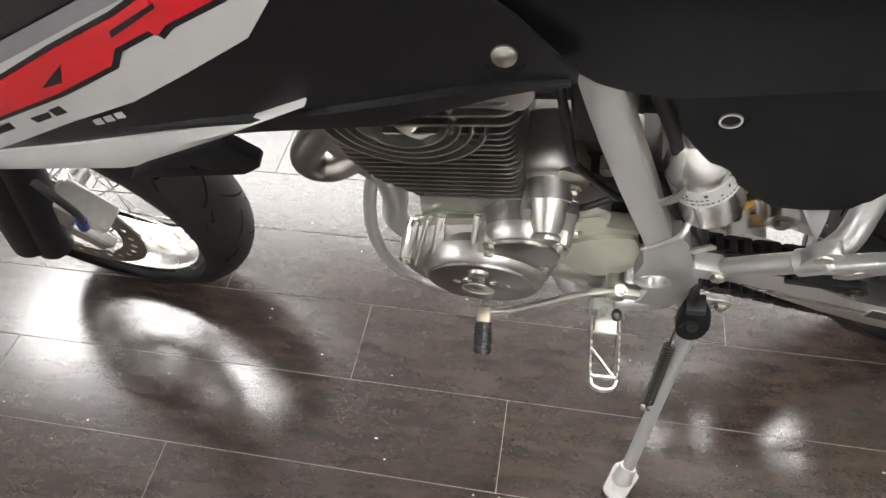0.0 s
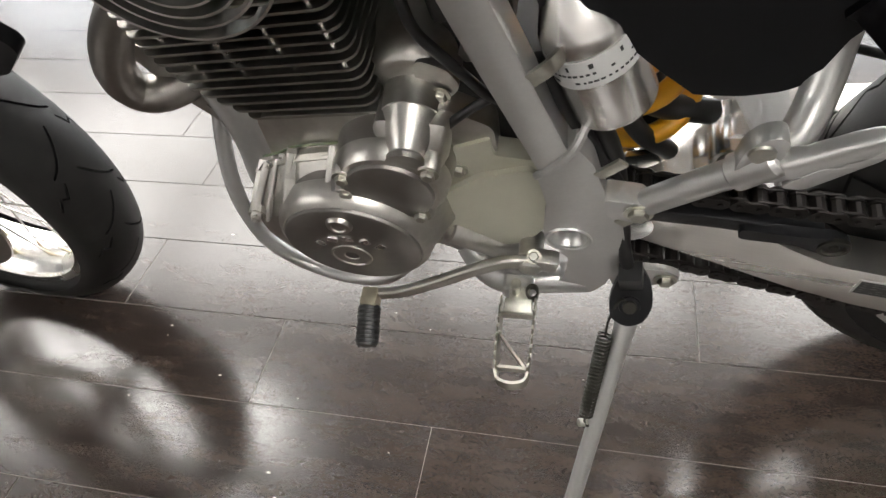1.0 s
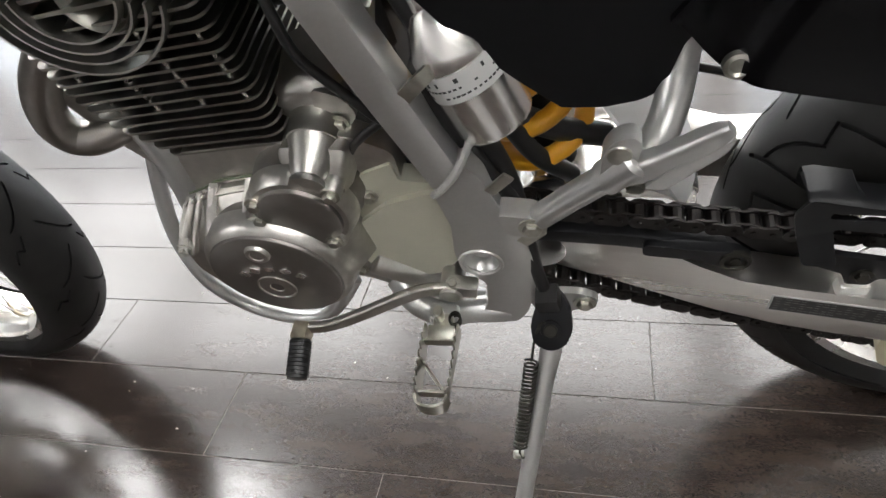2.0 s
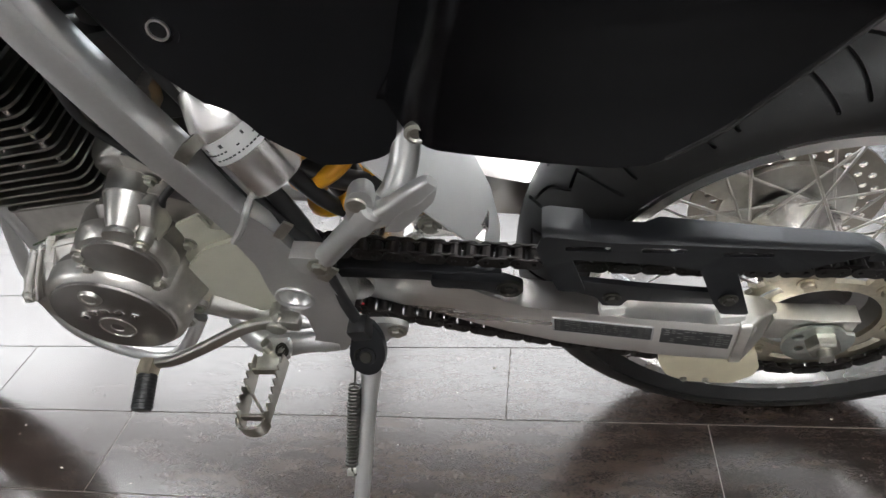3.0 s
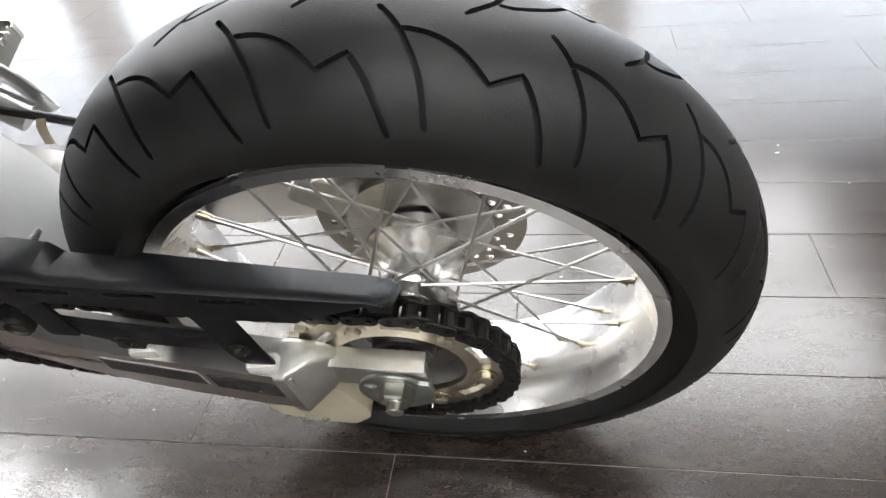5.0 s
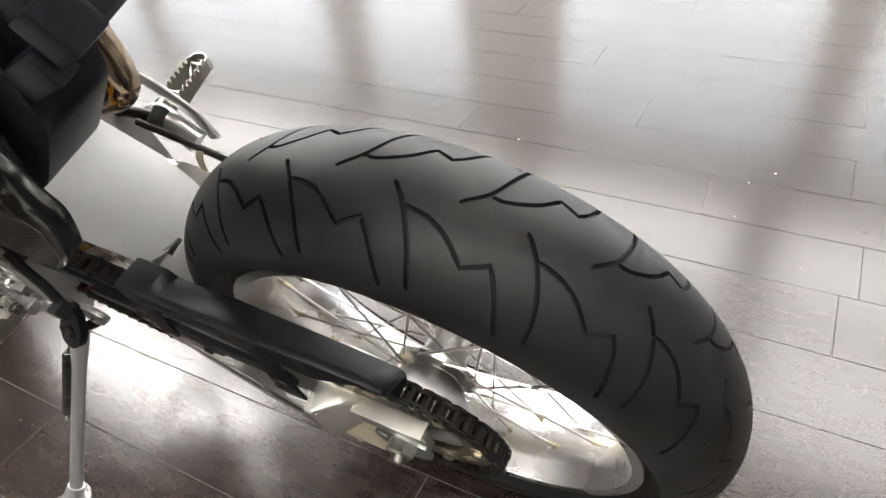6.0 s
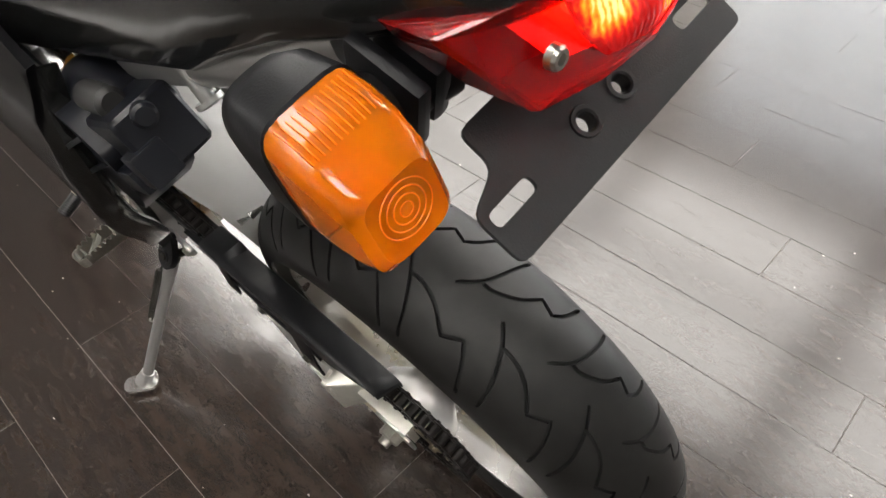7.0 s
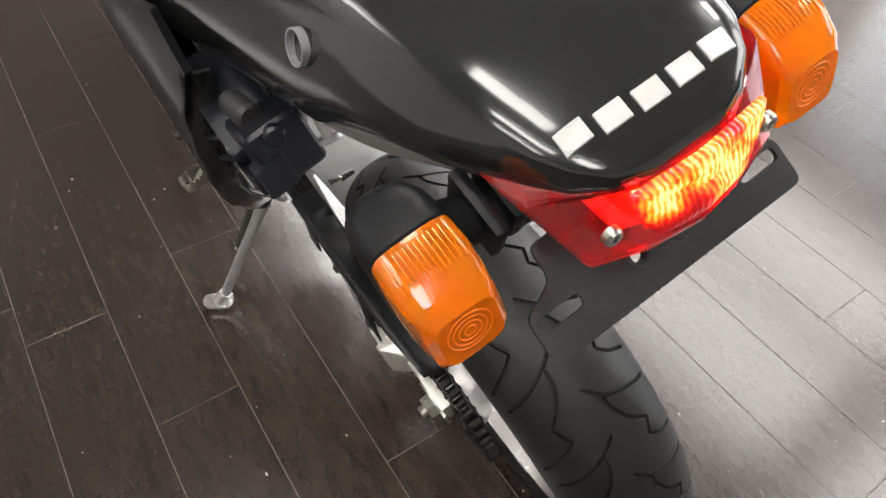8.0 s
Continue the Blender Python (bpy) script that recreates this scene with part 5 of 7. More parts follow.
build_footpeg("footpeg", "serrated zinc-plated folding footpeg", pose(-0.5825, -0.146, 0.338, -2, 0, 1), ZINC)
bm = bmesh.new()
tube(bm, [(-0.522, -0.112, 0.303), (-0.560, -0.118, 0.307), (-0.595, -0.122, 0.305), (-0.622, -0.116, 0.318), (-0.640, -0.098, 0.335)], 0.0150, 18, scale=None)
box(bm, (-0.5865, -0.136, 0.322), (0.030, 0.020, 0.022), (0, 6, 0), 0.006, 3)
part("peg_mount", bm, FRAME_SILVER, frame_root)


def build_side_stand():
    def splay(x, y, z):
        """Turns the hinge plates square to the splayed leg."""
        c, k = math.cos(radians(-40)), math.sin(radians(-40))
        return (x, -0.146 + (y + 0.146) * c - (z - 0.326) * k, 0.326 + (y + 0.146) * k + (z - 0.326) * c)

    top, foot = Vector((-0.474, -0.143, 0.318)), Vector((-0.5185, -0.322, 0.1080))
    bm = bmesh.new()
    path = [top + (foot - top) * k for k in (0, 0.1, 0.2, 0.9, 1.0)]
    sweep(bm, path, ring_section(0.0092, 18), up=(1, 0, 0), scale=[1.3, 1.2, 1.0, 1.0, 1.0])
    st = part("side_stand", bm, FRAME_SILVER, bike, "silver side stand, folded out, with coil spring")
    # flat foot on the floor, built in the leaning machine's axes
    flat = Matrix.Rotation(radians(-LEAN_DEG), 3, "X")
    bm = bmesh.new()
    outline = rounded([(-0.030, -0.016), (0.020, -0.020), (0.026, 0.0), (0.020, 0.020), (-0.030, 0.016), (-0.036, 0.0)], 0.010, 4)
    centre = foot + Vector((-0.004, -0.010, -0.010))
    plate(bm, outline, [], -0.003, 0.003, 0.0015, place=lambda x, y, z: tuple(centre + flat @ (Matrix.Rotation(radians(62), 3, "Z") @ Vector((x, z, y)))))
    part("foot", bm, ALU, st, "flat pale foot plate")
    bm = bmesh.new()
    sweep(bm, [centre + flat @ Vector((0, 0, 0.003)), foot + (top - foot) * 0.05], ring_section(0.013, 16), scale=[1.2, 0.9])
    part("foot_neck", bm, FRAME_SILVER, st)
    # hinge plates, pivot and cut-out switch
    bm = bmesh.new()
    plate(bm, rounded([(-0.500, 0.352), (-0.445, 0.352), (-0.428, 0.342), (-0.432, 0.326), (-0.455, 0.318), (-0.466, 0.296), (-0.484, 0.296), (-0.492, 0.318)], 0.008, 3), [circle((-0.438, 0.337), 0.004, 12)], -0.128, -0.120, 0.001)
    placed(part("hinge_plate", bm, FRAME_SILVER, st), -0.003, 0.008, -0.002)
    bm = bmesh.new()
    plate(bm, rounded([(-0.482, 0.362), (-0.466, 0.363), (-0.455, 0.345), (-0.452, 0.322), (-0.460, 0.304), (-0.475, 0.298), (-0.491, 0.306), (-0.494, 0.326), (-0.489, 0.345)], 0.008, 4), [], -0.158, -0.147, 0.003, place=splay)
    lathe(bm, splay(-0.474, -0.157, 0.322), (0, -0.766, 0.643), [(0, 0.011), (0.003, 0.010), (0.003, 0.006), (0.001, 0.005), (0.001, 0)], 20)
    placed(part("stand_switch", bm, BLACK_PLASTIC, st, "black plastic stand switch"), -0.003, 0.008, -0.002)
    piece("bolt", hex_bolt_mesh(0.0078, 0.006), st, at(-0.445, -0.121, 0.334))
    bm = bmesh.new()
    box(bm, (-0.476, -0.140, 0.362), (0.022, 0.022, 0.020), (0, -10, 0), 0.003)
    tube(bm, [(-0.478, -0.135, 0.36), (-0.486, -0.128, 0.395), (-0.490, -0.125, 0.43), (-0.497, -0.118, 0.475), (-0.525, -0.110, 0.53), (-0.565, -0.095, 0.60)], 0.0065, 10)
    placed(part("switch_cable", bm, BLACK_HOSE, st), -0.003, 0.008, -0.002)
    bm = bmesh.new()
    cyl(bm, splay(-0.474, -0.118, 0.322), splay(-0.474, -0.163, 0.322), 0.007, seg=16, bevel=0.001)
    placed(part("pivot_bolt", bm, SPRING_STEEL, st), -0.003, 0.008, -0.002)
    # spring with its hooks
    a, b = Vector((-0.4966, -0.1691, 0.2943)), Vector((-0.5085, -0.2330, 0.2200))
    d, u, v = frame_of(b - a)
    n, turns = 23 * 12, 23
    pts = [a + (b - a) * (i / n) + (u * math.cos(2 * math.pi * turns * i / n) + v * math.sin(2 * math.pi * turns * i / n)) * 0.0068 for i in range(n + 1)]
    bm = bmesh.new()
    sweep(bm, pts, ring_section(0.0014, 6))
    sweep(bm, smooth_path([a, a + (a - b).normalized() * 0.02, Vector((-0.488, -0.150, 0.336)), Vector((-0.482, -0.148, 0.340))], 5), ring_section(0.0014, 6))
    sweep(bm, smooth_path([b, b + (b - a).normalized() * 0.008, b + (b - a).normalized() * 0.014 + Vector((0.004, 0, 0)), b + (b - a).normalized() * 0.010 + Vector((0.008, 0.0, 0))], 5), ring_section(0.0014, 6))
    part("spring", bm, SPRING_STEEL, st, "dark coil return spring")
    bm = bmesh.new()
    q = b + (b - a).normalized() * 0.011
    cyl(bm, q + Vector((-0.006, 0, 0)), q + Vector((0.018, 0.006, -0.010)), 0.0045, seg=12, bevel=0.001)
    part("spring_post", bm, ZINC, st)
    return st


build_side_stand()


# ---- damper, canister, hoses ----
def build_shock():
    bm = bmesh.new()
    a, b = Vector((-0.472, -0.024, 0.472)), Vector((-0.520, -0.020, 0.660))
    d, u, v = frame_of(b - a)
    turns, per = 5, 24
    n = turns * per
    pts = [a + (b - a) * (i / n) + (u * math.cos(2 * math.pi * i / per) + v * math.sin(2 * math.pi * i / per)) * 0.040 for i in range(n + 1)]
    sweep(bm, pts, ring_section(0.0088, 12))
    sp = placed(part("shock_spring", bm, SPRING_YELLOW, bike, "bright yellow shock absorber spring"), -0.0067, 0.0033, -0.0136)
    bm = bmesh.new()
    cyl(bm, a - d * 0.02, b, 0.020, seg=24)
    part("damper_body", bm, BLACK_PLASTIC, sp)
    bm = bmesh.new()
    o = Vector((-0.549, -0.078, 0.694))
    t = Vector((-0.502, -0.094, 0.578))
    lathe(bm, o, t - o, [(-0.002, 0), (-0.002, 0.010), (0.004, 0.0125), (0.020, 0.0135), (0.022, 0.016), (0.050, 0.0295), (0.056, 0.0305), (0.060, 0.0300), (0.122, 0.0305), (0.1255, 0.029), (0.127, 0.0)], 48)
    can = placed(part("reservoir", bm, ALU, bike, "brushed metal canister with a printed band"), -0.0082, 0.0023, -0.0176)
    bm = bmesh.new()
    lathe(bm, o, t - o, [(0.062, 0.0303), (0.062, 0.0309), (0.084, 0.0311), (0.084, 0.0303)], 48, closed=True)
    band = part("printed_band", bm, WHITE_DECAL, can, "white band with small dark print")
    dd, uu, vv = frame_of(t - o)
    bm = bmesh.new()
    rng = random.Random(12)
    for r, al in ((0, 0.067), (1, 0.073), (2, 0.079)):
        for i in range(46):
            if rng.random() < (0.35 if r == 0 else 0.75):
                a0 = 2 * math.pi * i / 46
                a1 = a0 + rng.uniform(0.05, 0.11)
                q = [o + dd * (al + s * (0.0017 if r == 0 else 0.0007)) + (uu * math.cos(k) + vv * math.sin(k)) * 0.0314 for s, k in ((-1, a0), (-1, a1), (1, a1), (1, a0))]
                w = [p - (uu * math.cos(a0) + vv * math.sin(a0)) * 0.0004 for p in q]
                loft(bm, [w, q])
    part("print", bm, LABEL_DARK, band, "tiny unreadable print")
    bm = bmesh.new()
    sweep(bm, smooth_path([(-0.566, -0.116, 0.615), (-0.560, -0.122, 0.628), (-0.548, -0.122, 0.640), (-0.540, -0.112, 0.642)], 5), [(-0.006, -0.0013), (0.006, -0.0013), (0.006, 0.0013), (-0.006, 0.0013)], up=(0, -1, 0))
    part("clamp", bm, ZINC, can)
    return can


build_shock()


def hose(name, label, pts, r, mat=BLACK_HOSE):
    bm = bmesh.new()
    tube(bm, pts, r, 10)
    return placed(part(name, bm, mat, bike, label), -0.008, 0.0025, -0.017)


hose("breather_hose", "black rubber breather hose", [(-0.60, -0.07, 0.78), (-0.555, -0.085, 0.68), (-0.530, -0.090, 0.60), (-0.500, -0.100, 0.52), (-0.490, -0.105, 0.45)], 0.0085)
hose("breather_hose", "black rubber breather hose", [(-0.575, -0.06, 0.75), (-0.53, -0.065, 0.62), (-0.485, -0.07, 0.52), (-0.45, -0.05, 0.46)], 0.0085)
hose("wiring_cable", "thin black wiring cable", [(-0.655, -0.080, 0.74), (-0.641, -0.100, 0.676), (-0.636, -0.100, 0.648), (-0.624, -0.100, 0.629), (-0.607, -0.100, 0.605), (-0.591, -0.098, 0.582), (-0.575, -0.090, 0.570)], 0.0042)
hose("wiring_cable", "thin black wiring cable", [(-0.630, -0.098, 0.545), (-0.618, -0.102, 0.562), (-0.602, -0.100, 0.575), (-0.585, -0.096, 0.583), (-0.57, -0.09, 0.58)], 0.0038)
hose("intake_duct", "black rubber intake duct", [(-0.685, -0.02, 0.74), (-0.63, -0.02, 0.745), (-0.57, -0.02, 0.76)], 0.032)


def build_carburettor():
    """Dark carburettor between cylinder and airbox, with its bowl and rubber manifold."""
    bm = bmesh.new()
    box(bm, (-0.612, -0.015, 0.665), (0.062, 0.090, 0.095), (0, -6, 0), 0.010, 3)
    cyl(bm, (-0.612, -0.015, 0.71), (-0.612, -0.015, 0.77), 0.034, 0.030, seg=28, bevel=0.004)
    c = placed(part("carburettor", bm, DARK_METAL, bike, "near-black carburettor behind the cylinder"), -0.008, 0.0025, -0.0197)
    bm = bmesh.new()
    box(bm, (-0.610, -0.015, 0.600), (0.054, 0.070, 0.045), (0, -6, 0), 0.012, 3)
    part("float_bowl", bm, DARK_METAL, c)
    bm = bmesh.new()
    cyl(bm, (-0.690, -0.015, 0.672), (-0.640, -0.015, 0.668), 0.030, 0.027, seg=28, bevel=0.003)
    part("manifold", bm, BLACK_HOSE, c, "black rubber intake manifold")
    bm = bmesh.new()
    cyl(bm, (-0.585, -0.015, 0.665), (-0.520, -0.015, 0.675), 0.033, 0.036, seg=28, bevel=0.003)
    part("airbox_boot", bm, BLACK_HOSE, c, "black rubber airbox boot")
    # rear wall of the gearbox behind the sprocket cover, coloured near-black
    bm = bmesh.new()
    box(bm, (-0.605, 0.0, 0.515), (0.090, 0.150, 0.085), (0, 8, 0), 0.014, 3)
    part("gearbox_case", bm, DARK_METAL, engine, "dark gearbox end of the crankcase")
    return c


# matt near-black shared by carburettor, float bowl, gearbox end and airbox stub
DARK_METAL = material("near_black_matt", (0.018, 0.0175, 0.017), 0.5, 0.0, vary=0.3, grain=60, bump=0.15)
build_carburettor()
hose("link_hose", "black rubber hose", [(-0.545, -0.05, 0.565), (-0.50, -0.055, 0.545), (-0.46, -0.05, 0.52), (-0.42, -0.03, 0.49)], 0.011)
bm = bmesh.new()
box(bm, (-0.590, -0.070, 0.660), (0.012, 0.02, 0.03), (0, 15, 0), 0.003)
cyl(bm, (-0.604, -0.075, 0.620), (-0.604, -0.092, 0.620), 0.008, seg=6)
placed(part("cable_bracket", bm, ZINC, bike), -0.008, 0.002, -0.018)
bm = bmesh.new()
box(bm, (-0.489, -0.092, 0.336), (0.008, 0.008, 0.012), (0, 20, 0), 0.002)
part("red_connector", bm, RED_PAINT, bike, "small red plastic connector")


def build_linkage():
    """Cast link with a webbed boss, and the pressed plate ahead of it."""
    bm = bmesh.new()
    plate(bm, rounded([(-0.455, 0.398), (-0.425, 0.412), (-0.415, 0.432), (-0.406, 0.446), (-0.390, 0.447), (-0.380, 0.436), (-0.352, 0.408), (-0.340, 0.398), (-0.345, 0.386), (-0.455, 0.386)], 0.005, 3), [], -0.030, -0.006, 0.003)
    lk = part("shock_link", bm, ALU, bike, "cast aluminium shock linkage")
    bm = bmesh.new()
    for x0, z0, x1, z1 in ((-0.402, 0.420, -0.345, 0.396), (-0.402, 0.420, -0.452, 0.397)):
        sweep(bm, [(x0, -0.032, z0), (x1, -0.036, z1)], [(-0.0022, -0.012), (0.0022, -0.012), (0.0022, 0.012), (-0.0022, 0.012)], up=(0, 1, 0))
    part("web", bm, ALU, lk)
    bm = bmesh.new()
    lathe(bm, (-0.4010, -0.006, 0.421), (0, -1, 0), [(-0.02, 0.0205), (0.033, 0.0200), (0.036, 0.0185), (0.036, 0.0)], 28)
    part("link_boss", bm, ALU, lk)
    piece("bolt", hex_bolt_mesh(0.0092, 0.007), lk, at(-0.4010, -0.042, 0.421))
    bm = bmesh.new()
    plate(bm, rounded([(-0.545, 0.395), (-0.540, 0.4200), (-0.505, 0.4260), (-0.494, 0.4400), (-0.470, 0.4460), (-0.462, 0.4340), (-0.490, 0.4120), (-0.500, 0.395)], 0.005, 3), [], -0.054, -0.048, 0.0015)
    part("link_plate", bm, ALU, lk)
    return lk


build_linkage()


def build_inner_fender():
    rows = []
    for x, z, y0, y1, bow in ((-0.452, 0.640, -0.080, 0.030, 0.004), (-0.420, 0.585, -0.090, 0.040, 0.008), (-0.390, 0.535, -0.084, 0.050, 0.012), (-0.365, 0.488, -0.074, 0.060, 0.014), (-0.348, 0.445, -0.062, 0.062, 0.014), (-0.338, 0.400, -0.056, 0.060, 0.012), (-0.334, 0.350, -0.050, 0.052, 0.010)):
        r = []
        for i in range(13):
            t = i / 12
            e = abs(2 * t - 1) ** 2.5
            r.append(Vector((x - bow * e, y0 + (y1 - y0) * t, z - bow * 0.8 * e)))
        rows.append(r)
    back = [[p + Vector((-0.0022, 0, -0.0016)) for p in r] for r in rows]
    bm = bmesh.new()
    rings = [r + list(reversed(b)) for r, b in zip(rows, back)]
    loft(bm, rings)
    f = placed(part("inner_fender", bm, WHITE_PLASTIC, bike, "white plastic inner fender ahead of the rear tyre", angle=50), -0.0016, 0.004, -0.015)
    piece("bolt", cap_bolt_mesh(0.005, 0.004), f, at(-0.434, 0.030, 0.592, 0, 0, 90))
    return f


build_inner_fender()


# ---- bodywork ----
def shell(name, label, xs, bottom, top, depth, mat, rows=10, thick=0.003, parent=None):
    """A curved side panel: between the lines bottom(x) and top(x), at y = depth(x, z)."""
    front, back = [], []
    for x, b, t in zip(xs, bottom, top):
        f = [Vector((x, depth(x, b + (t - b) * i / rows), b + (t - b) * i / rows)) for i in range(rows + 1)]
        front.append(f)
        back.append([p + Vector((0, thick, 0)) for p in f])
    bm = bmesh.new()
    loft(bm, [f + list(reversed(b)) for f, b in zip(front, back)])
    return part(name, bm, mat, parent or bike, label, angle=45)


def lerp(table, x):
    return float(np.interp(x, [p[0] for p in table], [p[1] for p in table]))


FP_LOW = [(-0.640, 0.790), (-0.590, 0.762), (-0.576, 0.735), (-0.569, 0.702), (-0.548, 0.670), (-0.523, 0.637), (-0.490, 0.603), (-0.461, 0.577), (-0.432, 0.5765), (-0.407, 0.5825), (-0.393, 0.592), (-0.386, 0.625), (-0.365, 0.660), (-0.340, 0.700), (-0.315, 0.75), (-0.29, 0.80)]


def front_y(x, z):
    return -0.0985 - 0.010 * max(0.0, min(1.0, (z - 0.72) / 0.12))


fx = [-0.610 + 0.310 * i / 48 for i in range(49)]
front_panel = shell("side_panel", "matt dark grey plastic side panel with a push rivet", fx, [lerp(FP_LOW, x) for x in fx], [max(0.830, lerp(FP_LOW, x) + 0.004) for x in fx], front_y, GREY_PLASTIC)
RP_LOW = [(-0.395, 0.650), (-0.364, 0.6435), (-0.331, 0.634), (-0.270, 0.619), (-0.225, 0.6105), (-0.203, 0.612), (-0.182, 0.621), (-0.160, 0.641), (-0.135, 0.670), (-0.108, 0.705), (-0.085, 0.740), (-0.066, 0.780), (-0.058, 0.830)]
rx = [-0.3945 + 0.336 * i / 56 for i in range(57)]


def rear_top(x):
    return lerp([(-0.3945, 0.651), (-0.380, 0.672), (-0.358, 0.735), (-0.342, 0.80), (-0.335, 0.84), (-0.22, 0.875), (-0.13, 0.900), (-0.058, 0.890)], x)


REAR_BULGE = [(0.60, -0.147), (0.64, -0.150), (0.70, -0.153), (0.74, -0.160), (0.80, -0.160), (0.86, -0.145), (0.91, -0.115)]
PANEL_GLOSS = material("glossy_black_panel", (0.003, 0.003, 0.0036), 0.22, vary=0.12, grain=40, bump=0.01, spec=0.13)


def rear_y(x, z):
    """The rear panel swells outwards towards its open back edge."""
    edge = lerp([(0.62, -0.395), (0.672, -0.381), (0.735, -0.359), (0.80, -0.343), (0.90, -0.335)], z)
    k = max(0.0, min(1.0, (x - edge) / 0.045))
    return -0.1045 * (1 - k) ** 2 + lerp(REAR_BULGE, z) * (1 - (1 - k) ** 2)


rear_panel = shell("rear_side_panel", "black plastic rear side panel", rx, [lerp(RP_LOW, x) for x in rx], [max(rear_top(x), lerp(RP_LOW, x) + 0.001) for x in rx], rear_y, PANEL_GLOSS, rows=16, thick=0.006)
bm = bmesh.new()
lathe(bm, (-0.536, front_y(-0.536, 0.720), 0.720), (0, -1, 0.1), [(-0.004, 0.015), (0.0005, 0.0145), (0.001, 0.011), (-0.001, 0.010), (-0.001, 0.008), (0.001, 0.007), (0.0015, 0.0)], 28)
part("push_rivet", bm, GREY_PLASTIC, front_panel)
bm = bmesh.new()
lathe(bm, (-0.536, front_y(-0.536, 0.720) - 0.001, 0.720), (0, -1, 0.1), [(0, 0.0085), (0.0018, 0.0085), (0.0018, 0.0068), (0, 0.0068)], 24, closed=True)
part("rivet_ring", bm, ALU_POLISHED, front_panel)
for x, z in ((-0.360, 0.650),):
    bm = bmesh.new()
    y = rear_y(x, z)
    lathe(bm, (x, y, z), (0, -1, 0.1), [(-0.002, 0.009), (0.002, 0.0085), (0.003, 0.006), (0.0015, 0.0045), (0.0015, 0.0)], 20)
    part("panel_screw", bm, ZINC if x < -0.3 else GREY_PLASTIC, rear_panel)


bm = bmesh.new()
rim = [(x, rear_y(x, z) + 0.010, z) for x, z in ((-0.190, 0.619), (-0.160, 0.6425), (-0.135, 0.6715), (-0.108, 0.7065), (-0.086, 0.7415), (-0.068, 0.781), (-0.060, 0.830), (-0.064, 0.884))]
sweep(bm, smooth_path(rim, 6), rounded([(-0.0025, -0.011), (0.0025, -0.011), (0.0025, 0.011), (-0.0025, 0.011)], 0.002, 2), up=(0, 1, 0))
part("panel_rim", bm, GLOSS_BLACK, rear_panel, "folded glossy rim of the panel")


COVER_LOW = [(-0.755, 0.890), (-0.735, 0.875), (-0.705, 0.847), (-0.655, 0.795), (-0.636, 0.780), (-0.618, 0.774), (-0.588, 0.768), (-0.540, 0.776), (-0.463, 0.792), (-0.36, 0.815)]
cx = [-0.755 + 0.39 * i / 60 for i in range(61)]
shell("seat_cover", "matt black plastic cover below the seat", cx, [lerp(COVER_LOW, x) for x in cx], [0.920] * 61, lambda x, z: -0.1165 + 0.02 * max(0.0, (x + 0.47) / 0.14) + 0.03 * max(0.0, (z - 0.85) / 0.075) ** 2, BLACK_PLASTIC)


def build_seat():
    """The dark saddle and the cover below it."""
    rows = []
    for x, zt, zb, w in ((-0.74, 0.935, 0.895, 0.095), (-0.68, 0.935, 0.845, 0.102), (-0.645, 0.930, 0.815, 0.105), (-0.60, 0.925, 0.805, 0.106), (-0.50, 0.920, 0.815, 0.106), (-0.40, 0.920, 0.830, 0.108), (-0.30, 0.930, 0.845, 0.110), (-0.22, 0.943, 0.862, 0.116), (-0.145, 0.957, 0.872, 0.103)):
        r = []
        for i in range(25):
            a = math.pi * i / 24
            c, s = math.cos(a), math.sin(a)
            y = -w * (abs(c) ** 0.55) * (1 if c > 0 else -1)
            r.append(Vector((x, y, zb + (zt - zb) * (s ** 0.6 if s > 0 else 0))))
        rows.append(r)
    bm = bmesh.new()
    loft(bm, rows)
    return part("seat", bm, SEAT_VINYL, bike, "black vinyl seat", angle=60)


SEAT_VINYL = material("black_vinyl", (0.015, 0.015, 0.016), 0.45, vary=0.15, grain=90, bump=0.3, bump_scale=700)
build_seat()


TAIL = (-0.036, 0.004, -0.018)


COWL = [(-0.166, 0.100, 0.118, 0.856, 0.950), (-0.08, 0.082, 0.105, 0.874, 0.970), (0.0, 0.072, 0.095, 0.893, 0.982), (0.07, 0.0645, 0.0855, 0.911, 0.990), (0.11, 0.0610, 0.0785, 0.933, 0.9945), (0.15, 0.0585, 0.0715, 0.950, 0.9975), (0.18, 0.0570, 0.0650, 0.9585, 0.9985), (0.205, 0.0540, 0.0575, 0.9640, 0.9975), (0.226, 0.0480, 0.0490, 0.9670, 0.9935), (0.2385, 0.0405, 0.0415, 0.9705, 0.9885), (0.2475, 0.0295, 0.0300, 0.9735, 0.9825), (0.2525, 0.0150, 0.0155, 0.9750, 0.9785)]


def cowl_top(x, u):
    """Height of the cowl's nearly flat top at the share u of its half width."""
    zb, zt = (lerp([(p[0], p[k]) for p in COWL], x) for k in (3, 4))
    return zt + (zt - zb) * (0.045 * (1 - u * u) - 0.16 * u ** 9)


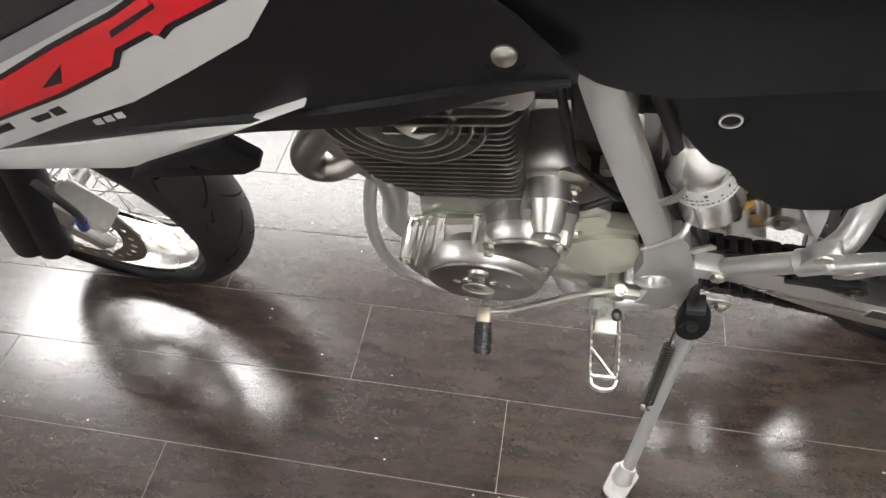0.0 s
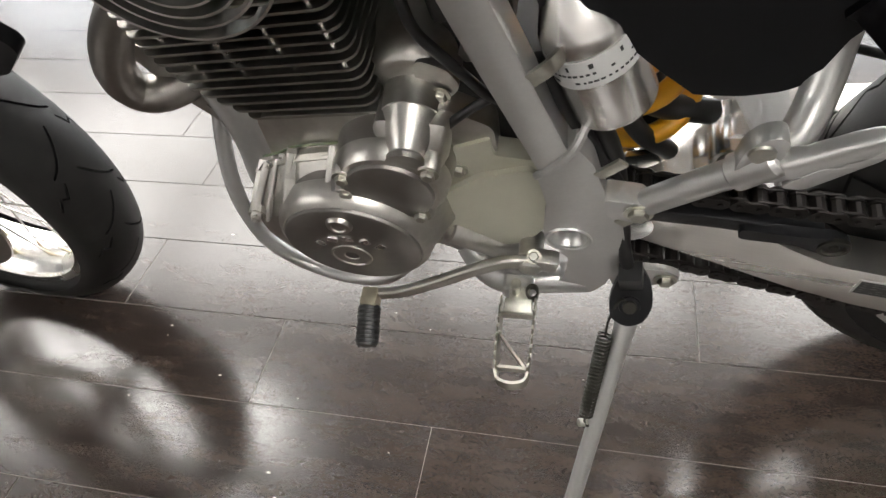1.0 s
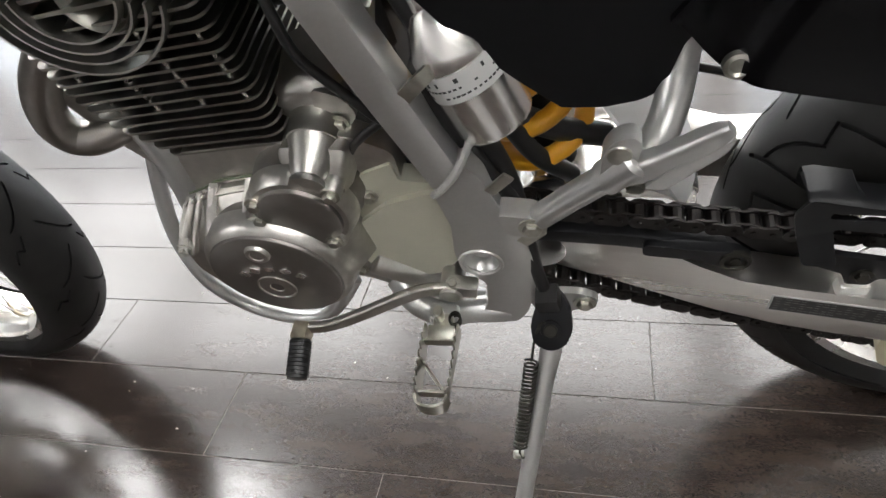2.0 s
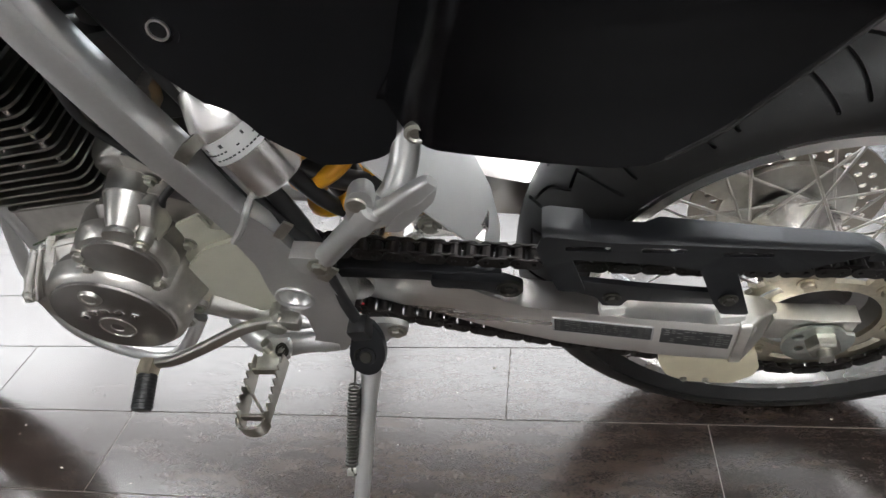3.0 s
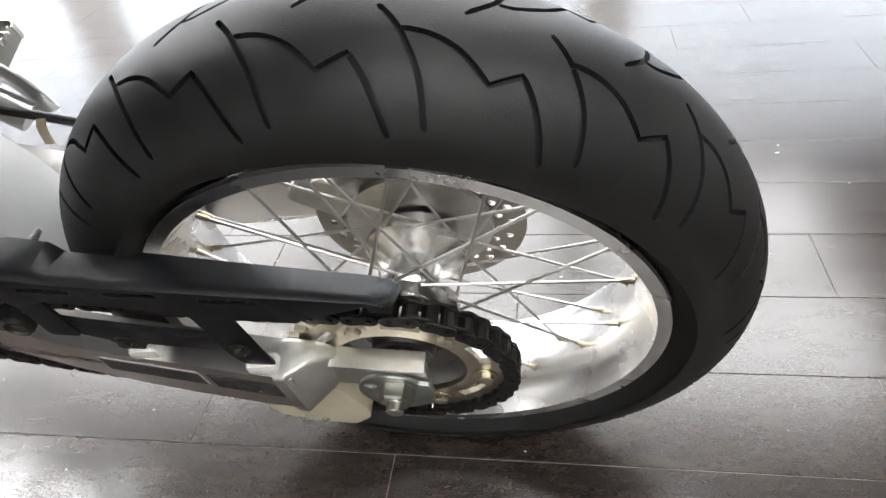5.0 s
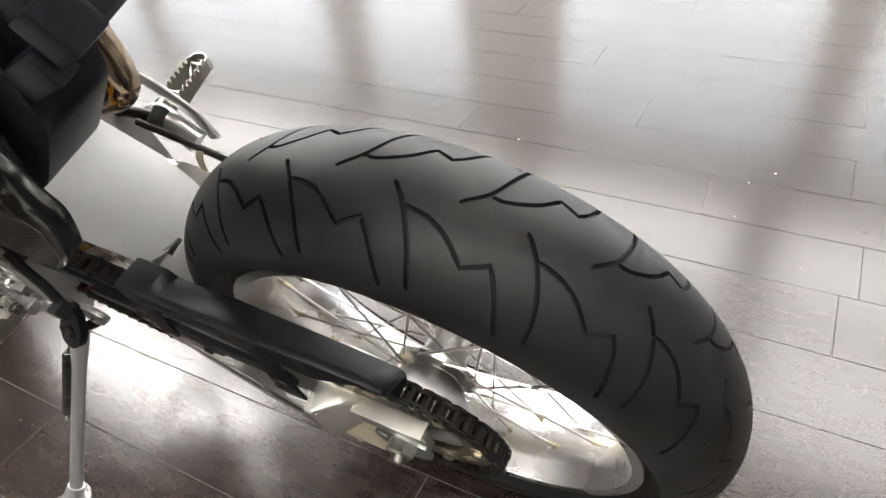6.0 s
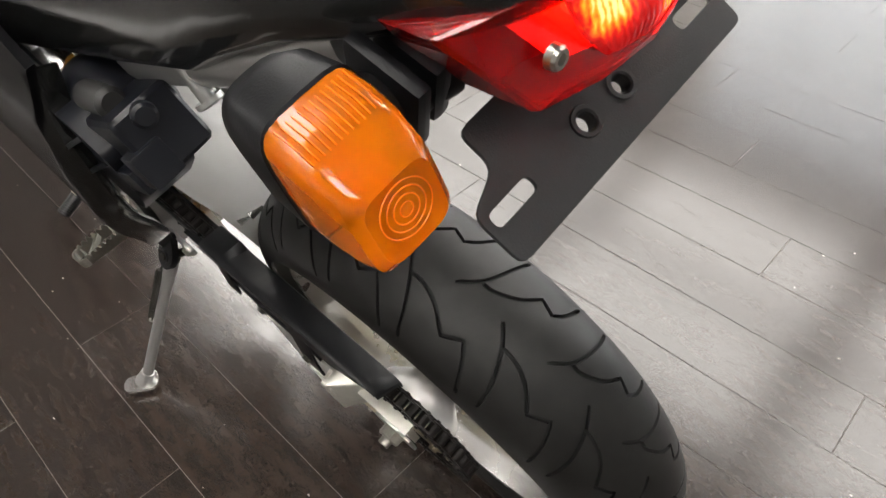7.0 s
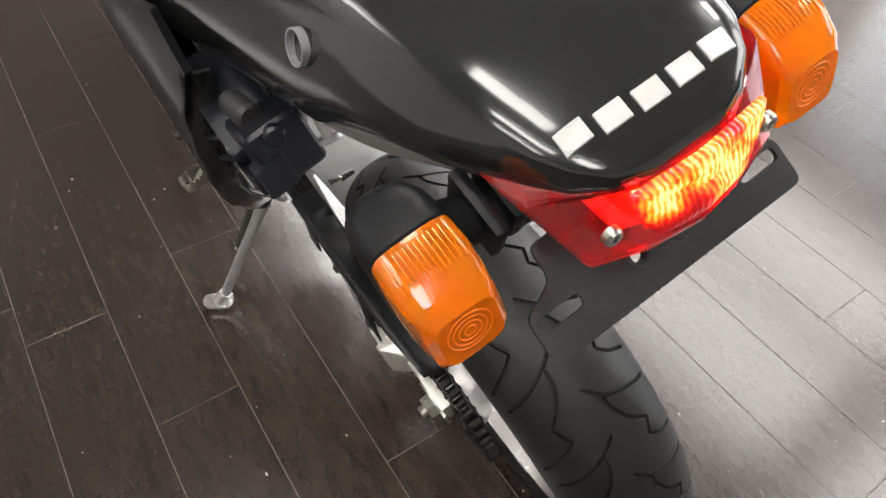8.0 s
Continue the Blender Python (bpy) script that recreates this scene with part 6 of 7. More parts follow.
def build_tail_cowl():
    rings = []
    for x, w, wl, zb, zt in COWL:
        half = [(wl - 0.012, zb - 0.008), (wl - 0.004, zb - 0.004), (wl, zb)]
        for k in (0.06, 0.16, 0.3, 0.5, 0.7, 0.85, 0.94):
            half.append((wl + (w - wl) * k + min(0.011, max(0.002, 0.011 - 0.16 * (x - 0.17))) * math.sin(math.pi * k), zb + (cowl_top(x, 1.0) - zb) * k))
        half += [(w * u, cowl_top(x, u)) for u in (1.0, 0.985, 0.96, 0.92, 0.86, 0.78, 0.65, 0.5, 0.3, 0.0)]
        rings.append([Vector((x, 0.004 - y, z)) for y, z in half] + [Vector((x, 0.004 + y, z)) for y, z in reversed(half[:-1])])
    bm = bmesh.new()
    loft(bm, rings)
    c = part("tail_cowl", bm, GLOSS_BLACK, bike, "glossy black tail cowl with a white mark", angle=50)
    # five pale plain shapes across the tail where the maker's mark stands
    for i in range(5):
        bm = bmesh.new()
        y0 = -0.0355 + 0.0160 * i
        x0, w, h = 0.2270 + 0.0006 * i + 0.0022 * math.sin(math.pi * i / 4), 0.0118, 0.0078
        rings = []
        for lift in (-0.0004, 0.0010):
            ring = [(x0 + h * k / 3, y0) for k in range(4)] + [(x0 + h, y0 + w * k / 3) for k in (1, 2)] + [(x0 + h * (3 - k) / 3, y0 + w) for k in range(4)] + [(x0, y0 + w * k / 3) for k in (2, 1)]
            rings.append([Vector((x, y, cowl_top(x, abs(y - 0.004) / lerp([(p[0], p[1]) for p in COWL], x)) + lift)) for x, y in ring])
        loft(bm, rings)
        part("tail_mark", bm, WHITE_DECAL, c, "plain white shape", smooth=False)
    # thin raised ring on the flank
    bm = bmesh.new()
    lathe(bm, (0.078, -0.0752, 0.966), (0, -1, 0.50), [(-0.004, 0.0095), (0.0006, 0.0095), (0.0006, 0.0086), (-0.004, 0.0086)], 28, closed=True)
    part("flank_ring", bm, GREY_DECAL, c, "thin grey ring on the cowl side")
    bm = bmesh.new()
    sweep(bm, smooth_path([(-0.10, -0.085, 0.855), (-0.02, -0.080, 0.885), (0.06, -0.072, 0.912), (0.14, -0.060, 0.940), (0.20, -0.045, 0.965)], 6), ring_section(0.014, 14), scale=None)
    placed(part("tail_rail", bm, FRAME_SILVER, bike, "silver tail rail under the cowl"), -0.040, 0.006, -0.030)
    bm = bmesh.new()
    cyl(bm, (0.033, -0.073, 0.908), (0.050, -0.0755, 0.874), 0.0048, seg=14)
    lathe(bm, (0.049, -0.0755, 0.8765), (0.5, -0.05, -0.86), [(0, 0.0085), (0.003, 0.0085), (0.004, 0.007), (0.004, 0)], 16)
    part("luggage_hook", bm, FRAME_SILVER, bike, "small silver hook with round end")
    bm = bmesh.new()
    box(bm, (0.155, 0.004, 0.937), (0.15, 0.070, 0.030), (0, -13, 0), 0.008)
    part("tail_underside", bm, BLACK_PLASTIC, bike)
    return c


build_tail_cowl()


def build_airbox():
    """Rounded blue-black bowl behind the side panel, with a squarer outlet end, lug and clips."""
    bm = bmesh.new()
    turn = Matrix.Rotation(radians(-38), 4, "Y")
    bmesh.ops.create_uvsphere(bm, u_segments=40, v_segments=24, radius=1.0, matrix=Matrix.Translation((-0.085, -0.098, 0.812)) @ turn @ Matrix.Diagonal((0.074, 0.038, 0.046, 1)))
    a = part("airbox", bm, AIRBOX, bike, "blue-black plastic airbox behind the side panel")
    bm = bmesh.new()
    box(bm, (-0.016, -0.103, 0.843), (0.080, 0.042, 0.044), (0, -22, 5), 0.007, 3)
    part("outlet_box", bm, AIRBOX, a)
    bm = bmesh.new()
    box(bm, (0.020, -0.116, 0.846), (0.020, 0.022, 0.024), (0, -22, 5), 0.003)
    box(bm, (-0.006, -0.125, 0.826), (0.034, 0.014, 0.018), (0, -22, 5), 0.003)
    part("latch", bm, AIRBOX, a)
    bm = bmesh.new()
    cyl(bm, (-0.042, -0.112, 0.866), (-0.008, -0.108, 0.872), 0.0095, seg=18, bevel=0.003)
    part("outlet_stub", bm, DARK_METAL, a, "dark rubber stub")
    bm = bmesh.new()
    cyl(bm, (0.008, -0.101, 0.868), (0.022, -0.103, 0.873), 0.0075, seg=18, bevel=0.002)
    part("knob", bm, AIRBOX, a)
    bm = bmesh.new()
    plate(bm, rounded([(-0.010, 0.848), (-0.030, 0.790), (-0.094, 0.732), (-0.142, 0.703), (-0.189, 0.685), (-0.274, 0.697), (-0.274, 0.757), (-0.120, 0.840), (-0.050, 0.862)], 0.012, 4), [], -0.133, -0.087, 0.007)
    part("filter_case", bm, AIRBOX, a)
    bm = bmesh.new()
    for dz in (-0.012, 0.012):
        sweep(bm, smooth_path([(-0.100, -0.1405, 0.800 + dz), (-0.070, -0.1425, 0.818 + dz), (-0.030, -0.132, 0.842 + dz)], 6), [(-0.0015, -0.002), (0.0015, -0.002), (0.0015, 0.002), (-0.0015, 0.002)], up=(0, -1, 0))
    part("rib", bm, AIRBOX, a)
    return a


build_airbox()


# ---- tail lights, plate bracket ----
LIT_LENS = lit_lens("lit_tail_lens", (((0.263, 0.020, 0.960), 0.027), ((0.263, -0.012, 0.970), 0.023), ((0.262, 0.007, 0.974), 0.024), ((0.258, 0.034, 0.970), 0.019)))


def build_tail_light():
    bm = bmesh.new()
    box(bm, (0.221, 0.0045, 0.958), (0.020, 0.094, 0.030), (0, -16, 0), 0.006)
    t = part("tail_light", bm, BLACK_PLASTIC, bike, "lit red tail light with yellow glow and two screws")

    def ring(k, d):
        """Faceted outline, bowed to the rear in its middle; k: size, d: distance to the rear."""
        out = []
        for y, z, x in ((-0.060, 0.012, -0.022), (-0.0475, -0.016, 0.0), (-0.024, -0.0185, 0.007), (0.0, -0.0195, 0.010), (0.024, -0.0185, 0.007), (0.0475, -0.016, 0.0), (0.060, 0.012, -0.022), (0.046, 0.014, -0.012), (0.024, 0.016, 0.001), (0.0, 0.017, 0.005), (-0.024, 0.016, 0.001), (-0.046, 0.014, -0.012)):
            out.append(Vector((0.2495 + x * k + d - 0.10 * z, 0.0045 + y * k, 0.9605 + z * k)))
        return out
    bm = bmesh.new()
    loft(bm, [ring(1.02, -0.026), ring(1.0, 0.0), ring(0.97, 0.003), ring(0.80, 0.0055), ring(0.5, 0.0065), ring(0.5, 0.0045), ring(0.78, 0.0035), ring(0.94, 0.0010), ring(0.97, -0.002), ring(0.99, -0.026)], caps=False)
    vs = list(bm.verts)
    n = 12
    bm.faces.new(vs[4 * n : 5 * n])
    bm.faces.new(vs[5 * n : 6 * n][::-1])
    part("lens", bm, RED_LENS, t, "clear red faceted lens", angle=20)
    bm = bmesh.new()
    loft(bm, [ring(0.66, -0.004), ring(0.50, -0.012)], caps=False)
    vs = list(bm.verts)
    bm.faces.new(vs[12:24])
    part("reflector", bm, REFLECTOR, t)
    # lit middle of the lens, between the screws
    bm = bmesh.new()
    ol = rounded([(-0.030, 0.0145), (-0.026, 0.0), (-0.020, -0.0125), (0.0, -0.0165), (0.026, -0.0145), (0.034, 0.0), (0.038, 0.0135), (0.0, 0.0165)], 0.003, 3)
    rings = []
    for k, d in ((1.0, 0.002), (1.0, 0.0045), (0.93, 0.0065), (0.6, 0.0085), (0.2, 0.0092)):
        rings.append([Vector((0.2495 + d + 0.006 * (1 - (abs(y) / 0.04) ** 2) - 0.10 * z, 0.0045 + y * k + 0.003 * (1 - k), 0.9605 + z * k + 0.003 * (1 - k))) for y, z in ol])
    loft(bm, rings)
    part("lit_lens", bm, LIT_LENS, t, "glowing yellow ribbed middle of the lens", angle=25)
    for y in (-0.012, 0.024):
        bm = bmesh.new()
        bmesh.ops.create_uvsphere(bm, u_segments=14, v_segments=10, radius=0.0055, matrix=Matrix.Translation((0.2435, y, 0.9625)))
        part("bulb", bm, BULB_GLOW, t, "glowing bulb")
    screw = cap_bolt_mesh(0.0042, 0.004, ZINC)
    for y in (-0.0335, 0.0430):
        piece("screw", screw, t, at(0.2535, y, 0.9607, 0, -14, 90))
    return t


build_tail_light()


def build_indicator(side, yc, drop):
    """Wedge-shaped lens at the rear of a rounded black housing, on a rubber stalk."""
    root = new("indicator")
    root.parent = bike
    tagged(root, "amber turn indicator with black housing")

    def ring(x, z0, z1, half, k=0.42, m=32, lean=0.0):
        r = []
        for i in range(m):
            a = 2 * math.pi * i / m
            ca, sa = math.cos(a), math.sin(a)
            z = (z0 + z1) / 2 + (z1 - z0) / 2 * abs(sa) ** k * (1 if sa > 0 else -1)
            r.append(Vector((x - lean * (z - (z0 + z1) / 2), yc + half * abs(ca) ** k * (1 if ca > 0 else -1), z - drop)))
        return r
    bm = bmesh.new()
    loft(bm, [ring(0.176, 0.946, 0.960, 0.006, 1.0), ring(0.179, 0.940, 0.967, 0.011, 0.85), ring(0.187, 0.932, 0.975, 0.0165, 0.65), ring(0.198, 0.927, 0.979, 0.0188, 0.5), ring(0.2150, 0.9255, 0.9795, 0.0195, 0.45), ring(0.2158, 0.9265, 0.9785, 0.0185, 0.45), ring(0.206, 0.930, 0.975, 0.0165, 0.5)])
    part("housing", bm, BLACK_PLASTIC, root, "black plastic housing", angle=45)
    bm = bmesh.new()
    outer = [(0.2150, 0.9265, 0.9785, 0.0186, 0.40, 0.0), (0.2260, 0.9265, 0.9755, 0.0186, 0.36, 0.05), (0.2350, 0.9275, 0.9715, 0.0180, 0.34, 0.14), (0.2425, 0.9295, 0.9650, 0.0168, 0.34, 0.16), (0.2462, 0.9330, 0.9600, 0.0135, 0.42, 0.14)]
    loft(bm, [ring(x, a, b, h, k, 32, ln) for x, a, b, h, k, ln in outer])
    part("lens", bm, AMBER, root, "ribbed amber lens", angle=24)
    bm = bmesh.new()
    loft(bm, [ring(0.2165, 0.929, 0.976, 0.0165, 0.42), ring(0.209, 0.938, 0.967, 0.010, 0.6), ring(0.208, 0.950, 0.955, 0.002, 1.0)])
    part("reflector", bm, REFLECTOR, root)
    o = Vector((0.2458, yc, 0.9500 - drop))
    bm = bmesh.new()
    lathe(bm, o + Vector((-0.030, 0, 0.0)), (1, 0, 0), [(-0.006, 0.006), (0.006, 0.006), (0.008, 0.0085), (0.016, 0.0085), (0.020, 0.005), (0.021, 0)], 18)
    part("bulb", bm, AMBER, root)
    bm = bmesh.new()
    n = Vector((1, 0, 0.14)).normalized()
    u, v = Vector((0, 1, 0)), Vector((-0.14, 0, 1)).normalized()
    for r in (0.0025, 0.005, 0.0075, 0.010):
        q = [o + n * 0.0001 + (u * math.cos(k) + v * math.sin(k)) * r - Vector((0, 0, 0.002)) for k in [2 * math.pi * i / 28 for i in range(28)]]
        sweep(bm, q, ring_section(0.00035, 6), closed=True, up=n)
    for i in range(13):
        y = yc - 0.0132 + 0.0022 * i
        sweep(bm, [(0.2185, y, 0.9780 - drop), (0.2265, y, 0.9758 - drop), (0.2325, y, 0.9726 - drop)], [(-0.0003, -0.0005), (0.0003, -0.0005), (0.0002, 0.0), (-0.0002, 0.0)])
    tagged(part("lens_rib", bm, AMBER_RIB, root), kind="stuff")
    bm = bmesh.new()
    a, b = Vector((0.200, yc - side * 0.014, 0.949 - drop)), Vector((0.206, 0.004 + side * 0.040, 0.938))
    tube(bm, [a, (a + b) / 2 + Vector((0.0, 0, -0.002)), b], 0.0115, 14, 5)
    m = a + (b - a) * 0.45
    box(bm, m, (0.034, 0.007, 0.034), (0, 20, 0), 0.003)
    box(bm, m + Vector((0, -side * 0.012, 0)), (0.030, 0.009, 0.030), (0, 20, 0), 0.004)
    part("stalk", bm, BLACK_PLASTIC, root, "black rubber stalk")
    return root


build_indicator(-1, -0.0937, 0.0)
build_indicator(1, 0.0855, 0.006)


def build_plate_bracket():
    o = Vector((0.2770, 0.001, 0.9195))
    d = Vector((0.033, 0, -0.022)).normalized()
    bm = bmesh.new()
    poly = [(-0.052, 0.030), (-0.052, 0.012), (-0.0715, 0.004), (-0.0715, -0.021), (0.0765, -0.021), (0.0765, 0.004), (0.056, 0.012), (0.056, 0.030)]
    holes = [rounded([(0.0025 + s * 0.059 - 0.0115, -0.006), (0.0025 + s * 0.059 + 0.0115, -0.006), (0.0025 + s * 0.059 + 0.0115, 0.001), (0.0025 + s * 0.059 - 0.0115, 0.001)], 0.0034, 4) for s in (-1, 1)]
    holes += [circle((x, -0.004 + 0.002), 0.0042, 18) for x in (-0.0115, 0.0115)]
    n = Vector((0.022, 0, 0.033)).normalized()
    plate(bm, rounded(poly, 0.005, 3), holes, -0.0015, 0.0015, 0.0005, place=lambda x, y, z: tuple(o + Vector((0, x, 0)) - d * z + n * y))
    b = placed(part("plate_bracket", bm, PLATE_PLASTIC, bike, "empty dark plastic number plate bracket"), *TAIL)
    for x in (-0.0115, 0.0115):
        bm = bmesh.new()
        q = o + Vector((0, x, 0)) + d * 0.002
        lathe(bm, q, n, [(-0.006, 0.0042), (0.0016, 0.0042), (0.0024, 0.0050), (0.0024, 0.0066), (0.0012, 0.0072), (-0.006, 0.0066)], 20, closed=True)
        part("hole_collar", bm, PLATE_PLASTIC, b)
    return b


build_plate_bracket()


# ---- right side: exhaust, peg, pedal, caliper ----
bm = bmesh.new()
tube(bm, [(-0.62, 0.085, 0.52), (-0.52, 0.10, 0.515), (-0.455, 0.105, 0.530), (-0.428, 0.110, 0.560), (-0.430, 0.118, 0.62), (-0.42, 0.125, 0.72), (-0.36, 0.13, 0.80)], 0.0215, 24, 10)
ex = placed(part("exhaust_pipe", bm, CHROME, bike, "bronzed chrome exhaust pipe with a clamp band"), 0.007, -0.0045, -0.0136)
for z, r in ((0.585, 0.0225), (0.625, 0.0225)):
    bm = bmesh.new()
    lathe(bm, (-0.4305, 0.1145, z), (0, 0.12, 1), [(-0.0015, r), (0.0015, r + 0.0006), (0.003, r)], 28)
    part("weld_ring", bm, CHROME, ex)
build_footpeg("footpeg", "serrated zinc-plated folding footpeg", pose(-0.489, 0.1605, 0.4184, -4, 0, 178), ZINC)
bm = bmesh.new()
tube(bm, [(-0.415, 0.130, 0.425), (-0.455, 0.135, 0.455), (-0.50, 0.150, 0.440), (-0.56, 0.155, 0.40)], 0.016, 14)
placed(part("peg_mount", bm, FRAME_SILVER, frame_root), 0.011, -0.0045, -0.0116)
bm = bmesh.new()
sweep(bm, smooth_path([(-0.405, 0.150, 0.415), (-0.42, 0.152, 0.455), (-0.455, 0.150, 0.500), (-0.50, 0.15, 0.53)], 6), rounded([(-0.012, -0.0022), (0.012, -0.0022), (0.012, 0.0022), (-0.012, 0.0022)], 0.002, 2), up=(0, 1, 0))
placed(part("heel_guard", bm, FRAME_SILVER, bike, "silver heel guard plate"), 0.011, -0.0045, -0.0116)
bm = bmesh.new()
cyl(bm, (-0.452, 0.108, 0.462), (-0.452, 0.140, 0.472), 0.011, seg=18, bevel=0.002)
tube(bm, [(-0.452, 0.125, 0.468), (-0.50, 0.118, 0.478), (-0.55, 0.11, 0.465)], 0.008, 12)
placed(part("brake_master", bm, BLACK_HOSE, bike, "black rear brake master cylinder"), 0.009, -0.0045, -0.012)
bm = bmesh.new()
box(bm, (-0.085, 0.074, 0.365), (0.060, 0.044, 0.050), (0, 35, 0), 0.010, 3)
cyl(bm, (-0.075, 0.045, 0.385), (-0.075, 0.100, 0.385), 0.014, seg=18, bevel=0.002)
part("brake_caliper", bm, CAST, bike, "grey rear brake caliper over the disc")


# ---- front end ----
FRONT = pose(-1.4130, -0.0130, 0.2920, -6.49, 0, -5.82)
F1 = [(0, 6), (4, -6), (8, -22), (10, -36)]
F2 = [(12, -30), (16, -40), (15, -48), (19, -58)]
FRONT_LINES = [fine_line(F1), dense(F2, 3), shift(fine_line([(a, -b) for a, b in F1]), 11.25), shift(dense([(a, -b) for a, b in F2], 3), 11.25)]


def build_front_wheel():
    hub = bmesh.new()
    lathe(hub, (0, 0, 0), (0, 1, 0), [(-0.05, 0), (-0.05, 0.018), (-0.034, 0.020), (-0.032, 0.036), (-0.027, 0.037), (-0.022, 0.02), (0.022, 0.02), (0.027, 0.037), (0.032, 0.036), (0.034, 0.02), (0.05, 0.018), (0.05, 0)], 40)
    w = part("front_wheel", hub, ALU, bike, "spoked front wheel with black tyre")
    w.matrix_basis = FRONT
    build_tyre(w, Vector((0, 0, 0)), 0.2935, 0.058, 0.231, 0.046, FRONT_LINES, 16, "black front tyre with zigzag grooves", 0.004, 150)
    build_rim(w, Vector((0, 0, 0)), 0.044, 0.2335, 0.213)
    build_spokes(w, Vector((0, 0, 0)), ((-0.030, 0.033), (0.030, 0.033)), 0.2095, 0.012, phase=0.05)
    bm = bmesh.new()
    holes = [circle((0, 0), 0.11, 48)] + [circle((0.128 * math.cos(k), 0.128 * math.sin(k)), 0.005, 10) for k in [2 * math.pi * i / 28 for i in range(28)]]
    plate(bm, circle((0, 0), 0.148, 72), holes, -0.068, -0.064)
    part("brake_disc", bm, DISC_STEEL, w, "drilled front brake disc", smooth=False)
    bm = bmesh.new()
    for i in range(6):
        k = math.pi * i / 3
        sweep(bm, [(0.03 * math.cos(k), -0.05, 0.03 * math.sin(k)), (0.112 * math.cos(k), -0.066, 0.112 * math.sin(k))], [(-0.007, -0.0025), (0.007, -0.0025), (0.007, 0.0025), (-0.007, 0.0025)])
    part("disc_carrier", bm, ALU, w)
    return w


front_wheel = build_front_wheel()


def build_fork():
    M = FRONT
    root = new("front_fork")
    root.parent = bike
    root.matrix_basis = M
    tagged(root, "black telescopic front fork with plastic guard")
    rake = radians(27)
    d = Vector((math.sin(rake), 0, math.cos(rake)))
    for s in (-1, 1):
        bm = bmesh.new()
        a = Vector((0.01, s * 0.098, -0.01))
        cyl(bm, a - d * 0.03, a + d * 0.42, 0.029, 0.027, seg=24, bevel=0.004)
        part("slider", bm, BLACK_PLASTIC, root)
        bm = bmesh.new()
        cyl(bm, a + d * 0.41, a + d * 0.72, 0.0215, seg=20)
        part("fork_tube", bm, ALU_POLISHED, root)
    bm = bmesh.new()
    cyl(bm, (0, -0.118, 0), (0, 0.118, 0), 0.010, seg=16)
    part("axle", bm, ZINC, root)
    bm = bmesh.new()
    rows = []
    for k in range(8):
        p = Vector((-0.012, -0.098, 0)) + d * (-0.02 + 0.045 * k)
        rows.append([p + Vector((0.040 * math.cos(q), 0.040 * math.sin(q), 0)) for q in [math.pi * (0.95 + 1.1 * i / 10) for i in range(11)]])
    back = [[p + Vector((0.0, 0.003, 0)) for p in r] for r in rows]
    loft(bm, [r + list(reversed(b)) for r, b in zip(rows, back)])
    part("fork_guard", bm, BLACK_PLASTIC, root, "black plastic fork guard")
    bm = bmesh.new()
    box(bm, (0.105, -0.078, 0.075), (0.065, 0.045, 0.085), (0, -35, 0), 0.010, 3)
    box(bm, (0.125, -0.102, 0.050), (0.036, 0.018, 0.060), (0, -35, 0), 0.008, 3)
    cal = part("front_caliper", bm, CAST, root, "cast metal front brake caliper")
    bm = bmesh.new()
    tube(bm, [(0.135, -0.105, 0.085), (0.165, -0.112, 0.14), (0.15, -0.11, 0.20), (0.11, -0.10, 0.26), (0.08, -0.11, 0.34)], 0.0055, 10)
    part("brake_hose", bm, BLACK_HOSE, root)
    bm = bmesh.new()
    cyl(bm, (0.134, -0.105, 0.080), (0.150, -0.108, 0.110), 0.0075, seg=14, bevel=0.001)
    part("hose_fitting", bm, BLUE_METAL, root, "blue anodised hose fitting")
    return root


build_fork()


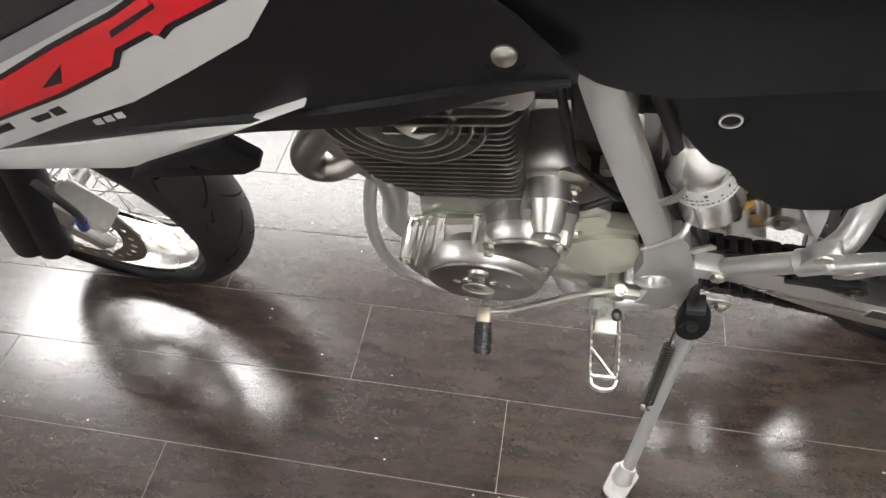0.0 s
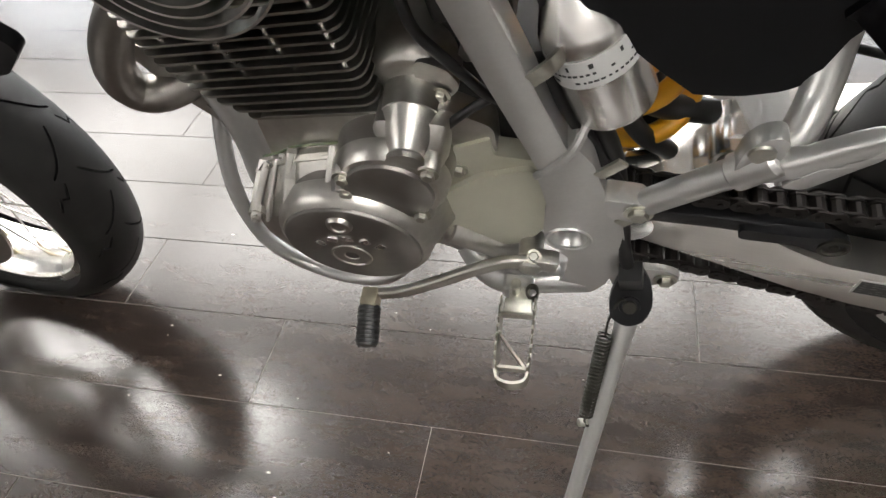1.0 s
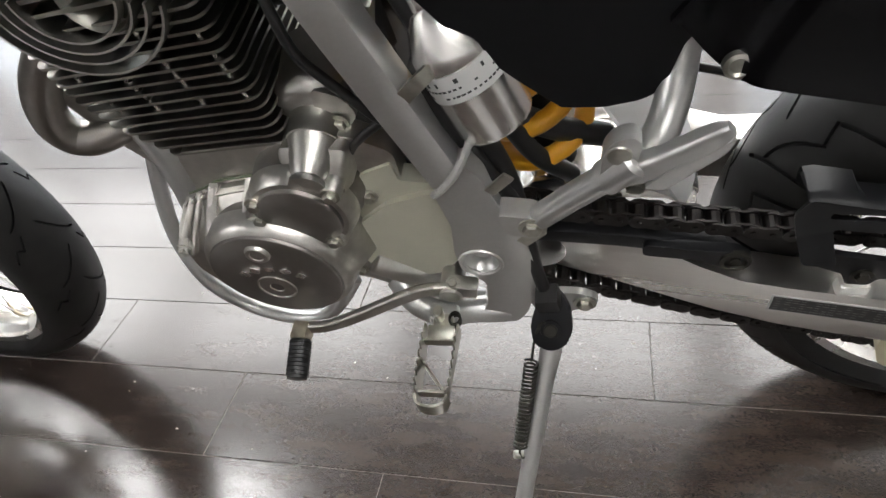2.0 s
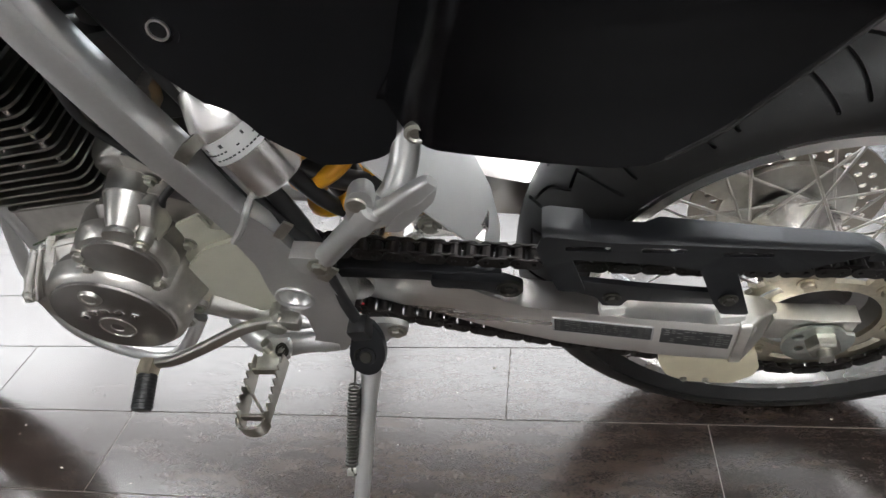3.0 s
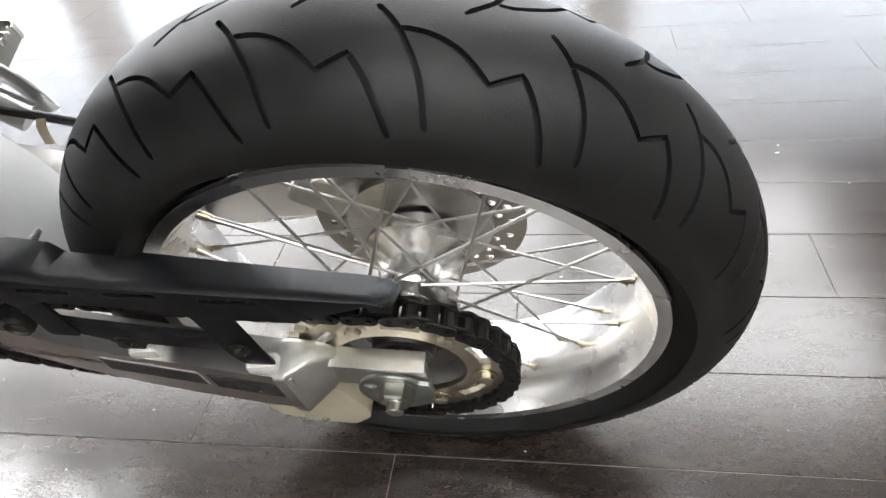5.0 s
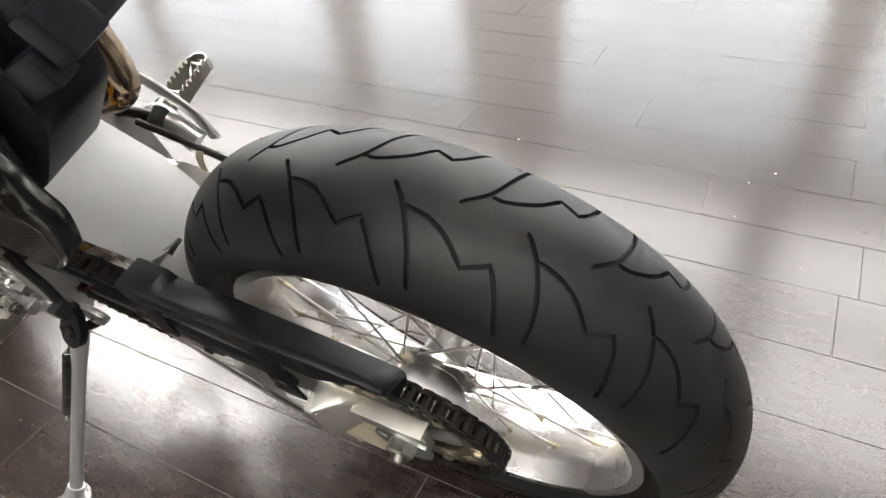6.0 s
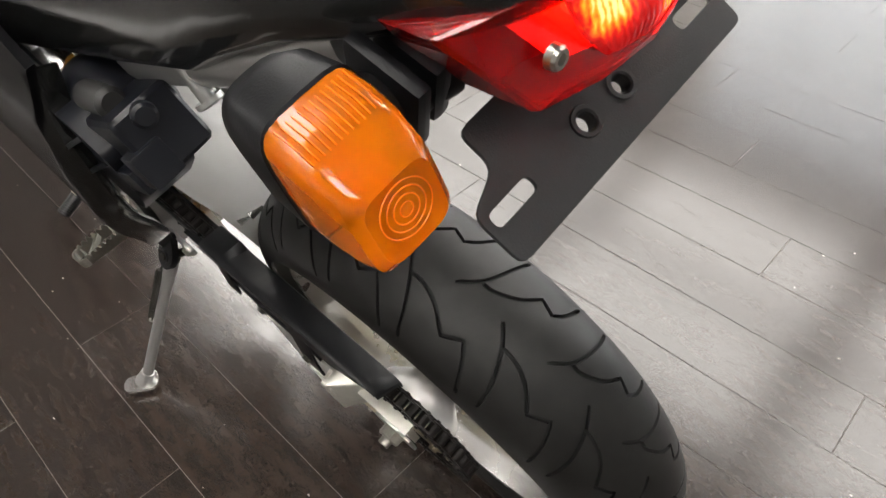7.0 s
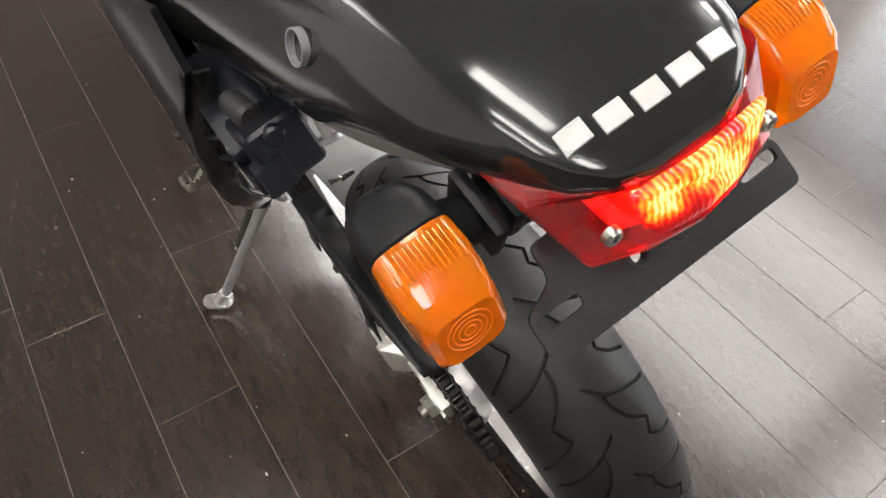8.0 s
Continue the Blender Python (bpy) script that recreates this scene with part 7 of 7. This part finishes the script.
def build_shroud():
    """Tank shroud: black moulding with a pale band and red shapes."""
    def side(x, z):
        return -0.1280 - 0.003 * math.sin(max(0.0, min(1.0, (z - 0.60) / 0.30)) * math.pi)
    xs = [-1.345 + 0.695 * i / 54 for i in range(55)]
    low = [(-1.345, 0.564), (-1.272, 0.587), (-1.222, 0.605), (-1.113, 0.638), (-0.99, 0.681), (-0.907, 0.705), (-0.791, 0.73), (-0.702, 0.779), (-0.65, 0.8)]
    top = [(-1.345, 0.80), (-1.132, 0.885), (-0.934, 0.944), (-0.798, 0.948), (-0.727, 0.892), (-0.691, 0.861), (-0.65, 0.808)]
    sh = shell("tank_shroud", "black plastic tank shroud with a pale band and red decal shapes", xs, [lerp(low, x) for x in xs], [lerp(top, x) for x in xs], side, GLOSS_SOFT, rows=14)

    def decal(name, poly, mat, lift, label=""):
        bm = bmesh.new()
        from mathutils.geometry import delaunay_2d_cdt
        # dense outline plus inner points, so that the decal follows the moulding
        ol = []
        for a, b in zip(poly, poly[1:] + poly[:1]):
            n = max(1, int(math.hypot(b[0] - a[0], b[1] - a[1]) / 0.012))
            ol += [(a[0] + (b[0] - a[0]) * i / n, a[1] + (b[1] - a[1]) * i / n) for i in range(n)]
        x0, x1 = min(p[0] for p in ol), max(p[0] for p in ol)
        z0, z1 = min(p[1] for p in ol), max(p[1] for p in ol)
        inner = [(x0 + 0.015 * i, z0 + 0.015 * j) for i in range(int((x1 - x0) / 0.015) + 1) for j in range(int((z1 - z0) / 0.015) + 1)]
        co = [Vector(p) for p in ol + inner]
        vs, es, fs, *_ = delaunay_2d_cdt(co, [(i, (i + 1) % len(ol)) for i in range(len(ol))], [list(range(len(ol)))], 1, 1e-6)
        v = [bm.verts.new((p[0], side(p[0], p[1]) - lift - 0.001, p[1])) for p in vs]
        w = [bm.verts.new((p[0], side(p[0], p[1]) - lift - 0.0006, p[1])) for p in vs]
        for f in fs:
            bm.faces.new([v[i] for i in f])
            bm.faces.new([w[i] for i in reversed(f)])
        return part(name, bm, mat, sh, label)
    decal("pale_band", [(-1.342, 0.566), (-1.222, 0.625), (-1.082, 0.7), (-0.995, 0.743), (-0.933, 0.783), (-0.861, 0.831), (-0.826, 0.876), (-0.79, 0.926), (-0.826, 0.914), (-0.881, 0.89), (-0.968, 0.844), (-1.082, 0.787), (-1.157, 0.75), (-1.342, 0.648)], WHITE_DECAL, 0.0006, "pale grey-white band")
    decal("grey_edge", [(-1.342, 0.654), (-1.166, 0.744), (-1.09, 0.781), (-0.972, 0.842), (-0.883, 0.887), (-0.86, 0.904), (-0.874, 0.905), (-0.925, 0.879), (-1.016, 0.834), (-1.134, 0.776), (-1.342, 0.679)], GREY_DECAL, 0.0009, "grey edge of the band")
    red = [(-1.225, 0.666), (-1.159, 0.698), (-1.058, 0.749), (-0.982, 0.793), (-0.967, 0.813), (-0.93, 0.834), (-0.926, 0.829), (-0.913, 0.841), (-0.864, 0.868), (-0.856, 0.884), (-0.849, 0.904), (-0.864, 0.896), (-0.895, 0.879), (-0.946, 0.847), (-1.018, 0.809), (-1.106, 0.759), (-1.167, 0.727)]
    mx, mz = sum(p[0] for p in red) / len(red), sum(p[1] for p in red) / len(red)
    decal("dark_outline", [(x + 0.0035 * (1 if z - mz < 0.54 * (x - mx) else -0.6), z - 0.0035 * (1 if z - mz < 0.54 * (x - mx) else -1)) for x, z in red], BLACK_DECAL, 0.0011, "black outline of the red shape")
    decal("red_shape", red, RED_PAINT, 0.0015, "red decal shape")
    decal("black_notch", [(-1.067, 0.756), (-1.042, 0.766), (-1.025, 0.791)], BLACK_DECAL, 0.0019)
    decal("black_notch", [(-0.962, 0.825), (-0.913, 0.856), (-0.911, 0.861), (-0.959, 0.832)], BLACK_DECAL, 0.0019)
    for q in ([(-1.186, 0.664), (-1.152, 0.681), (-1.15, 0.692), (-1.176, 0.678)], [(-1.117, 0.696), (-1.094, 0.708), (-1.091, 0.717), (-1.12, 0.703)], [(-1.087, 0.711), (-1.071, 0.719), (-1.072, 0.729), (-1.089, 0.72)]):
        decal("dark_block", q, BLACK_DECAL, 0.0012)
    for i in range(3):
        x, z = -1.056 + 0.0145 * i, 0.700 + 0.007 * i
        decal("white_block", [(x, z), (x + 0.0105, z + 0.004), (x + 0.0115, z + 0.013), (x + 0.001, z + 0.008)], WHITE_DECAL, 0.0012)
    # lower wing, grey strip and its pointed tip
    up_line = [(-1.341, 0.582), (-1.272, 0.606), (-1.223, 0.624), (-1.115, 0.655), (-0.991, 0.696), (-0.908, 0.728), (-0.843, 0.764)]
    low_line = [(-1.342, 0.561), (-1.308, 0.569), (-1.26, 0.58), (-1.071, 0.618), (-1.05, 0.633), (-0.934, 0.7), (-0.844, 0.761)]
    bm = bmesh.new()
    rows = []
    for i in range(26):
        x = -1.341 + 0.497 * i / 25
        z0, z1 = lerp(low_line, x), lerp(up_line, x)
        y = side(x, z1) - 0.003
        rows.append([Vector((x, y, z0)), Vector((x, y - 0.004, z0 * 0.5 + z1 * 0.5)), Vector((x, y, z1)), Vector((x, y + 0.04, z1)), Vector((x, y + 0.04, z0))])
    loft(bm, rows)
    part("lower_strip", bm, WHITE_DECAL, sh, "pale lower edge strip")
    bm = bmesh.new()
    plate(bm, rounded([(-1.099, 0.580), (-0.955, 0.614), (-0.931, 0.634), (-0.930, 0.643), (-0.952, 0.673), (-1.063, 0.607)], 0.004), [circle((-1.006, 0.619), 0.0045, 10)], -0.128, -0.114, 0.002)
    part("wing_tip", bm, BLACK_PLASTIC, sh)
    bm = bmesh.new()
    y = side(-0.696, 0.823)
    lathe(bm, (-0.696, y + 0.003, 0.822), (0, -1, 0.25), [(0, 0.016), (0.002, 0.015), (0.001, 0.010), (0.001, 0.0)], 24)
    part("screw_well", bm, BLACK_PLASTIC, sh)
    bm = bmesh.new()
    lathe(bm, (-0.696, y + 0.001, 0.8255), (0, -1, 0.25), [(0, 0.0085), (0.004, 0.008), (0.006, 0.005), (0.0062, 0.0)], 20)
    part("screw", bm, ZINC, sh, "bright round screw head")
    bm = bmesh.new()
    sweep(bm, smooth_path([(-1.04, -0.128, 0.690), (-0.937, -0.131, 0.721), (-0.826, -0.132, 0.751), (-0.717, -0.131, 0.789), (-0.655, -0.129, 0.802)], 6), [(-0.004, -0.004), (0.004, -0.004), (0.002, 0.005), (-0.002, 0.005)], up=(0, -1, 0))
    part("moulded_rib", bm, GLOSS_SOFT, sh)
    # tank body behind the shroud
    rows = []
    for x, w, zb, zt in ((-1.22, 0.06, 0.80, 0.98), (-1.08, 0.10, 0.79, 1.02), (-0.90, 0.115, 0.80, 1.03), (-0.76, 0.105, 0.82, 0.99), (-0.68, 0.095, 0.83, 0.94)):
        rows.append([Vector((x, -w * c, z)) for c, z in ((0.6, zb), (1.0, zb + 0.04), (1.0, zt - 0.08), (0.7, zt - 0.01), (0, zt), (-0.7, zt - 0.01), (-1.0, zt - 0.08), (-1.0, zb + 0.04), (-0.6, zb))])
    bm = bmesh.new()
    loft(bm, rows)
    part("fuel_tank", bm, GLOSS_BLACK, bike, "black fuel tank behind the shroud", angle=60)
    return sh


GLOSS_SOFT = material("semi_gloss_black_plastic", (0.006, 0.006, 0.007), 0.33, vary=0.12, grain=200, bump=0.08, bump_scale=1200)
build_shroud()


# ---- specks and scuffs on the floor ----
def build_specks():
    rng = random.Random(21)
    bm = bmesh.new()
    for _ in range(150):
        x, y = rng.uniform(-1.6, 1.2), rng.uniform(-0.75, 1.0)
        r = rng.choice((0.0008, 0.001, 0.0013, 0.0018, 0.0026))
        ang = rng.uniform(0, 6.28)
        ring = [(x + r * rng.uniform(0.5, 1.3) * math.cos(ang + k) * 1.6, y + r * rng.uniform(0.5, 1.3) * math.sin(ang + k)) for k in (0, 1.2, 2.4, 3.8, 5.0)]
        loft(bm, [[Vector((a, b, 0.0)) for a, b in ring], [Vector((x + (a - x) * 0.6, y + (b - y) * 0.6, r * 0.35)) for a, b in ring]])
    ob = part("floor_specks", bm, SPECK, None, smooth=False)
    return tagged(ob, "pale grit and paint specks lying on the floor", "specks", kind="stuff")


SPECK = material("pale_grit", (0.55, 0.52, 0.48), 0.7, vary=0.2)
build_specks()
